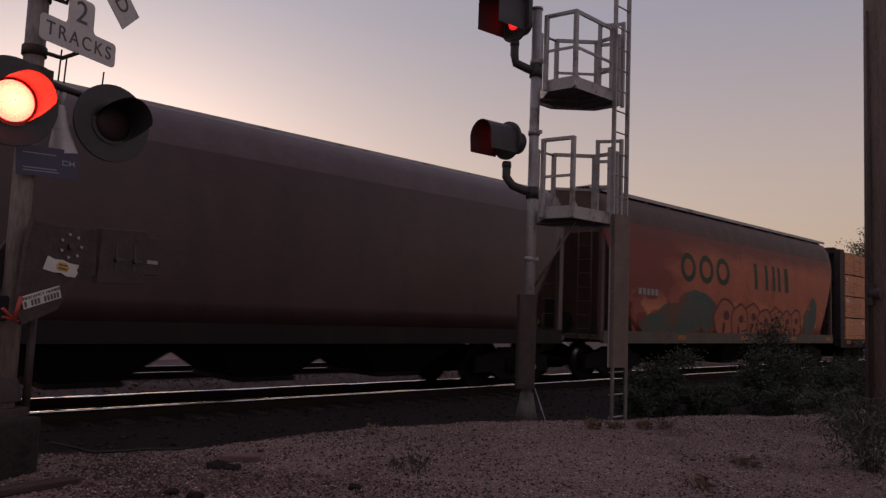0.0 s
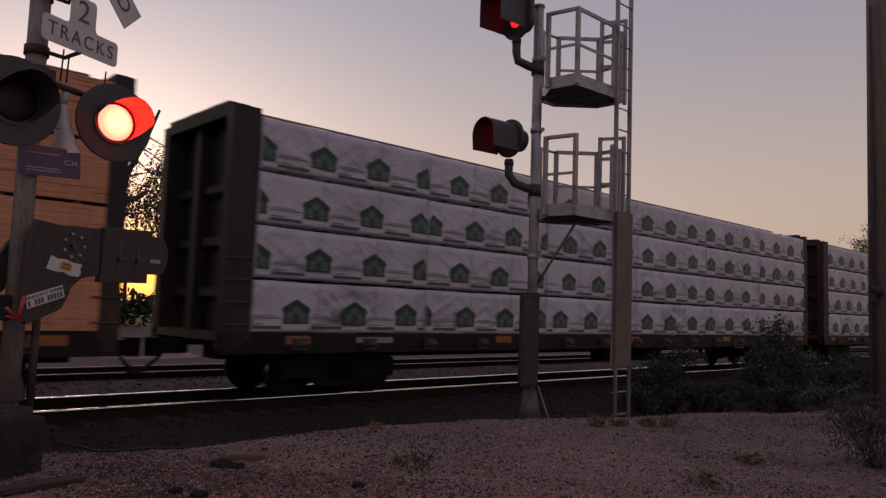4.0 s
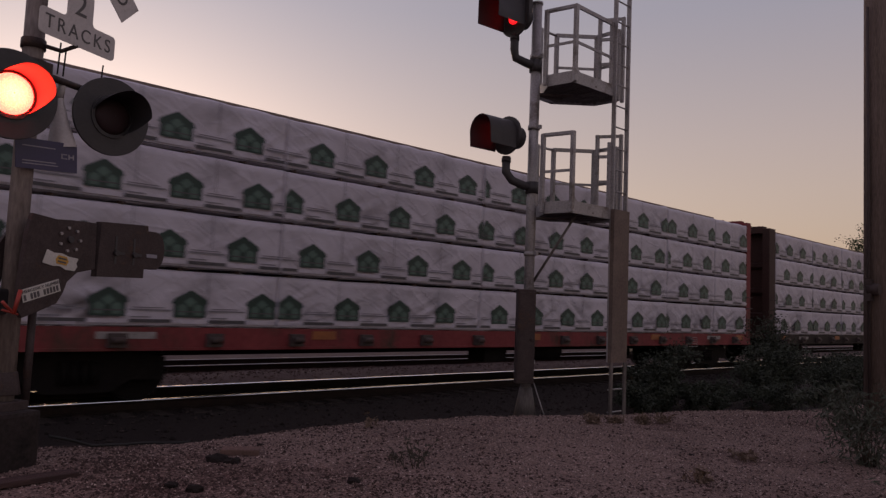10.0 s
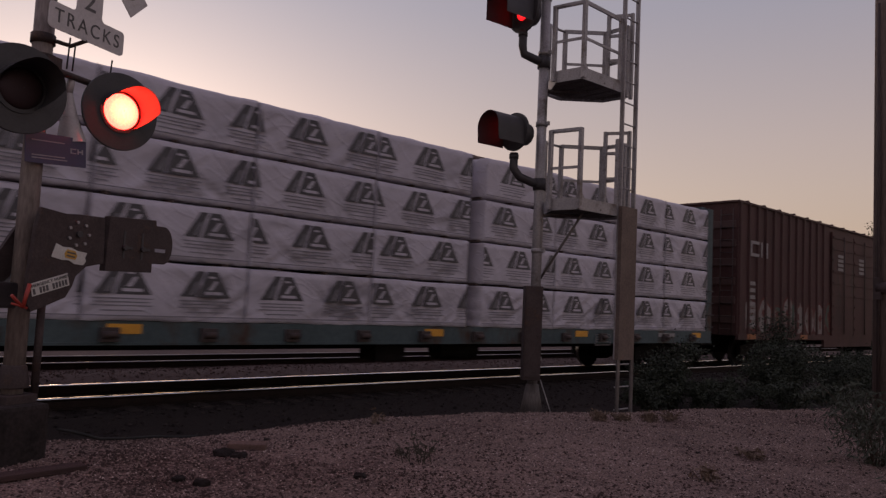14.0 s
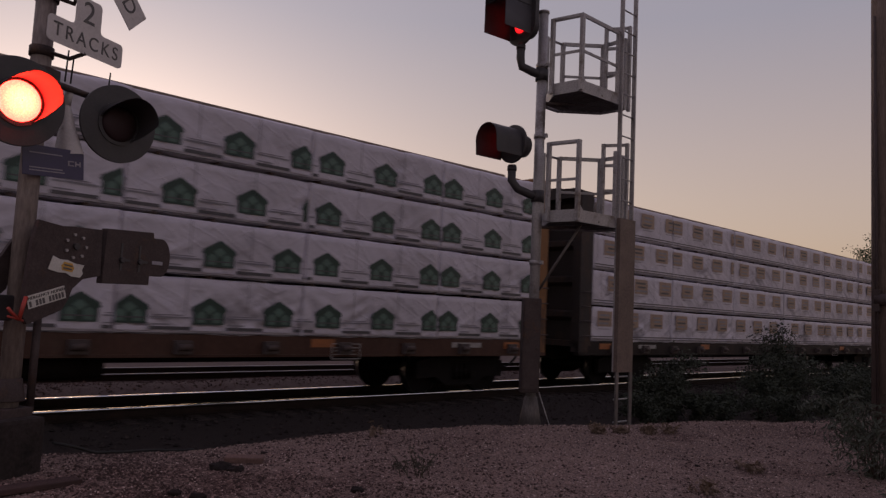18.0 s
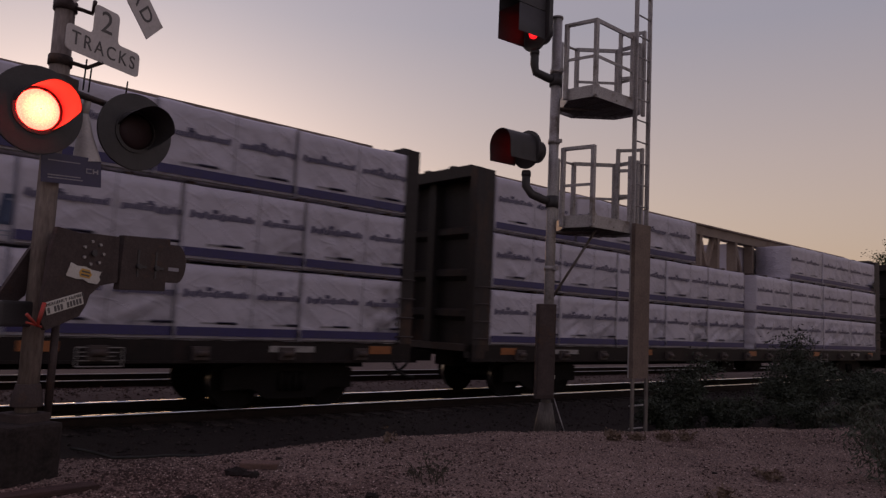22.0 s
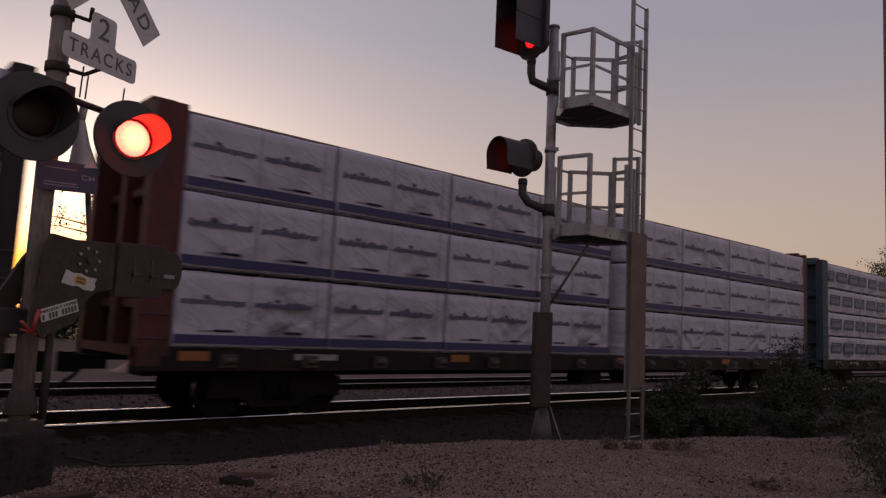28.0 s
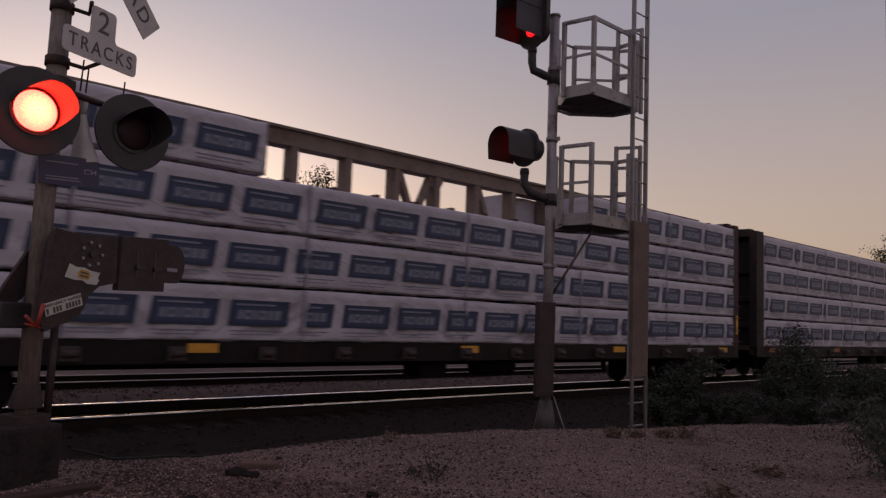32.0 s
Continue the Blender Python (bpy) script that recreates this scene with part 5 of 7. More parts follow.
def tree(x, y, h, seed, dense=1.0):
    rng = random.Random(seed)
    t = thing("tree", pose(x, y, -0.15, 0, 0, rng.uniform(0, 360)), "open-crowned leafy tree dark against the sunset", "tree", "trees behind the tracks")
    wood, green = bmesh.new(), bmesh.new()
    spots = []

    def limb(p, d, ln, r, level):
        k = 3
        for i in range(k):
            q = p + d * (ln / k)
            tube(wood, p, q, r, r * 0.84, n=6, caps=False)
            p, r = q, r * 0.84
            d = (d + Vector((rng.gauss(0, 0.16), rng.gauss(0, 0.16), 0.05))).normalized()
            if level < 4 and (level or i):
                for _ in range(2 if level < 2 else 1):
                    side = Vector((rng.gauss(0, 1), rng.gauss(0, 1), rng.uniform(0.0, 0.9))).normalized()
                    limb(p, (d * 0.55 + side * 0.75).normalized(), ln * rng.uniform(0.5, 0.72), r * 0.6, level + 1)
        if level >= 3:
            for _ in range(int(11 * dense)):
                spots.append(p + Vector((rng.gauss(0, 1), rng.gauss(0, 1), rng.gauss(0, 1))) * h * 0.022)

    limb(Vector((0, 0, 0)), Vector((0, 0, 1)), h * 0.52, h * 0.016, 0)
    leaves(green, spots, h * 0.019, rng, 0.6)
    part("trunk", wood, BARK, t)
    part("crown", green, LEAF_FAR, t)
    return t


for i, (x, y, h, d) in enumerate(((21.6, 50, 11.6, 2.2), (24.6, 51, 10.8, 1.8), (18.6, 52, 10, 1.2), (37.6, 58, 13.4, 2.0), (14.8, 55, 3.2, 1.2), (46, 60, 8, 1), (4, 56, 4, 1), (29.5, 53, 6.5, 1.1), (33, 66, 9, 1.2), (118, 36, 13.5, 1.4), (126, 36.5, 14.5, 1.4), (136, 36, 15, 1.4), (110, 32.5, 10, 1.4), (23.4, 46, 5.6, 2.4), (26.2, 47, 5.2, 2.4))):
    tree(x, y, h, 40 + i, d)


def far_hedge():
    """A low ragged row of bushes that closes the view under the trees."""
    rng = random.Random(91)
    bm = bmesh.new()
    spots = []
    for i in range(9000):
        x = rng.uniform(-6, 62)
        top = 2.3 + 0.9 * noise.noise(Vector((x * 0.35, 0, 0))) + 0.5 * noise.noise(Vector((x * 1.7, 3, 0)))
        spots.append((x, 49 + rng.uniform(-0.8, 0.8), rng.uniform(0.0, 1.0) ** 0.7 * top - 0.2))
    leaves(bm, spots, 0.5, rng, 0.6)
    return tagged(part("hedge", bm, LEAF_FAR), "low dark row of bushes beyond the tracks", "hedge", kind="stuff")


far_hedge()


def forked_tree(trunks, y):
    """A tree of a few stout bare stems, each a line of (x, z), with twigs and thin leaf at the top."""
    rng = random.Random(int(trunks[0][0][0] * 10))
    x0 = trunks[0][0][0]
    t = thing("tree", pose(x0, y, -0.15), "stout bare-stemmed tree dark against the sunset", "tree", "trees behind the tracks")
    wood, green, spots = bmesh.new(), bmesh.new(), []
    for line in trunks:
        pts = [Vector((x - x0, 0.0, z + 0.15)) for x, z in line]
        for i, (p, q) in enumerate(zip(pts, pts[1:])):
            r = 0.24 * (1 - 0.75 * i / len(pts))
            tube(wood, p, q, r, 0.24 * (1 - 0.75 * (i + 1) / len(pts)), n=8)
            for _ in range(4 if 0 < i < len(pts) - 2 else 0):
                a = p.lerp(q, rng.random())
                d = Vector((rng.choice((-1, 1)) * rng.uniform(0.5, 1), rng.uniform(-0.5, 0.5), rng.uniform(-0.3, 0.3))).normalized()
                e = a + d * rng.uniform(1.0, 2.2)
                tube(wood, a, e, 0.06, 0.03, n=5)
                for _ in range(3):
                    f = e + Vector((rng.gauss(0, 1) + d.x, rng.gauss(0, 1), rng.gauss(0.0, 0.35))).normalized() * rng.uniform(0.5, 1.3)
                    tube(wood, e, f, 0.03, 0.012, n=4)
                    spots += [f + Vector((rng.gauss(0, 0.25), rng.gauss(0, 0.25), rng.gauss(0, 0.25))) for _ in range(20)]
    leaves(green, spots, 0.16, rng, 0.6)
    part("trunk", wood, BARK, t)
    part("crown", green, LEAF_FAR, t)
    return t


forked_tree((((13.4, 0.0), (13.3, 5.6), (12.96, 7.8), (12.7, 9.8), (12.3, 12.4)), ((13.4, 4.8), (13.8, 7.7), (14.3, 10.0), (14.7, 12.0))), 46)
forked_tree((((15.6, 0.0), (15.7, 5.8), (15.85, 8.1), (16.2, 9.5), (16.9, 11.1), (17.45, 12.6), (17.8, 13.6)), ((15.9, 7.6), (16.7, 7.8), (17.4, 8.4))), 46)


# ---- the train ----
def print_mesh(style, ln, hh, phase, seed):
    """What is printed on the outer face of one pack, as thin shapes just proud of the wrap; x along the pack, z up from its foot."""
    rng = random.Random(seed)
    bm = bmesh.new()
    y = -0.004

    def bar(x0, x1, z0, z1, mi, lean=0.0):
        x0, x1 = max(0.01, x0), min(ln - 0.01, x1)
        if x1 - x0 > 0.008:
            sheet(bm, ((x0, y, z0), (x1, y, z0), (min(ln - 0.005, x1 + lean), y, z1), (min(ln - 0.005, x0 + lean), y, z1)), mi)

    def flat(pts, mi, dy=0.0):
        pts = [(min(ln - 0.01, max(0.01, a)), b) for a, b in pts]
        if max(p[0] for p in pts) - min(p[0] for p in pts) > 0.06:
            sheet(bm, [(a, y - dy, b) for a, b in pts], mi)

    first = (phase % 1.2) - 1.2
    if style == "house":
        mats = (GREEN_PRINT, GREY_PRINT, BLACK_PRINT, WRAP, PALE_GREEN)
        bar(0, ln, 0.0, 0.012, 2)
        x = first
        while x < ln + 0.4:
            c = x
            flat([(c + q * k, z) for q, z, k in ((-0.25, 0.14, 1), (0.25, 0.14, 1), (0.25, 0.33, 1), (0.285, 0.35, 1), (0.26, 0.41, 1), (0.0, 0.555, 1), (-0.26, 0.41, 1), (-0.285, 0.35, 1), (-0.25, 0.33, 1))], 0)
            # pale figure under a dark roof line
            flat(((c - 0.19, 0.17), (c - 0.06, 0.17), (c - 0.05, 0.30), (c - 0.12, 0.35), (c - 0.19, 0.30)), 4, 0.002)
            flat(((c + 0.06, 0.17), (c + 0.19, 0.17), (c + 0.19, 0.30), (c + 0.12, 0.35), (c + 0.05, 0.30)), 4, 0.002)
            flat(((c - 0.10, 0.37), (c, 0.29), (c + 0.10, 0.37), (c, 0.45)), 4, 0.002)
            flat(((c - 0.20, 0.215), (c + 0.20, 0.215), (c + 0.20, 0.235), (c - 0.20, 0.235)), 2, 0.0035)
            bar(c - 0.26, c + 0.26, 0.045, 0.105, 3)
            bar(c + 0.30, c + 0.92, 0.055, 0.105, 2)
            bar(c + 0.32, c + 0.60, 0.125, 0.145, 1)
            bar(c + 0.30, c + 0.90, 0.225, 0.25, 1)
            bar(c + 0.34, c + 0.80, 0.265, 0.28, 1)
            x += 1.2
        for k in range(1, max(2, round(ln / 1.2))):
            q = k / max(2, round(ln / 1.2))
            bar(ln * q, ln * q + 0.014, 0.30, hh, 1)
    elif style == "peak":
        mats = (BLACK_PRINT, GREY_PRINT, WRAP, STRAP)
        x = first
        while x < ln + 0.4:
            c = x
            flat(((c - 0.40, 0.37), (c - 0.16, 0.76), (c - 0.04, 0.76), (c - 0.10, 0.60), (c - 0.16, 0.37)), 0)
            flat(((c - 0.12, 0.37), (c + 0.0, 0.76), (c + 0.17, 0.76), (c + 0.40, 0.37)), 0)
            flat(((c - 0.26, 0.40), (c - 0.17, 0.60), (c - 0.13, 0.60), (c - 0.20, 0.40)), 1, 0.002)
            flat(((c + 0.03, 0.48), (c + 0.13, 0.62), (c + 0.19, 0.62), (c + 0.10, 0.48)), 2, 0.002)
            flat(((c - 0.02, 0.41), (c + 0.27, 0.41), (c + 0.25, 0.455), (c - 0.02, 0.455)), 2, 0.002)
            flat(((c + 0.02, 0.66), (c + 0.14, 0.66), (c + 0.12, 0.69), (c + 0.03, 0.69)), 2, 0.002)
            for z, w in ((0.30, 0.42), (0.25, 0.38), (0.20, 0.42), (0.13, 0.3)):
                bar(c - w, c + w, z, z + 0.018, 1)
            x += 1.22
        bar(0, ln, 0.06, 0.075, 1)
        bar(ln - 0.03, ln - 0.01, 0, hh, 1)
    elif style == "label":
        mats = (TAN_PRINT, BLACK_PRINT, GREY_PRINT, STRAP)
        bar(0, ln, 0.04, 0.062, 1)
        bar(0, ln, 0.10, 0.125, 1)
        x = first - 0.31
        while x < ln:
            bar(x, x + 0.62, 0.36, 0.735, 0)
            for z in (0.41, 0.51, 0.61):
                x0, x1 = max(0.02, x + rng.uniform(0.05, 0.2)), min(ln - 0.02, x + rng.uniform(0.42, 0.58))
                if x1 > x0 + 0.05:
                    sheet(bm, ((x0, y - 0.003, z), (x1, y - 0.003, z), (x1 + 0.02, y - 0.003, z + 0.05), (x0, y - 0.003, z + 0.05)), 1 if rng.random() < 0.35 else 2)
            bar(x + 0.04, x + 0.54, 0.29, 0.305, 2)
            bar(x + 0.92, x + 0.93, 0.15, hh, 2)
            x += 1.2
    elif style == "stripe":
        mats = (NAVY_PRINT, GREY_PRINT, WORD_PRINT, STRAP)
        bar(0, ln, 0.055, 0.19, 0)
        bar(0, ln, 0.0, 0.02, 3)
        x = rng.uniform(0.04, 0.12)
        while x < ln - 0.3:
            # a slanted word: a heavy middle line with uneven letters above and below it
            w, n = 1.06, 15
            for i in range(n):
                up, down = rng.choice((0.0, 0.0, 0.0, 0.0, 0.03)), rng.choice((0.0, 0.0, 0.0, 0.02))
                q = x + w * i / n
                bar(q, q + w * 0.84 / n, 0.645 - down, 0.718 + up, 2, 0.02)
            bar(x + 0.36, x + 0.46, 0.73, 0.79, 2)
            bar(x + 0.30, x + 0.92, 0.235, 0.262, 1)
            bar(x + 0.55, x + 0.88, 0.235, 0.275, 2)
            bar(x + w + 0.07, x + w + 0.085, 0.2, hh, 1)
            x += 1.21
        bar(ln - 0.05, ln - 0.01, 0, hh, 1)
    else:
        mats = (TEAL_PRINT, INNER_PRINT, WRAP_DULL, STRAP, PANEL_PRINT)
        x = first - 0.52
        while x < ln:
            if x + 0.15 < ln:
                bar(x, x + 1.02, 0.23, 0.63, 0, 0.05)
                # a dull panel with a pale line along its top and a row of blunt pale shapes
                flat(((x + 0.07, 0.275), (x + 0.95, 0.275), (x + 0.98, 0.52), (x + 0.10, 0.52)), 4, 0.002)
                flat(((x + 0.12, 0.545), (x + 0.80, 0.545), (x + 0.805, 0.575), (x + 0.12, 0.575)), 1, 0.003)
                q = x + 0.15
                for w, hole in ((0.07, 0), (0.14, 1), (0.05, 0), (0.14, 1), (0.08, 0), (0.11, 1)):
                    flat(((q, 0.33), (q + w, 0.33), (q + w + 0.02, 0.475), (q + 0.02, 0.475)), 1, 0.003)
                    if hole:
                        flat(((q + 0.045, 0.375), (q + w - 0.035, 0.375), (q + w - 0.03, 0.435), (q + 0.05, 0.435)), 4, 0.004)
                    q += w + 0.03
            bar(x + 0.02, x + 0.95, 0.14, 0.16, 1)
            bar(x + 0.05, x + 0.8, 0.085, 0.10, 1)
            x += 1.22
        bar(0, ln, 0.0, 0.012, 3)
        bar(ln - 0.03, ln - 0.01, 0, hh, 1)
    me = bpy.data.meshes.new("print")
    bmesh.ops.recalc_face_normals(bm, faces=bm.faces)
    for f in bm.faces:
        f.normal_update()
        if f.normal.y > 0:
            f.normal_flip()
    bm.to_mesh(me)
    bm.free()
    for x in mats:
        me.materials.append(x)
    return me


def pack_mesh(ln, hh, deep, material, seed, ragged=False, folds=False, low=False):
    """A strapped pack of lumber in its wrap: soft edges, faces that sag and bulge a little."""
    bm = bmesh.new()
    boards = material.name.startswith("sawn")
    folds = folds and not boards
    nx, nz = (max(12, int(ln / 0.06)), 14) if folds else (max(6, int(ln / 0.25)), 4)
    bmesh.ops.create_grid(bm, x_segments=nx, y_segments=nz, size=0.5)
    for v in bm.verts:
        u, w = v.co.x + 0.5, v.co.y + 0.5
        if not boards and 1 - 1.5 / nz < w < 1 - 0.5 / nz:
            w = 1 - 0.03 / hh
        edge = min(w, 1 - w) if boards else min(w, 1 - w, u * ln / hh, (1 - u) * ln / hh)
        dent = (0.04 if w > 0.99 and not boards else 0.012) if edge < 0.02 else 0.0
        top = (0.05 * abs(noise.noise(Vector((u * ln * 1.3, seed * 3.7, 0)))) if ragged else 0.015 * noise.noise(Vector((u * ln * 1.3, seed * 3.7, 0)))) * (w > 0.98)
        top -= (0.035 * abs(noise.noise(Vector((u * ln * 1.9, seed * 5.1, 2.0)))) * (w < 0.02)) if material.name.endswith('wrap') else 0.0
        if folds:
            # creases pulled aslant from the straps, deepest towards the foot of the pack
            a, b = u * ln, w * hh
            for turn, wide, shift in ((0.62, 9.0, 0.0), (-0.5, 6.0, 9.0)):
                along, across = a * math.cos(turn) - b * math.sin(turn), a * math.sin(turn) + b * math.cos(turn)
                q = noise.noise(Vector((along * 0.9, across * wide, seed * 7.3 + shift)))
                where = max(0.0, noise.noise(Vector((a * 0.8, seed * 3.1 + shift, 4.0))) + 0.25)
                dent += (0.20 + 0.22 * low) * where * (1.0 - 0.75 * w) * max(0.0, 0.5 - abs(q)) ** 1.5 * (0.03 < w < 0.97)
        v.co = Vector((u * ln, dent, w * hh + top))
    for f in bm.faces:
        f.smooth = folds
    front = [e for e in bm.edges if e.is_boundary]
    ret = bmesh.ops.extrude_edge_only(bm, edges=front)
    for v in ret["geom"]:
        if isinstance(v, bmesh.types.BMVert):
            v.co.y = deep
    back = [e for e in bm.edges if e.is_boundary]
    bmesh.ops.contextual_create(bm, geom=back)
    bmesh.ops.recalc_face_normals(bm, faces=bm.faces)
    me = bpy.data.meshes.new("lumber_pack")
    bm.to_mesh(me)
    bm.free()
    me.materials.append(material)
    return me


SHARED = {}


def shared(key, make):
    if key not in SHARED:
        SHARED[key] = make()
    return SHARED[key]


def mesh_of(build, *mats):
    """A mesh from a function that fills a bmesh."""
    bm = bmesh.new()
    build(bm)
    bmesh.ops.recalc_face_normals(bm, faces=bm.faces)
    me = bpy.data.meshes.new("piece")
    bm.to_mesh(me)
    bm.free()
    for x in mats:
        me.materials.append(x)
    return me


def put(name, me, parent, m=None, label=""):
    o = new(name, me)
    o.parent = parent
    if m is not None:
        o.matrix_basis = m
    return tagged(o, label)


def wheel_shape(bm):
    for r0, r1, y0, y1, mi in ((0.452, 0.446, 0.049, -0.053, 0), (0.49, 0.475, 0.075, 0.05, 0), (0.40, 0.40, -0.05, 0.0, 0)):
        tube(bm, (0, y0, 0), (0, y1, 0), r0, r1, n=28, mi=mi)
    tube(bm, (0, 0.05, 0), (0, -0.05, 0), 0.457, 0.45, n=28, mi=1, caps=False)
    tube(bm, (0, -0.16, 0), (0, 0.2, 0), 0.10, n=14, mi=0)
    tube(bm, (0, -0.17, 0), (0, -0.22, 0), 0.12, 0.10, n=10, mi=0)


def frame_shape(bm):
    pts = ((-1.22, 0.32), (-1.22, 0.66), (-0.74, 0.74), (-0.38, 0.86), (0.38, 0.86), (0.74, 0.74), (1.22, 0.66), (1.22, 0.32), (0.72, 0.34), (0.44, 0.17), (-0.44, 0.17), (-0.72, 0.34))
    prism(bm, pts, 1, -0.06, 0.06)
    for x in (-0.2, -0.07, 0.07, 0.2):
        tube(bm, (x, -0.08, 0.3), (x, -0.08, 0.62), 0.055, n=10)


def truck(car, x):
    tr = new("truck")
    tr.parent = car
    tr.matrix_basis = pose(x, 0, 0)
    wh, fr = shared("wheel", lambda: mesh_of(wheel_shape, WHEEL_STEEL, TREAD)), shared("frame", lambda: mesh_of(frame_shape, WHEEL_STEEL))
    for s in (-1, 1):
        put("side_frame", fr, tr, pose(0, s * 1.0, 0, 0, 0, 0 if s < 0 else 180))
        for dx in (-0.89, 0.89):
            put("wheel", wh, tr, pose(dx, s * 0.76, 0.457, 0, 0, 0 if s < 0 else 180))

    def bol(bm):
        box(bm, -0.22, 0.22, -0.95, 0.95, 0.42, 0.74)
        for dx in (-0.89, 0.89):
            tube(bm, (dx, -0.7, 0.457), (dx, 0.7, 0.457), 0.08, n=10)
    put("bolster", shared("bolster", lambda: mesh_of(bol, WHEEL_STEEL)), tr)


def coupler(car, x, s):
    def shape(bm):
        box(bm, -0.1, 0.35, -0.09, 0.09, 0.72, 0.94)
        prism(bm, ((0.35, -0.14), (0.52, -0.16), (0.60, -0.02), (0.52, 0.05), (0.58, 0.14), (0.35, 0.14)), 2, 0.68, 0.98)
    put("coupler", shared("coupler", lambda: mesh_of(shape, WHEEL_STEEL)), car, pose(x, 0, 0, 0, 0, 0 if s > 0 else 180))

    def hose(bm):
        pipe(bm, ((0.1, -0.35, 0.78), (0.25, -0.36, 0.58), (0.45, -0.36, 0.44), (0.72, -0.34, 0.40)), 0.032, n=7)
    put("air_hose", shared("hose", lambda: mesh_of(hose, RUBBER)), car, pose(x, 0, 0, 0, 0, 0 if s > 0 else 180))


HALF = 11.1           # half the length of a load


BULKHEAD_PIECES = (     # a ribbed end wall, 0.5 m deep, seen from outside at -x
    ("corner_post", (0.0, 0.36, -1.38, -1.14, 0.85, 4.76)), ("corner_post", (0.0, 0.36, 1.14, 1.38, 0.85, 4.76)), ("header", (0.0, 0.36, -1.14, 1.14, 4.60, 4.84)),
    ("inner_post", (0.16, 0.36, 0.12, 0.34, 1.0, 4.6)),
    ("lug", (0.10, 0.30, -0.5, -0.34, 4.84, 4.91)), ("lug", (0.10, 0.30, 0.34, 0.5, 4.84, 4.91)))


def bulkhead_shape(bm, deep):
    box(bm, 0.36 * deep, 0.48 * deep, -1.38, 1.38, 1.0, 4.76)


def rib_shape(bm, deep):
    prism(bm, ((0.36 * deep, -0.16), (0.24 * deep, -0.06), (0.24 * deep, 0.06), (0.36 * deep, 0.11)), 1, -1.14, 1.14)


def grab_shape(bm):
    pipe(bm, ((0.02, -1.40, -0.02), (0.02, -1.45, 0.0), (0.40, -1.45, 0.0), (0.40, -1.40, -0.02)), 0.012, n=6)


def beam_post_shape(bm):
    box(bm, -0.07, 0.07, -0.16, 0.16, 1.1, 4.67)


def gusset_shape(bm):
    """The plate in which a post and a brace meet the chord."""
    prism(bm, ((-0.26, 4.67), (-0.08, 4.36), (0.08, 4.36), (0.26, 4.67)), 1, -0.10, -0.085)


def diagonal_shape(bm):
    prism(bm, ((-0.66, 3.30), (-0.54, 3.30), (0.06, 4.67), (-0.07, 4.67)), 1, -0.08, 0.08)


def panel_shape(bm):
    for z in (-0.135, 0.125):
        box(bm, -0.31, 0.31, -0.003, 0.003, z, z + 0.014)
    for x in (-0.31, 0.296):
        box(bm, x, x + 0.014, -0.003, 0.003, -0.121, 0.125)
    for z, x in ((0.06, 0.25), (0.005, 0.19), (-0.055, 0.23)):
        box(bm, -0.27, x, -0.002, 0.002, z, z + 0.012)


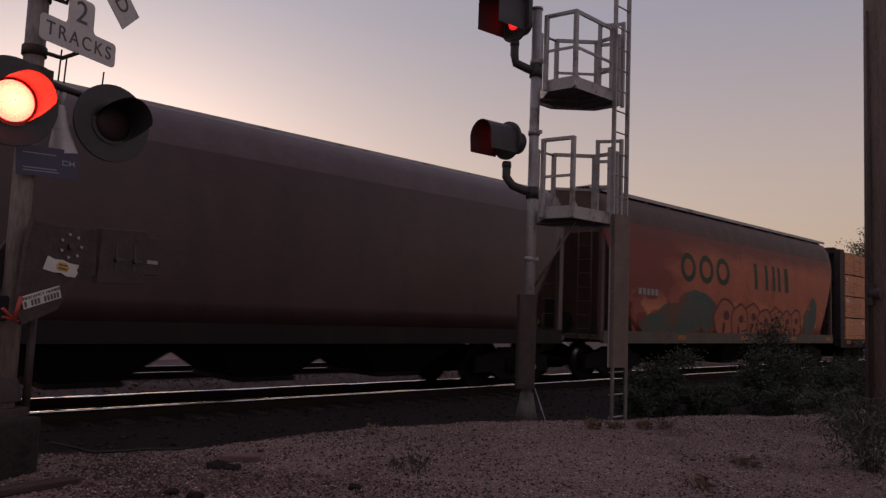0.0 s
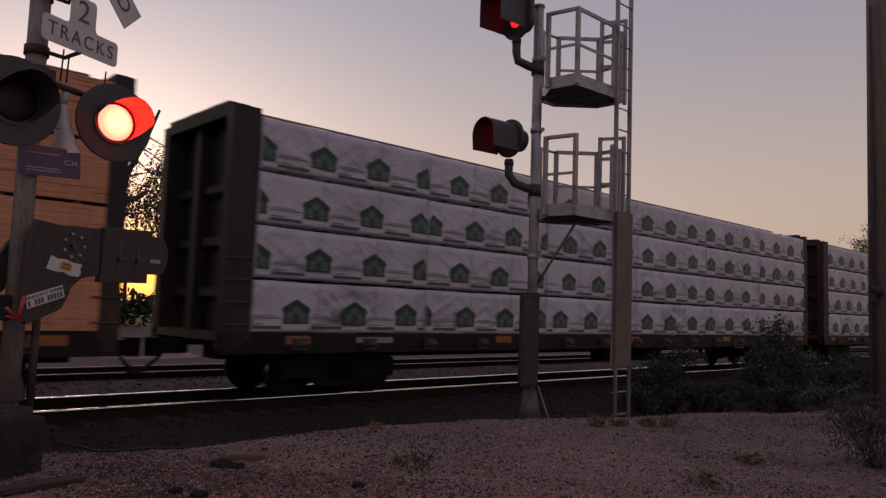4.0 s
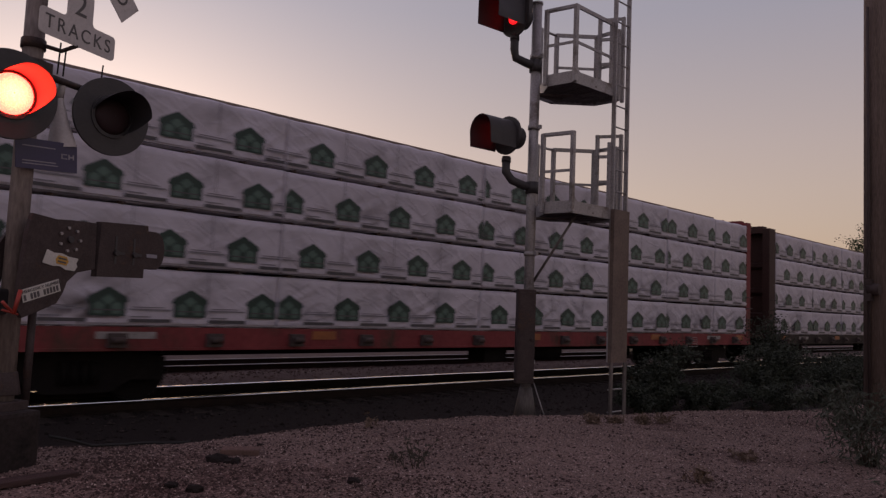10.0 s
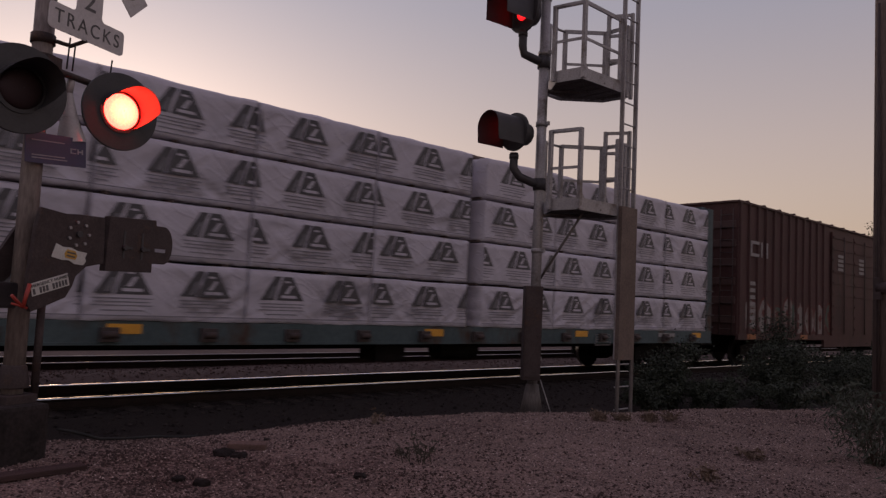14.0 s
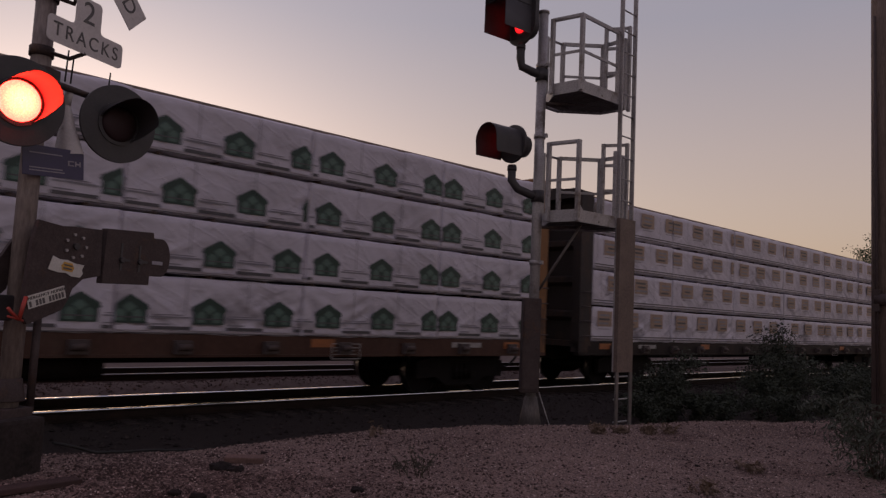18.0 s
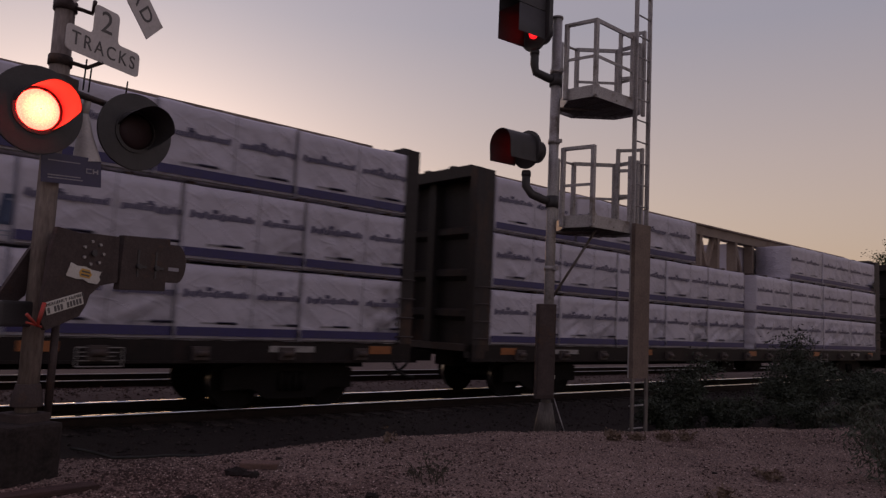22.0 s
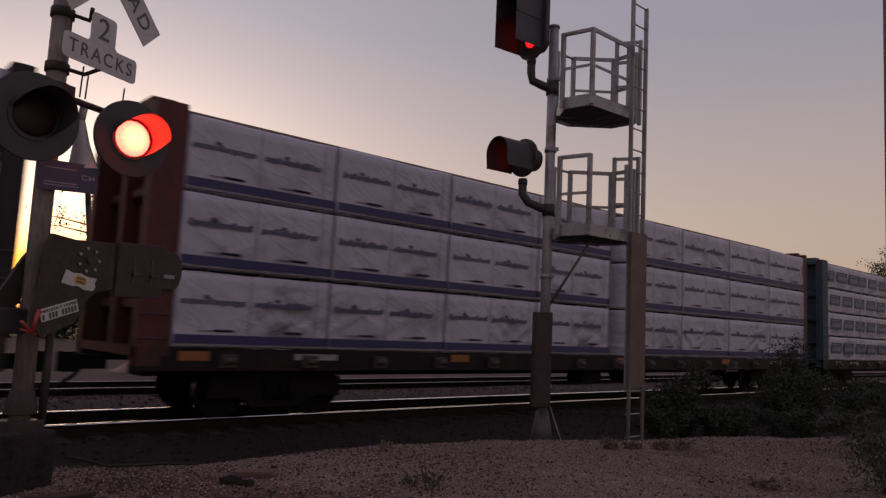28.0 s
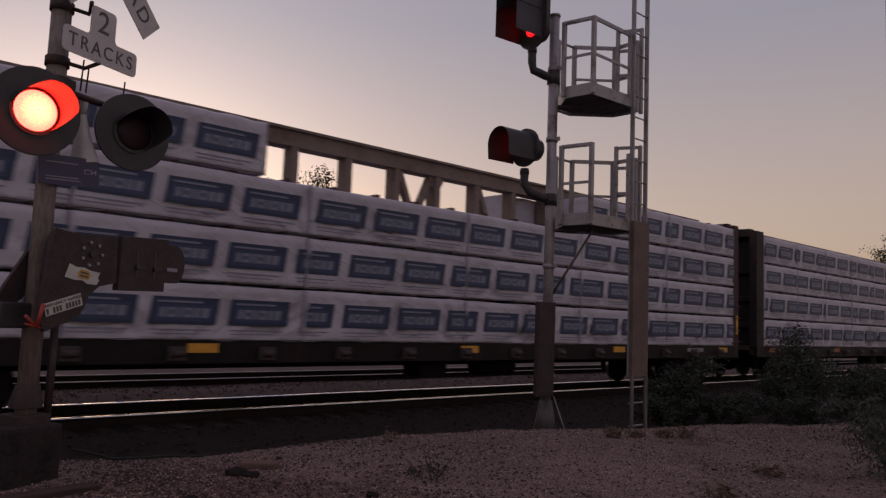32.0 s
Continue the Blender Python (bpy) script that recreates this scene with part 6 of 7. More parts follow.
def centerbeam(name, left, steel, style, pack, tiers, gaps=(), tape=ORANGE_TAPE, label="", seed=0, side_tape=(), odd=(), slot=None, swap=(), high=3.55, ends=None, sill=None, far_gap=True, seams=None, marks=(), mid=0.05, braces=(-3, 3), panel=17.0, tail=0.6):
    """A centre-beam flat car, its load from x = left; packs of one length in tiers on both sides of the beam."""
    rng = random.Random(seed)
    ends, sill = ends or {CAR_SLATE: CAR_BLACK, CAR_BROWN: CAR_UMBER}.get(steel, steel), sill or CAR_SILL
    car = thing(name, pose(left + HALF, TRACK, 0), label, "freight car", "cars of the freight train")
    bm = bmesh.new()
    box(bm, -HALF - 0.5, HALF + 0.5 * tail, -1.34, 1.34, 0.98, 1.115)
    part("deck", bm, steel, car)
    for s in (-1, 1):
        bm = bmesh.new()
        box(bm, -HALF - 0.5, HALF + 0.5 * tail, min(s * 1.38, s * 1.30), max(s * 1.38, s * 1.30), 0.80, 1.12)
        box(bm, -HALF - 0.5, HALF + 0.5 * tail, min(s * 1.40, s * 1.24), max(s * 1.40, s * 1.24), 0.78, 0.82)
        part("side_sill", bm, sill, car)
    bm = bmesh.new()
    box(bm, -HALF, HALF, -0.3, 0.3, 0.62, 0.98)
    for i in range(12):
        x = -HALF + 1 + i * 1.85
        box(bm, x - 0.05, x + 0.05, -1.3, 1.3, 0.80, 0.98)
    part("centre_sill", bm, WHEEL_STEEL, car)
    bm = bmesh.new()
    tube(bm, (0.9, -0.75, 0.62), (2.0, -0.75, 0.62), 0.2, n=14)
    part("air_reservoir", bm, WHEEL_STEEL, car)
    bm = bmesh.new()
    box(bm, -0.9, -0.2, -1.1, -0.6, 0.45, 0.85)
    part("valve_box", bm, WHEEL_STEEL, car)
    wi = shared("winch", lambda: mesh_of(lambda b: (box(b, -0.13, 0.13, -0.06, 0.03, -0.10, 0.10), tube(b, (-0.10, -0.075, 0.0), (0.10, -0.075, 0.0), 0.05, n=8)), CAR_SLATE))
    for i in range(15):
        put("winch", wi, car, pose(-HALF + 0.9 + i * 1.46, -1.40, 0.93))
    tp = shared("tape" + tape.name, lambda: mesh_of(lambda b: box(b, -0.24, 0.24, -0.004, 0.004, -0.07, 0.07), tape))
    for i, x in enumerate((-10.5, -5.4, 0.2, 5.3, 10.5)):
        put("reflector", tp, car, pose(x + rng.uniform(-0.3, 0.3), -1.388, 1.01 + (0.0 if i % 2 else -0.01)))
    st = shared("stencil", lambda: mesh_of(lambda b: box(b, -0.42, 0.42, -0.003, 0.003, -0.05, 0.05), STENCIL))
    for x in (-8.6, 8.9):
        put("number_bar", st, car, pose(x, -1.386, 1.0))
    # an outlined panel of small print on the sill
    pn = shared("panel", lambda: mesh_of(panel_shape, STENCIL))
    put("stencil_panel", pn, car, pose(panel - HALF, -1.404, 0.87), "white outlined stencil panel")
    bm = bmesh.new()
    box(bm, -HALF, HALF, -0.17, 0.17, 4.66, 4.96)
    box(bm, -HALF, HALF, -0.24, 0.24, 4.95, 5.0)
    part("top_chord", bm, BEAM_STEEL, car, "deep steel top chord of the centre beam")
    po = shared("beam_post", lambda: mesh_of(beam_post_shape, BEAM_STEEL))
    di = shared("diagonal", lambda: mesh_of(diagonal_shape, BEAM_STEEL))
    # a V in the middle bay, then posts to both ends with a leaning brace in some bays
    spots = [mid + s * (0.56 + 1.21 * i) for i in range(9) for s in (-1, 1)]
    for x in spots:
        put("beam_post", po, car, pose(x, 0, 0))
    put("diagonal", di, car, pose(mid + 0.45, 0, 0))
    put("diagonal", di, car, pose(mid - 0.45, 0, 0, 0, 0, 180))
    for bay in (-7, -5, *braces, 5, 7):
        x = mid + (0.56 + 1.21 * (abs(bay) - 2)) * (1 if bay > 0 else -1)
        put("diagonal", di, car, pose(x, 0, 0, 0, 0, 180 if bay > 0 else 0) @ pose(-0.1, 0, 0))
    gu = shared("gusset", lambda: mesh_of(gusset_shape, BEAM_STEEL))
    for s in (-1, 1):
        put("gusset", gu, car, pose(mid + s * 0.56, 0, 0))
    gr = shared("grab", lambda: mesh_of(grab_shape, CAR_SLATE))
    for s in (-1, 1):
        # the leading end stands further from the load than the trailing one
        deep = 1.0 if s < 0 else tail
        bk = shared(f"bulk{deep}{ends.name}", lambda: mesh_of(lambda q: bulkhead_shape(q, deep), ends))
        rb = shared(f"rib{deep}{ends.name}", lambda: mesh_of(lambda q: rib_shape(q, deep), ends))
        b = put("bulkhead", bk, car, pose(s * (HALF + 0.5 * deep), 0, 0, 0, 0, 0 if s < 0 else 180), "ribbed steel end bulkhead")
        for k, (nm, (xa, xb, *dims)) in enumerate(BULKHEAD_PIECES):
            put(nm, shared(f"bulk{k}{deep}{ends.name}", lambda: mesh_of(lambda q: box(q, xa * deep, xb * deep, *dims), ends)), b)
        for z in (1.75, 2.6, 3.5):
            put("rib", rb, b, pose(0, 0, z))
        for z in (1.25, 1.6, 1.95, 2.3):
            put("grab_iron", gr, b, pose(0, 0, z) if s < 0 else pose(0, 0, z, 0, 0, 180) @ pose(-0.42, 0, 0))
        if s in side_tape:
            bm = bmesh.new()
            box(bm, -0.05, 0.05, -0.004, 0.004, -0.28, 0.28)
            part("reflector", bm, YELLOW_TAPE, car, m=pose(s * (HALF + (0.32 if s < 0 else 0.20)), -1.387, 1.75))
        truck(car, s * 9.1)
        coupler(car, s * (HALF + 0.55), s)
    # the load
    hh, base = high / tiers, 1.13
    cells = []
    for x0, x1 in ((0.0, 2 * HALF),) if not slot else ((0.0, slot[0]), (slot[1], 2 * HALF)):
        n = max(1, round((x1 - x0) / pack))
        cells += [(x0 - HALF + (x1 - x0) * i / n, (x1 - x0) / n) for i in range(n)]
    if seams:
        cells = [(a - HALF, b - a) for a, b in zip((0.0, *seams), (*seams, 2 * HALF))]
    wrap = {"boards": BOARDS, "stripe": WRAP_COOL}.get(style, WRAP)

    def split(edges):
        """Pack positions between the open stretches of a tier."""
        out, x0 = [], 0.0
        for lo, hi in (*edges, (2 * HALF, 2 * HALF)):
            n = max(1, round((lo - x0) / pack))
            out += [(x0 - HALF + (lo - x0) * i / n, (lo - x0) / n) for i in range(n)]
            x0 = hi
        return out

    for k in range(tiers):
        top = k == tiers - 1
        behind = split([(lo - 0.5, hi - 1.3) for lo, hi in gaps]) if top and far_gap and gaps else cells
        for i, (x, ln) in enumerate(behind):
            put("lumber_pack", shared(f"pack{ln:.2f}{hh:.2f}{wrap.name}{i % 3}{top}", lambda: pack_mesh(ln - 0.02, hh - 0.05, 1.2, wrap, i, top)), car, pose(x + ln - 0.01, 1.40, base + k * hh, 0, 0, 180))
        for i, (x, ln) in enumerate(split(gaps) if top and gaps else cells):
            size = f"{ln:.2f}{hh:.2f}"
            grey = (i, k) in odd
            me = shared(f"pack{size}{wrap.name}{i % 3}{k % 2}{grey}{top}{k == 0}near", lambda: pack_mesh(ln - (0.006 if style == "boards" else 0.02), hh - 0.05, 1.2, WRAP_DULL if grey else wrap, i + 0.37 * k, top, True, k == 0))
            p = put("lumber_pack", me, car, pose(x + 0.01, -1.40 + rng.uniform(-0.012, 0.02), base + k * hh))
            look_of = "boxed" if swap and swap[k][0] < x + HALF + ln / 2 < swap[k][1] else style
            if style != "boards" and not grey:
                v = rng.randrange(3)
                # where the pattern starts on this pack
                lag = marks[k][min(range(len(cells)), key=lambda q: abs(cells[q][0] - x))] + (cells[min(range(len(cells)), key=lambda q: abs(cells[q][0] - x))][0] - x) if marks else 0.3 * rng.randrange(4)
                lag = round(lag % 1.2, 1)
                put("print", shared(f"print{look_of}{size}{lag}{v}", lambda: print_mesh(look_of, ln - 0.02, hh - 0.05, lag, 11 + v)), p)
            elif style == "boards":
                tg = shared("tag", lambda: mesh_of(lambda b: (box(b, -0.09, 0.09, -0.004, 0.0, -0.06, 0.05), box(b, -0.05, 0.14, -0.006, -0.004, -0.07, -0.02)), TAG_WHITE))
                if rng.random() < 0.3:
                    put("paper_tag", tg, p, pose(0.12 + rng.uniform(0, 0.15), -0.001, hh - 0.2))
                sp = shared("strap", lambda: mesh_of(lambda b: box(b, -0.006, 0.006, -0.003, 0.0, 0.0, 0.82), PLANK))
                for q in (0.5,):
                    put("strap", sp, p, pose(ln * q, 0, 0))
        # dunnage strips between the tiers
        bm = bmesh.new()
        for j in range(24):
            xx = -HALF + 0.45 + j * 0.93
            box(bm, xx - 0.04, xx + 0.04, -1.37, -0.2, base + k * hh - 0.05, base + k * hh)
        tagged(part("dunnage", bm, PLANK, car), kind="stuff")
    return car


def hull(z, rise=0.16):
    """Where the near side of the taller hopper car lies at a height."""
    z = z if z < 2.7 else 2.7 + (z - 2.7) / (1 + rise / 2)
    return -float(np.interp(z, (1.25, 1.6, 2.1, 2.7, 3.2, 3.65), (1.50, 1.53, 1.55, 1.55, 1.53, 1.48)))


def blob(bm, cx, cz, rx, rz, lift, mi, seed, side=hull, lo=1.27, hi=2.62, n=30):
    """A flat spray-painted patch with an uneven outline on a car's near side."""
    mid = bm.verts.new((cx, side(cz) - lift, cz))
    vs = []
    for i in range(n):
        a = 2 * math.pi * i / n
        k = 1 + 0.22 * noise.noise(Vector((math.cos(a) * 1.6, math.sin(a) * 1.6, seed * 2.3)))
        z = min(hi, max(lo, cz + rz * k * math.sin(a)))
        vs.append(bm.verts.new((cx + rx * k * math.cos(a), side(z) - lift, z)))
    for i in range(n):
        bm.faces.new((mid, vs[i], vs[(i + 1) % n])).material_index = mi


def hopper(name, centre, steel, roof, label, letters=False, sill=None, drop=0.0):
    """A covered hopper with rounded sides, sloping ends, roof walk, three outlet bays."""
    car = thing(name, pose(centre, TRACK, 0), label, "freight car", "cars of the freight train")
    bm = bmesh.new()
    prof = ((1.50, 1.25), (1.53, 1.6), (1.55, 2.1), (1.55, 2.7), (1.53, 3.2), (1.48, 3.65), (1.43, 4.0), (1.35, 4.35), (1.17, 4.62), (0.9, 4.72), (0.0, 4.80))
    prof = tuple((w, z - drop * max(0.0, z - 2.7) / 2.0) for w, z in prof)
    stations = (-7.75, -7.4, -7.05, -6.7, -6.35, -3, 0, 3, 6.35, 6.7, 7.05, 7.4, 7.75)
    rings = []
    for x in stations:
        zb = float(np.interp(abs(x), (6.35, 7.75), (1.25, 3.75)))
        half = [(w, max(z, zb)) for w, z in prof]
        half = [(float(np.interp(z, [q[1] for q in prof], [q[0] for q in prof])) if z > 1.26 else w, z) for w, z in half]
        ring = [(-w, z) for w, z in half] + [(w, z) for w, z in half[-2::-1]]
        rings.append([bm.verts.new((x, a, b)) for a, b in ring])
    for r0, r1 in zip(rings, rings[1:]):
        for i in range(len(r0) - 1):
            try:
                f = bm.faces.new((r0[i], r1[i], r1[i + 1], r0[i + 1]))
                f.smooth = True
            except ValueError:
                pass
    k = len(rings[0])
    for r0, r1 in zip(rings, rings[1:]):
        f = bm.faces.new((r0[0], r0[k - 1], r1[k - 1], r1[0]))
        f.material_index = 1
    for r in (rings[0], rings[-1]):
        bm.faces.new(r).material_index = 1
    bmesh.ops.remove_doubles(bm, verts=bm.verts, dist=0.001)
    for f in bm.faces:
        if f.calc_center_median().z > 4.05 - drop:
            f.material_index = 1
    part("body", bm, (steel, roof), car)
    for s in (-1, 1):
        bm = bmesh.new()
        box(bm, -7.7, 7.7, min(s * 1.52, s * 1.42), max(s * 1.52, s * 1.42), 0.97, 1.28)
        part("side_sill", bm, sill or steel, car)
    bm = bmesh.new()
    box(bm, -7.9, 7.9, -0.3, 0.3, 0.94, 1.1)
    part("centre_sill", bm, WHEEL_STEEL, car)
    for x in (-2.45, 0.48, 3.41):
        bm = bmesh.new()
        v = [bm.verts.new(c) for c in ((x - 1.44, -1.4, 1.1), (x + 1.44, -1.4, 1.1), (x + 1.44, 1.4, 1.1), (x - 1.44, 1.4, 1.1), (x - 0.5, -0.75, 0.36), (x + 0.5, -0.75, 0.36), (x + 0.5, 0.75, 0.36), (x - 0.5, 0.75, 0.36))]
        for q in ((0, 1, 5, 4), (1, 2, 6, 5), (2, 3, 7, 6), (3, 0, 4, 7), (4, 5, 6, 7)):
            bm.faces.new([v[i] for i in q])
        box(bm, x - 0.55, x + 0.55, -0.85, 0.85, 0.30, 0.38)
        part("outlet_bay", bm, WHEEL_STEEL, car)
    for s in (-1, 1):
        e = new("end_frame")
        e.parent = car
        for y in (-1.42, 1.42):
            bm = bmesh.new()
            box(bm, min(s * 7.62, s * 7.75), max(s * 7.62, s * 7.75), y - 0.05, y + 0.05, 1.1, 3.8)
            part("end_post", bm, roof, e)
        bm = bmesh.new()
        box(bm, min(s * 6.2, s * 7.8), max(s * 6.2, s * 7.8), -1.5, 1.5, 1.05, 1.15)
        part("end_platform", bm, roof, e)
        for y in (-1.0, 0.95):
            bm = bmesh.new()
            for i in range(9):
                tube(bm, (s * 7.82, y - 0.2, 1.3 + i * 0.35), (s * 7.82, y + 0.2, 1.3 + i * 0.35), 0.011, n=6)
            for w in (-0.2, 0.2):
                tube(bm, (s * 7.82, y + w, 1.0), (s * 7.82, y + w, 4.4), 0.014, n=6)
            part("end_ladder", bm, roof, e)
        for y0 in (-1.3, 1.22):
            bm = bmesh.new()
            prism(bm, ((s * 7.0, 1.15), (s * 7.08, 1.15), (s * 6.9, 2.2), (s * 6.82, 2.2)), 1, y0, y0 + 0.08)
            part("end_brace", bm, roof, e)
        bm = bmesh.new()
        box(bm, min(s * 6.40, s * 6.48), max(s * 6.40, s * 6.48), -1.3, 1.3, 1.15, 1.45)
        part("end_web", bm, CAR_BLACK, e)
        bm = bmesh.new()
        tube(bm, (s * 7.45, -0.2, 1.45), (s * 7.45, 0.45, 1.45), 0.28, n=14)
        box(bm, min(s * 7.45, s * 7.75), max(s * 7.45, s * 7.75), -0.12, 0.3, 1.15, 2.05)
        part("brake_cylinder", bm, WHEEL_STEEL, e)
        truck(car, s * 6.55)
        coupler(car, s * 7.85, s)
    for y in ((-0.92, 0.92) if drop <= 0 else (-0.62, 0.62)):
        bm = bmesh.new()
        box(bm, -7.9, 7.9, y - 0.22, y + 0.22, 4.74 - drop, 4.77 - drop)
        # a pale angle iron along its outer edge
        edge = y + math.copysign(0.228, y)
        box(bm, -7.9, 7.9, edge - 0.008, edge + 0.008, 4.69 - drop, 4.78 - drop)
        for i in range(14):
            box(bm, -7.5 + i * 1.15, -7.46 + i * 1.15, y - 0.2, y + 0.2, 4.55 - drop, 4.74 - drop)
        part("roof_walk", bm, GALV, car, "grating roof walk along the edge")
    bm = bmesh.new()
    for i in range(10):
        tube(bm, (-6.6 + i * 1.46, 0, 4.7 - drop), (-6.6 + i * 1.46, 0, 4.86 - drop), 0.36, 0.33, n=18)
    box(bm, -7.2, 7.2, -0.05, 0.05, 4.86 - drop, 4.9 - drop)
    part("roof_hatch", bm, roof, car)
    tp = shared("tape" + ORANGE_TAPE.name, lambda: None) or mesh_of(lambda b: box(b, -0.24, 0.24, -0.004, 0.004, -0.07, 0.07), ORANGE_TAPE)
    SHARED["tape" + ORANGE_TAPE.name] = tp
    for x in (-7.2, -3.9, 0.0, 3.9, 7.2) if letters else ():
        put("reflector", tp, car, pose(x, -1.526, 1.13))
    if letters:
        # company name in big capitals, drawn as plain dark rings and bars
        for x0, x1, ring in ((-4.0, -3.15, 1), (-2.95, -2.08, 1), (-1.9, -1.03, 1), (0.72, 0.95, 0), (1.54, 1.77, 0), (2.12, 2.33, 0), (2.55, 2.76, 0), (3.10, 3.42, 0)):
            bm = bmesh.new()
            z0, z1, w = 2.72, 3.56, 0.17
            if ring:
                n, cx, cz, rx, rz = 28, (x0 + x1) / 2, (z0 + z1) / 2, (x1 - x0) / 2, (z1 - z0) / 2
                for i in range(n):
                    q = []
                    for k, u in ((i, 1), (i + 1, 1), (i + 1, 0), (i, 0)):
                        a = 2 * math.pi * k / n
                        q.append((cx + (rx - w * (1 - u)) * math.cos(a), cz + (rz - w * (1 - u)) * math.sin(a)))
                    sheet(bm, [(x, hull(z) - 0.006, z) for x, z in q])
            else:
                for a, b, c, d in ((x0, x1, z0, z1),):
                    zs = np.linspace(c, d, 5)
                    for u, v in zip(zs, zs[1:]):
                        sheet(bm, ((a, hull(u) - 0.006, u), (b, hull(u) - 0.006, u), (b, hull(v) - 0.006, v), (a, hull(v) - 0.006, v)))
            part("name_block", bm, HOPPER_LETTER, car, "dark green painted block")

        # spray-painted patches: a teal ground, then a row of swollen shapes with dark outlines
        for cx, cz, rx, rz, sd in ((-5.2, 1.48, 0.85, 0.3, 1), (-4.3, 1.62, 1.0, 0.46, 2), (-3.2, 1.95, 0.9, 0.62, 3), (-2.4, 1.8, 0.5, 0.55, 4), (5.2, 1.6, 0.55, 0.6, 5), (5.6, 2.1, 0.35, 0.55, 6)):
            bm = bmesh.new()
            blob(bm, cx, cz, rx, rz, 0.007 + sd * 0.0012, 0, sd)
            part("graffiti_patch", bm, SPRAY_TEAL, car, "teal spray-painted patch")
        for i, (cx, cz, rx, rz) in enumerate(((-1.35, 1.72, 0.72, 0.62), (-0.35, 1.62, 0.62, 0.56), (0.55, 1.72, 0.66, 0.58), (1.5, 1.6, 0.58, 0.52), (2.35, 1.68, 0.6, 0.55), (3.2, 1.6, 0.56, 0.5), (4.0, 1.64, 0.58, 0.5))):
            bm = bmesh.new()
            up = 0.016 + 0.004 * (i % 2)
            blob(bm, cx, cz, rx, rz, up, 1, 20 + i)
            blob(bm, cx, cz, rx - 0.07, rz - 0.07, up + 0.001, 0, 20 + i)
            blob(bm, cx + 0.08, cz + 0.1, rx * 0.28, rz * 0.22, up + 0.002, 1, 40 + i)
            blob(bm, cx - 0.05, cz - 0.28, rx * 0.12, rz * 0.3, up + 0.002, 1, 50 + i)
            part("graffiti_shape", bm, (SPRAY_BRICK, SPRAY_EDGE), car, "brick-red swollen graffiti shape")
        bm = bmesh.new()
        for i in range(5):
            box(bm, -6.2 + i * 0.2, -6.06 + i * 0.2, -1.566, -1.558, 2.25, 2.42)
        part("number_bar", bm, STENCIL, car)
    return car


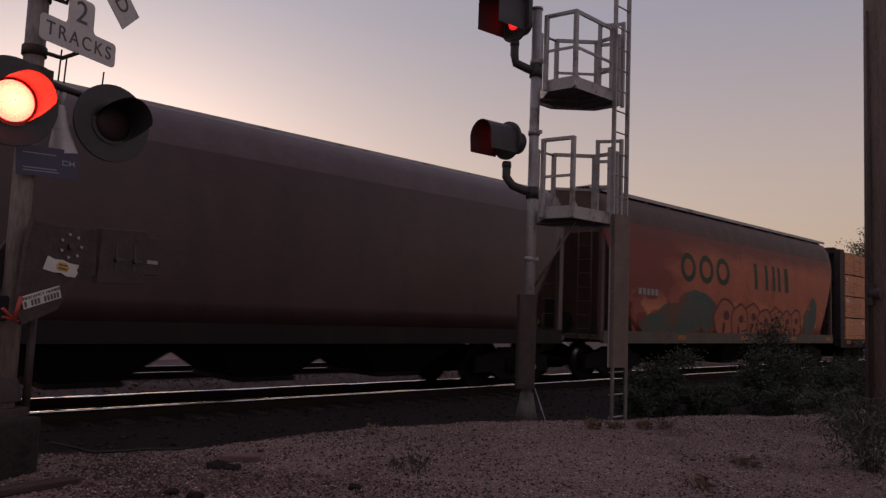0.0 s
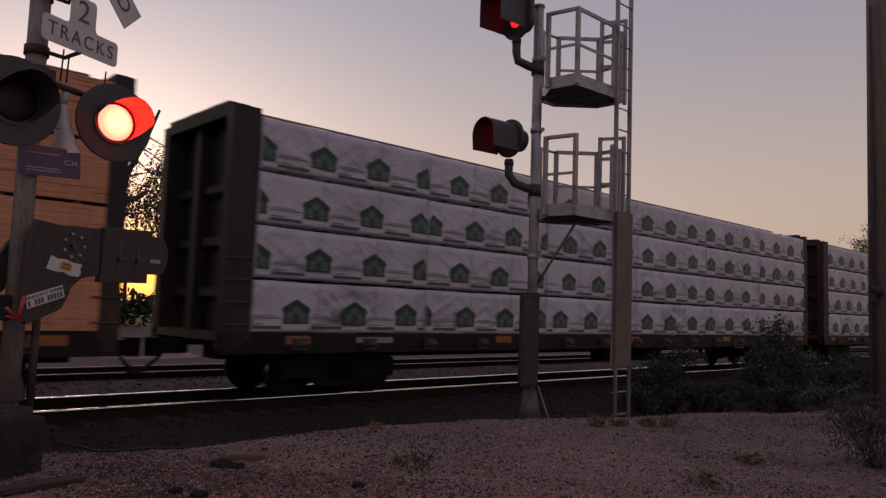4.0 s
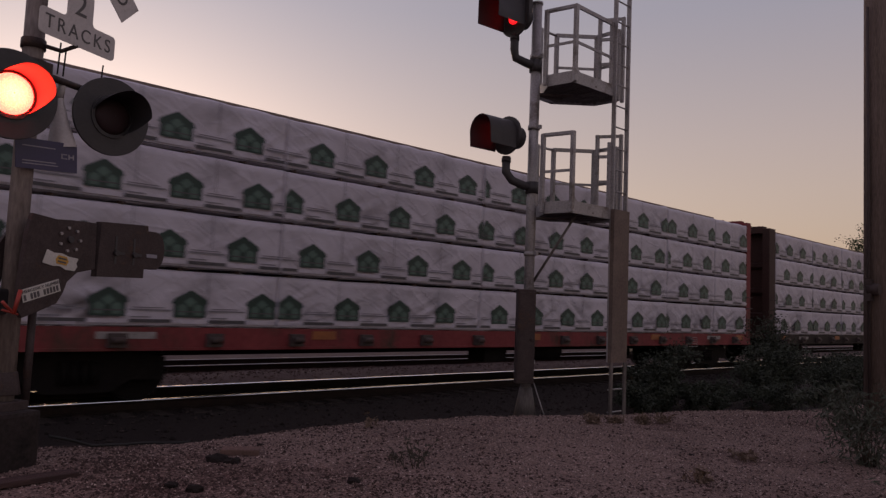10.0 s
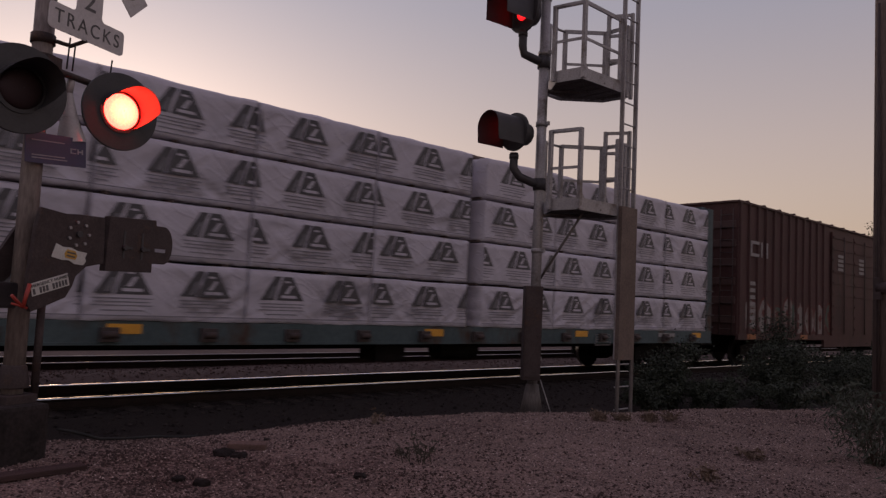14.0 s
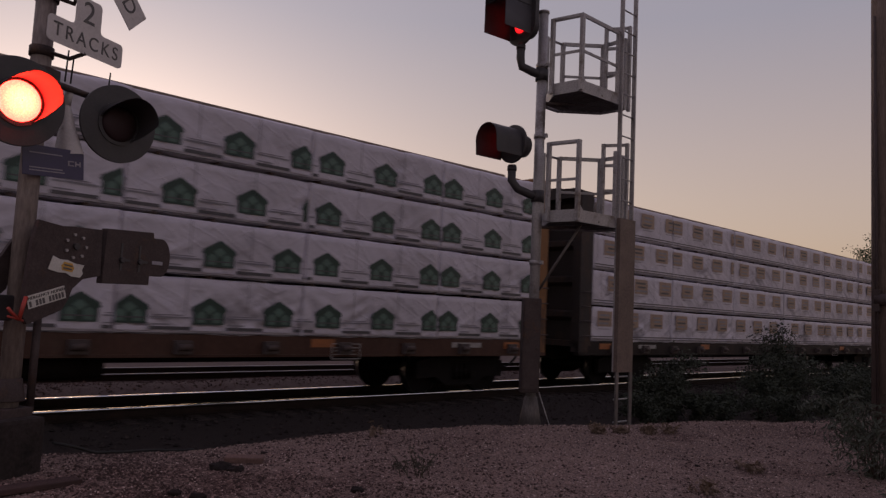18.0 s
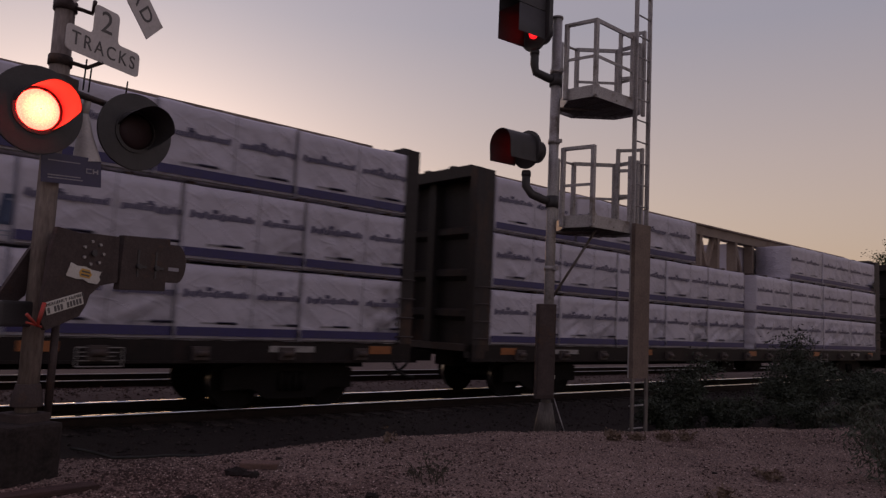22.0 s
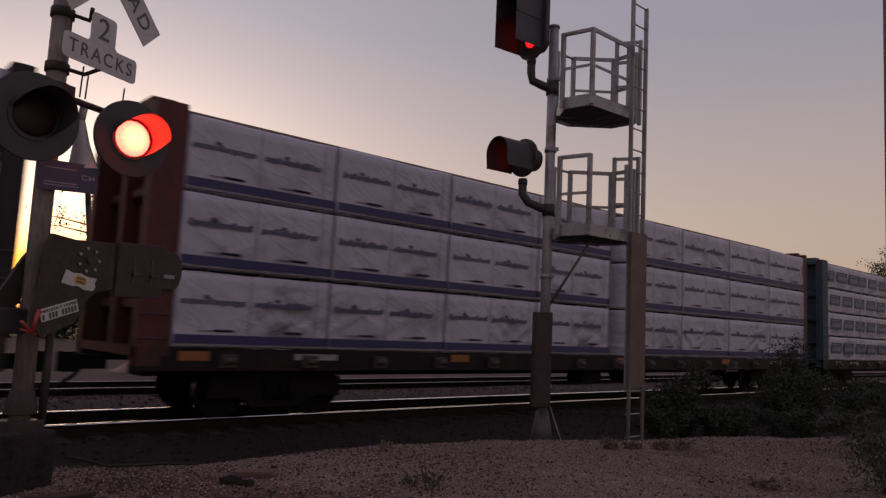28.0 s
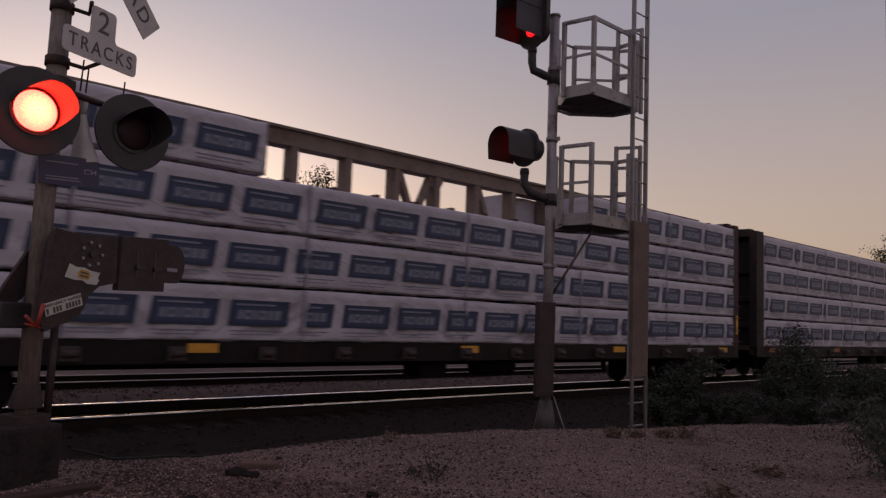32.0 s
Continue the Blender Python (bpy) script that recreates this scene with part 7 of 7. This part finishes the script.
def boxcar(left, right):
    c, h = (left + right) / 2, (right - left) / 2
    car = thing("boxcar", pose(c, TRACK, 0), "tall dark brown ribbed boxcar with graffiti along its foot", "freight car", "cars of the freight train")
    bm = bmesh.new()
    box(bm, -h, h, -1.44, 1.44, 1.0, 5.22)
    part("body", bm, BOX_PAINTED, car)
    bm = bmesh.new()
    box(bm, -h - 0.06, h + 0.06, -1.5, 1.5, 5.2, 5.26)
    for i in range(16):
        x = -h + 0.6 + i * (2 * h - 1.2) / 15
        box(bm, x - 0.04, x + 0.04, -1.5, 1.5, 5.26, 5.31)
    part("roof", bm, CAR_OX, car)
    for s in (-1, 1):
        bm = bmesh.new()
        box(bm, -h, h, min(s * 1.5, s * 1.4), max(s * 1.5, s * 1.4), 0.88, 1.06)
        box(bm, -2.6, 2.6, min(s * 1.49, s * 1.4), max(s * 1.49, s * 1.4), 0.62, 0.9)
        part("side_sill", bm, BOX_PAINTED, car)
    rib = mesh_of(lambda b: prism(b, ((-0.07, -1.44), (-0.045, -1.50), (0.045, -1.50), (0.07, -1.44)), 2, 1.06, 5.2), BOX_PAINTED)
    xs = [-h + 0.12 + i * 0.62 for i in range(12)] + [h - 0.12 - i * 0.62 for i in range(10)]
    for x in xs:
        put("side_post", rib, car, pose(x, 0, 0))
        put("side_post", rib, car, pose(x, 0, 0, 0, 0, 180))
    for x0, x1 in ((-1.9, 0.35), (0.40, 2.65)):
        d = new("door")
        d.parent = car
        bm = bmesh.new()
        box(bm, x0, x1, -1.52, -1.46, 1.05, 5.0)
        part("door_panel", bm, BOX_PAINTED, d)
        for i in range(9):
            bm = bmesh.new()
            z = 1.3 + i * 0.44
            box(bm, x0 + 0.06, x1 - 0.06, -1.545, -1.52, z - 0.04, z + 0.04)
            part("door_rib", bm, BOX_PAINTED, d)
        bm = bmesh.new()
        tube(bm, ((x0 + x1) / 2, -1.57, 1.1), ((x0 + x1) / 2, -1.57, 4.9), 0.02, n=8)
        part("lock_bar", bm, CAR_SLATE, d)
        bm = bmesh.new()
        for i in range(4):
            box(bm, (x0 + x1) / 2 - 0.6, (x0 + x1) / 2 - 0.05, -1.552, -1.547, 3.55 + i * 0.17, 3.66 + i * 0.17)
        part("stencil_bar", bm, STENCIL, d)
    rng = random.Random(77)
    for i in range(19):
        cx, cz, rx, rz = -h + 1.0 + i * 0.94, 1.62 + rng.uniform(-0.08, 0.1), rng.uniform(0.46, 0.62), rng.uniform(0.45, 0.7)
        bm = bmesh.new()
        up = 0.004 + 0.004 * (i % 2)
        blob(bm, cx, cz, rx, rz, up, 1, 60 + i, lambda z: -1.44, 1.08, 2.5)
        blob(bm, cx, cz, rx - 0.08, rz - 0.08, up + 0.001, 0, 60 + i, lambda z: -1.44, 1.1, 2.45)
        blob(bm, cx + rng.uniform(-0.1, 0.1), cz + 0.12, rx * 0.25, rz * 0.2, up + 0.002, 1, 80 + i, lambda z: -1.44)
        blob(bm, cx + rng.uniform(-0.1, 0.1), cz - 0.2, rx * 0.12, rz * 0.3, up + 0.002, 1, 90 + i, lambda z: -1.44)
        part("graffiti_shape", bm, ((SPRAY_PALE, SPRAY_PALE, SPRAY_TEAL, SPRAY_PALE, SPRAY_PALE)[i % 5], SPRAY_EDGE), car, "pale outlined graffiti shape")
    for i in range(26):
        x, z0 = -h + 0.7 + i * 0.69 + rng.uniform(-0.15, 0.15), rng.uniform(1.1, 1.5)
        bm = bmesh.new()
        blob(bm, x, z0 + rng.uniform(0.3, 0.55), rng.uniform(0.05, 0.11), rng.uniform(0.35, 0.6), 0.013 + 0.002 * (i % 2), 0, 130 + i, lambda z: -1.44, 1.08, 2.55)
        part("graffiti_stroke", bm, (SPRAY_PALE, SPRAY_EDGE, SPRAY_TEAL)[i % 3], car, "spray-painted upright stroke")
    # railway initials as plain pale bars
    bm = bmesh.new()
    x0 = -h + 0.75
    for a, b, z0, z1 in ((0, 0.1, 3.55, 4.05), (0.1, 0.6, 3.95, 4.05), (0.1, 0.6, 3.55, 3.65), (0.75, 0.85, 3.55, 4.05), (1.15, 1.25, 3.55, 4.05)):
        box(bm, x0 + a, x0 + b, -1.515, -1.506, z0, z1)
    part("initial_bar", bm, STENCIL, car)
    bm = bmesh.new()
    for i in range(7):
        box(bm, x0 + 0.0, x0 + 0.35, -1.513, -1.506, 1.3 + i * 0.22, 1.42 + i * 0.22)
    part("stencil_bar", bm, STENCIL, car)
    bm = bmesh.new()
    box(bm, h - 1.5, h - 0.7, -1.515, -1.506, 3.0, 3.55)
    part("faded_mark", bm, CAR_SLATE, car)
    bm = bmesh.new()
    box(bm, h - 3.2, h - 2.6, -1.515, -1.506, 1.85, 2.15)
    part("stencil_panel", bm, STENCIL, car)
    for x in (-h + 0.9, -4.5, 4.3, h - 1.3):
        bm = bmesh.new()
        box(bm, -0.3, 0.3, -0.004, 0.004, -0.08, 0.08)
        part("reflector", bm, ORANGE_TAPE, car, m=pose(x, -1.508, 0.98))
    bm = bmesh.new()
    box(bm, -0.07, 0.07, -0.004, 0.004, -0.3, 0.3)
    part("reflector", bm, ORANGE_TAPE, car, m=pose(h - 4.6, -1.52, 1.7))
    for s in (-1, 1):
        bm = bmesh.new()
        for i in range(10):
            tube(bm, (s * (h + 0.06), -1.3, 1.2 + 0.4 * i), (s * (h + 0.06), -0.9, 1.2 + 0.4 * i), 0.012, n=6)
        for y in (-1.3, -0.9):
            tube(bm, (s * (h + 0.06), y, 1.0), (s * (h + 0.06), y, 5.0), 0.014, n=6)
        part("end_ladder", bm, CAR_SLATE, car)
        for z in (1.5, 2.1, 2.7, 3.3, 3.9, 4.5):
            bm = bmesh.new()
            prism(bm, ((-1.38, z - 0.12), (1.38, z - 0.12), (1.38, z + 0.12), (-1.38, z + 0.12)), 0, min(s * h, s * (h + 0.045)), max(s * h, s * (h + 0.045)))
            part("end_rib", bm, CAR_OX, car, bevel=0.02)
        truck(car, s * (h - 2.3))
        coupler(car, s * (h + 0.1), s)
    bm = bmesh.new()
    box(bm, -h, h, -0.3, 0.3, 0.62, 1.0)
    part("centre_sill", bm, WHEEL_STEEL, car)
    return car


def torn_wrap(car, left):
    """The lowest wrap hangs open near one end and bares the boards behind it."""
    bm = bmesh.new()
    pts = ((0.80, 0.03), (2.36, 0.03), (1.9, 0.14), (1.28, 0.29), (1.0, 0.2))
    sheet(bm, [(x, 0, z) for x, z in pts])
    bare = part("bare_patch", bm, BOARDS, car, "bare boards showing through torn wrap", m=pose(left - car.location.x, -1.43, 1.14))
    bm = bmesh.new()
    top = ((0.45, 0.66), (0.9, 0.52), (1.35, 0.42), (1.75, 0.30), (2.36, 0.05))
    low = ((0.40, 0.60), (0.85, 0.45), (1.28, 0.31), (1.7, 0.22), (2.30, 0.03))
    for (a, b), (c, d) in zip(zip(top, top[1:]), zip(low, low[1:])):
        sheet(bm, ((a[0], -0.02, a[1]), (b[0], -0.02, b[1]), (d[0], -0.09, d[1]), (c[0], -0.09, c[1])))
    part("torn_flap", bm, WRAP_DULL, car, "loose fold of torn wrap", m=pose(left - car.location.x, -1.42, 1.14))


def loose_flap(car, x, z):
    bm = bmesh.new()
    pts = ((0.0, 0.0), (0.3, 0.13), (0.62, 0.2), (0.74, 0.1), (0.7, -0.12), (0.5, -0.2), (0.2, -0.1))
    prism(bm, pts, 1, -0.07, -0.05)
    part("loose_flap", bm, CAR_BLACK, car, "dark flap of loose wrap", m=pose(x, -1.42, z))


GREEN = "wrapped lumber with green house prints"
NAVY = "white-wrapped lumber with navy stripes"
BOXED = "wrapped lumber with blue boxed prints"
TRAIN = [
    hopper("dark_hopper_car", 6.05, HOPPER_DARK, HOPPER_SKYLIT, "dark grimy covered hopper car with rounded sides", sill=CAR_SILL, drop=0.14),
    hopper("orange_hopper_car", 23.1, HOPPER_ORANGE, HOPPER_ROOF, "faded orange covered hopper car with graffiti and dark lettering", True, HOPPER_SILL, -0.16),
    centerbeam("lumber_car", 32.57, CAR_BLACK, "boards", 2.02, 4, ((8.07, 10.09), (14.13, 16.14)), far_gap=False, label="black centre-beam car stacked with bare sawn boards", seed=1),
    centerbeam("lumber_car", 57.12, CAR_SLATE, "house", 3.7, 4, label="brown centre-beam car, " + GREEN, seed=2, marks=((0.8, 1.1, 0.5, 0.5, 0.3, 0.1), (0.0, 0.9, 0.8, 0.5, 0.3, 0.1), (1.1, 0.1, 0.8, 0.5, 0.3, 0.1), (0.0, 0.8, 0.8, 0.5, 0.3, 0.1))),
    centerbeam("lumber_car", 81.72, CAR_BROWN, "house", 4.44, 4, label="brown centre-beam car, " + GREEN, seed=3, seams=(4.52, 9.4, 14.3, 16.2, 19.0), marks=((0.6, 0.9, 1.0, 0.5, 0.2, 1.0), (1.0, 0.9, 0.6, 0.5, 0.45, 0.95), (0.3, 0.4, 0.7, 0.05, 0.6, 1.05), (0.2, 0.6, 1.0, 0.35, 0.1, 0.1))),
    centerbeam("lumber_car", 105.98, CAR_BROWN, "house", 3.7, 4, label="brown centre-beam car, " + GREEN, seed=4, panel=18.66, side_tape=(1,), marks=((0.7, 0.1, 0.2, 0.4, 0.3, 0.1), (1.1, 0.4, 1.0, 0.1, 0.3, 0.1), (0.2, 0.7, 0.2, 0.7, 0.6, 0.1), (0.9, 0.9, 0.9, 0.5, 0.3, 0.1))),
    centerbeam("lumber_car", 130.25, CAR_RED, "house", 4.44, 4, sill=CAR_RED, label="red centre-beam car, " + GREEN, seed=5, panel=18.63, seams=(4.9, 9.7, 14.5, 17.2, 20.0), marks=((1.0, 0.2, 0.6, 0.0, 1.1, 0.5), (0.6, 0.6, 0.1, 0.9, 0.9, 0.9), (0.8, 0.1, 0.1, 1.1, 1.1, 0.7), (0.6, 0.7, 1.1, 0.2, 0.2, 0.65))),
    centerbeam("lumber_car", 154.72, CAR_BROWN, "house", 4.44, 4, label="brown centre-beam car, " + GREEN, seed=6, seams=(3.35, 6.45, 12.95, 16.1, 19.2), marks=((0.7, 0.3, 0.1, 0.9, 0.2, 0.05), (1.1, 1.0, 0.1, 0.0, 0.5, 0.45), (0.9, 1.0, 1.1, 0.1, 0.6, 1.0), (0.0, 0.0, 0.8, 0.8, 0.2, 0.05))),
    centerbeam("lumber_car", 179.29, CAR_TEAL, "peak", 2.44, 4, sill=CAR_TEAL, label="blue-grey centre-beam car, wrapped lumber with dark peaked prints", seed=7, side_tape=(-1,), tape=YELLOW_TAPE, high=3.6, slot=(12.25, 12.65), marks=((0.0, 0.3, 0.5, 0.6, 0.1, 0.6, 0.7, 0.2, 0.0), (0.0, 0.3, 0.5, 1.1, 0.5, 1.1, 0.6, 0.2, 0.0), (0.0, 0.3, 1.1, 0.9, 1.0, 0.6, 0.4, 0.2, 0.0), (0.0, 0.3, 1.1, 0.9, 0.0, 0.8, 0.4, 0.2, 0.0))),
    boxcar(203.3, 222.4),
    centerbeam("lumber_car", 224.25, CAR_BROWN, "house", 3.05, 4, ends=CAR_GOLD, sill=CAR_RUST, label="golden-yellow centre-beam car, " + GREEN, seed=8, slot=(9.4, 9.95), marks=((0.1, 1.1, 0.7, 0.2, 0.2, 0.5, 0.3), (0.0, 0.1, 0.8, 0.1, 0.3, 0.4, 0.3), (1.1, 0.7, 0.2, 0.6, 0.8, 0.4, 0.3), (0.6, 0.6, 1.1, 0.6, 0.5, 0.4, 0.3))),
    centerbeam("lumber_car", 248.50, CAR_BLACK, "label", 3.7, 4, label="black centre-beam car, wrapped lumber with tan label prints", seed=9, panel=15.83, marks=((0.5, 0.5, 0.5, 0.9, 0.3, 0.1), (0.9, 0.8, 0.7, 0.6, 0.3, 0.1), (0.7, 0.2, 0.7, 0.5, 0.3, 0.1), (0.0, 0.2, 0.3, 0.5, 0.3, 0.1))),
    centerbeam("lumber_car", 272.97, CAR_SLATE, "stripe", 2.44, 3, ((9.27, 10.49),), far_gap=False, label="dark centre-beam car, " + NAVY, seed=10, seams=(2.1, 4.28, 6.52, 8.86, 10.93, 13.35, 15.8, 18.0, 20.1), swap=((10.9, 15.8), (10.9, 15.8), (6.9, 12.9))),
    centerbeam("lumber_car", 297.56, CAR_SLATE, "stripe", 2.44, 3, ((8.1, 14.25),), label="dark centre-beam car, navy-striped wrapped lumber, gap on top", seed=11, slot=(11.0, 11.75), braces=(3,), tail=1.1),
    centerbeam("lumber_car", 322.42, CAR_SLATE, "stripe", 2.44, 3, ((8.0, 14.2),), label="dark centre-beam car, navy-striped wrapped lumber, gap on top", seed=12, slot=(10.9, 11.55)),
    centerbeam("lumber_car", 346.75, CAR_SLATE, "stripe", 2.44, 3, ((8.1, 14.6),), label="dark-ended centre-beam car, navy-striped wrapped lumber, gap on top", seed=13, slot=(10.9, 11.5)),
    centerbeam("lumber_car", 371.36, CAR_MAROON, "stripe", 2.44, 3, label="maroon centre-beam car, " + NAVY, seed=14, slot=(10.8, 11.5)),
    centerbeam("lumber_car", 395.75, CAR_BLUE, "boxed", 3.17, 4, ((9.2, 18.0),), label="blue centre-beam car, " + BOXED, seed=15, marks=((0.6, 1.1, 1.0, 0.2, 0.5, 0.0, 0.7), (0.7, 1.1, 0.4, 0.9, 0.5, 0.0, 0.7), (0.6, 1.1, 0.4, 1.0, 0.5, 0.0, 0.7), (0.0, 0.2, 0.7, 1.0, 0.5, 0.0, 0.7))),
    centerbeam("lumber_car", 420.05, CAR_BROWN, "boxed", 3.7, 4, ((6.55, 15.0),), YELLOW_TAPE, "brown yellow-marked centre-beam car, " + BOXED, 16, (-1, 1), marks=((0.0, 0.4, 0.0, 1.0, 0.9, 0.1), (0.0, 0.3, 0.1, 0.1, 0.3, 0.1), (0.0, 0.5, 0.6, 0.5, 0.6, 0.1), (0.1, 0.9, 1.0, 0.0, 0.4, 0.0)), mid=-0.35, braces=(3,)),
    centerbeam("lumber_car", 444.26, CAR_SLATE, "boxed", 2.44, 4, (), label="dark centre-beam car, " + BOXED, seed=17),
    centerbeam("lumber_car", 468.7, CAR_BROWN, "boxed", 2.44, 4, label="brown centre-beam car, " + BOXED, seed=18),
]

put("lumber_pack", pack_mesh(1.16, 1.1, 1.0, WRAP, 3.0, True), TRAIN[12], pose(9.31 - HALF, -1.02, 1.13 + 2 * 3.55 / 3), "blank wrapped pack set back")
torn_wrap(TRAIN[5], 105.98)
loose_flap(TRAIN[13], 319.1 - 297.56 - HALF, 3.78)


def run(t):
    """How far the train has gone after t seconds: about 13 m/s, gaining a little."""
    return 12.7958 * t + 5.0185e-3 * t ** 2 + 3.9453e-4 * t ** 3 - 6.2686e-6 * t ** 4


def motions():
    for car in TRAIN:
        start = car.location.x
        walk(car, [(float(t), pose(start - run(t), TRACK, 0)) for t in range(33)])
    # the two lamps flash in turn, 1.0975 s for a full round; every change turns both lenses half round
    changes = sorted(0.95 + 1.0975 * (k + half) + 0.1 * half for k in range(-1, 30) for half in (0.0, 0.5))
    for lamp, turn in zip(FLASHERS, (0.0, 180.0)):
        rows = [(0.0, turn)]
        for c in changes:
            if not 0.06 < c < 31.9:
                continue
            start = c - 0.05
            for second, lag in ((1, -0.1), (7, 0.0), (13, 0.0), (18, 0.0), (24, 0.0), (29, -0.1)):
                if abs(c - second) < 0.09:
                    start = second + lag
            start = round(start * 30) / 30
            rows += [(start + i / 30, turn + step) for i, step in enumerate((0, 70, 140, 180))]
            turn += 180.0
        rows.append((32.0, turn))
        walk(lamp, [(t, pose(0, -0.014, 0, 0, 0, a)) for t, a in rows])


motions()
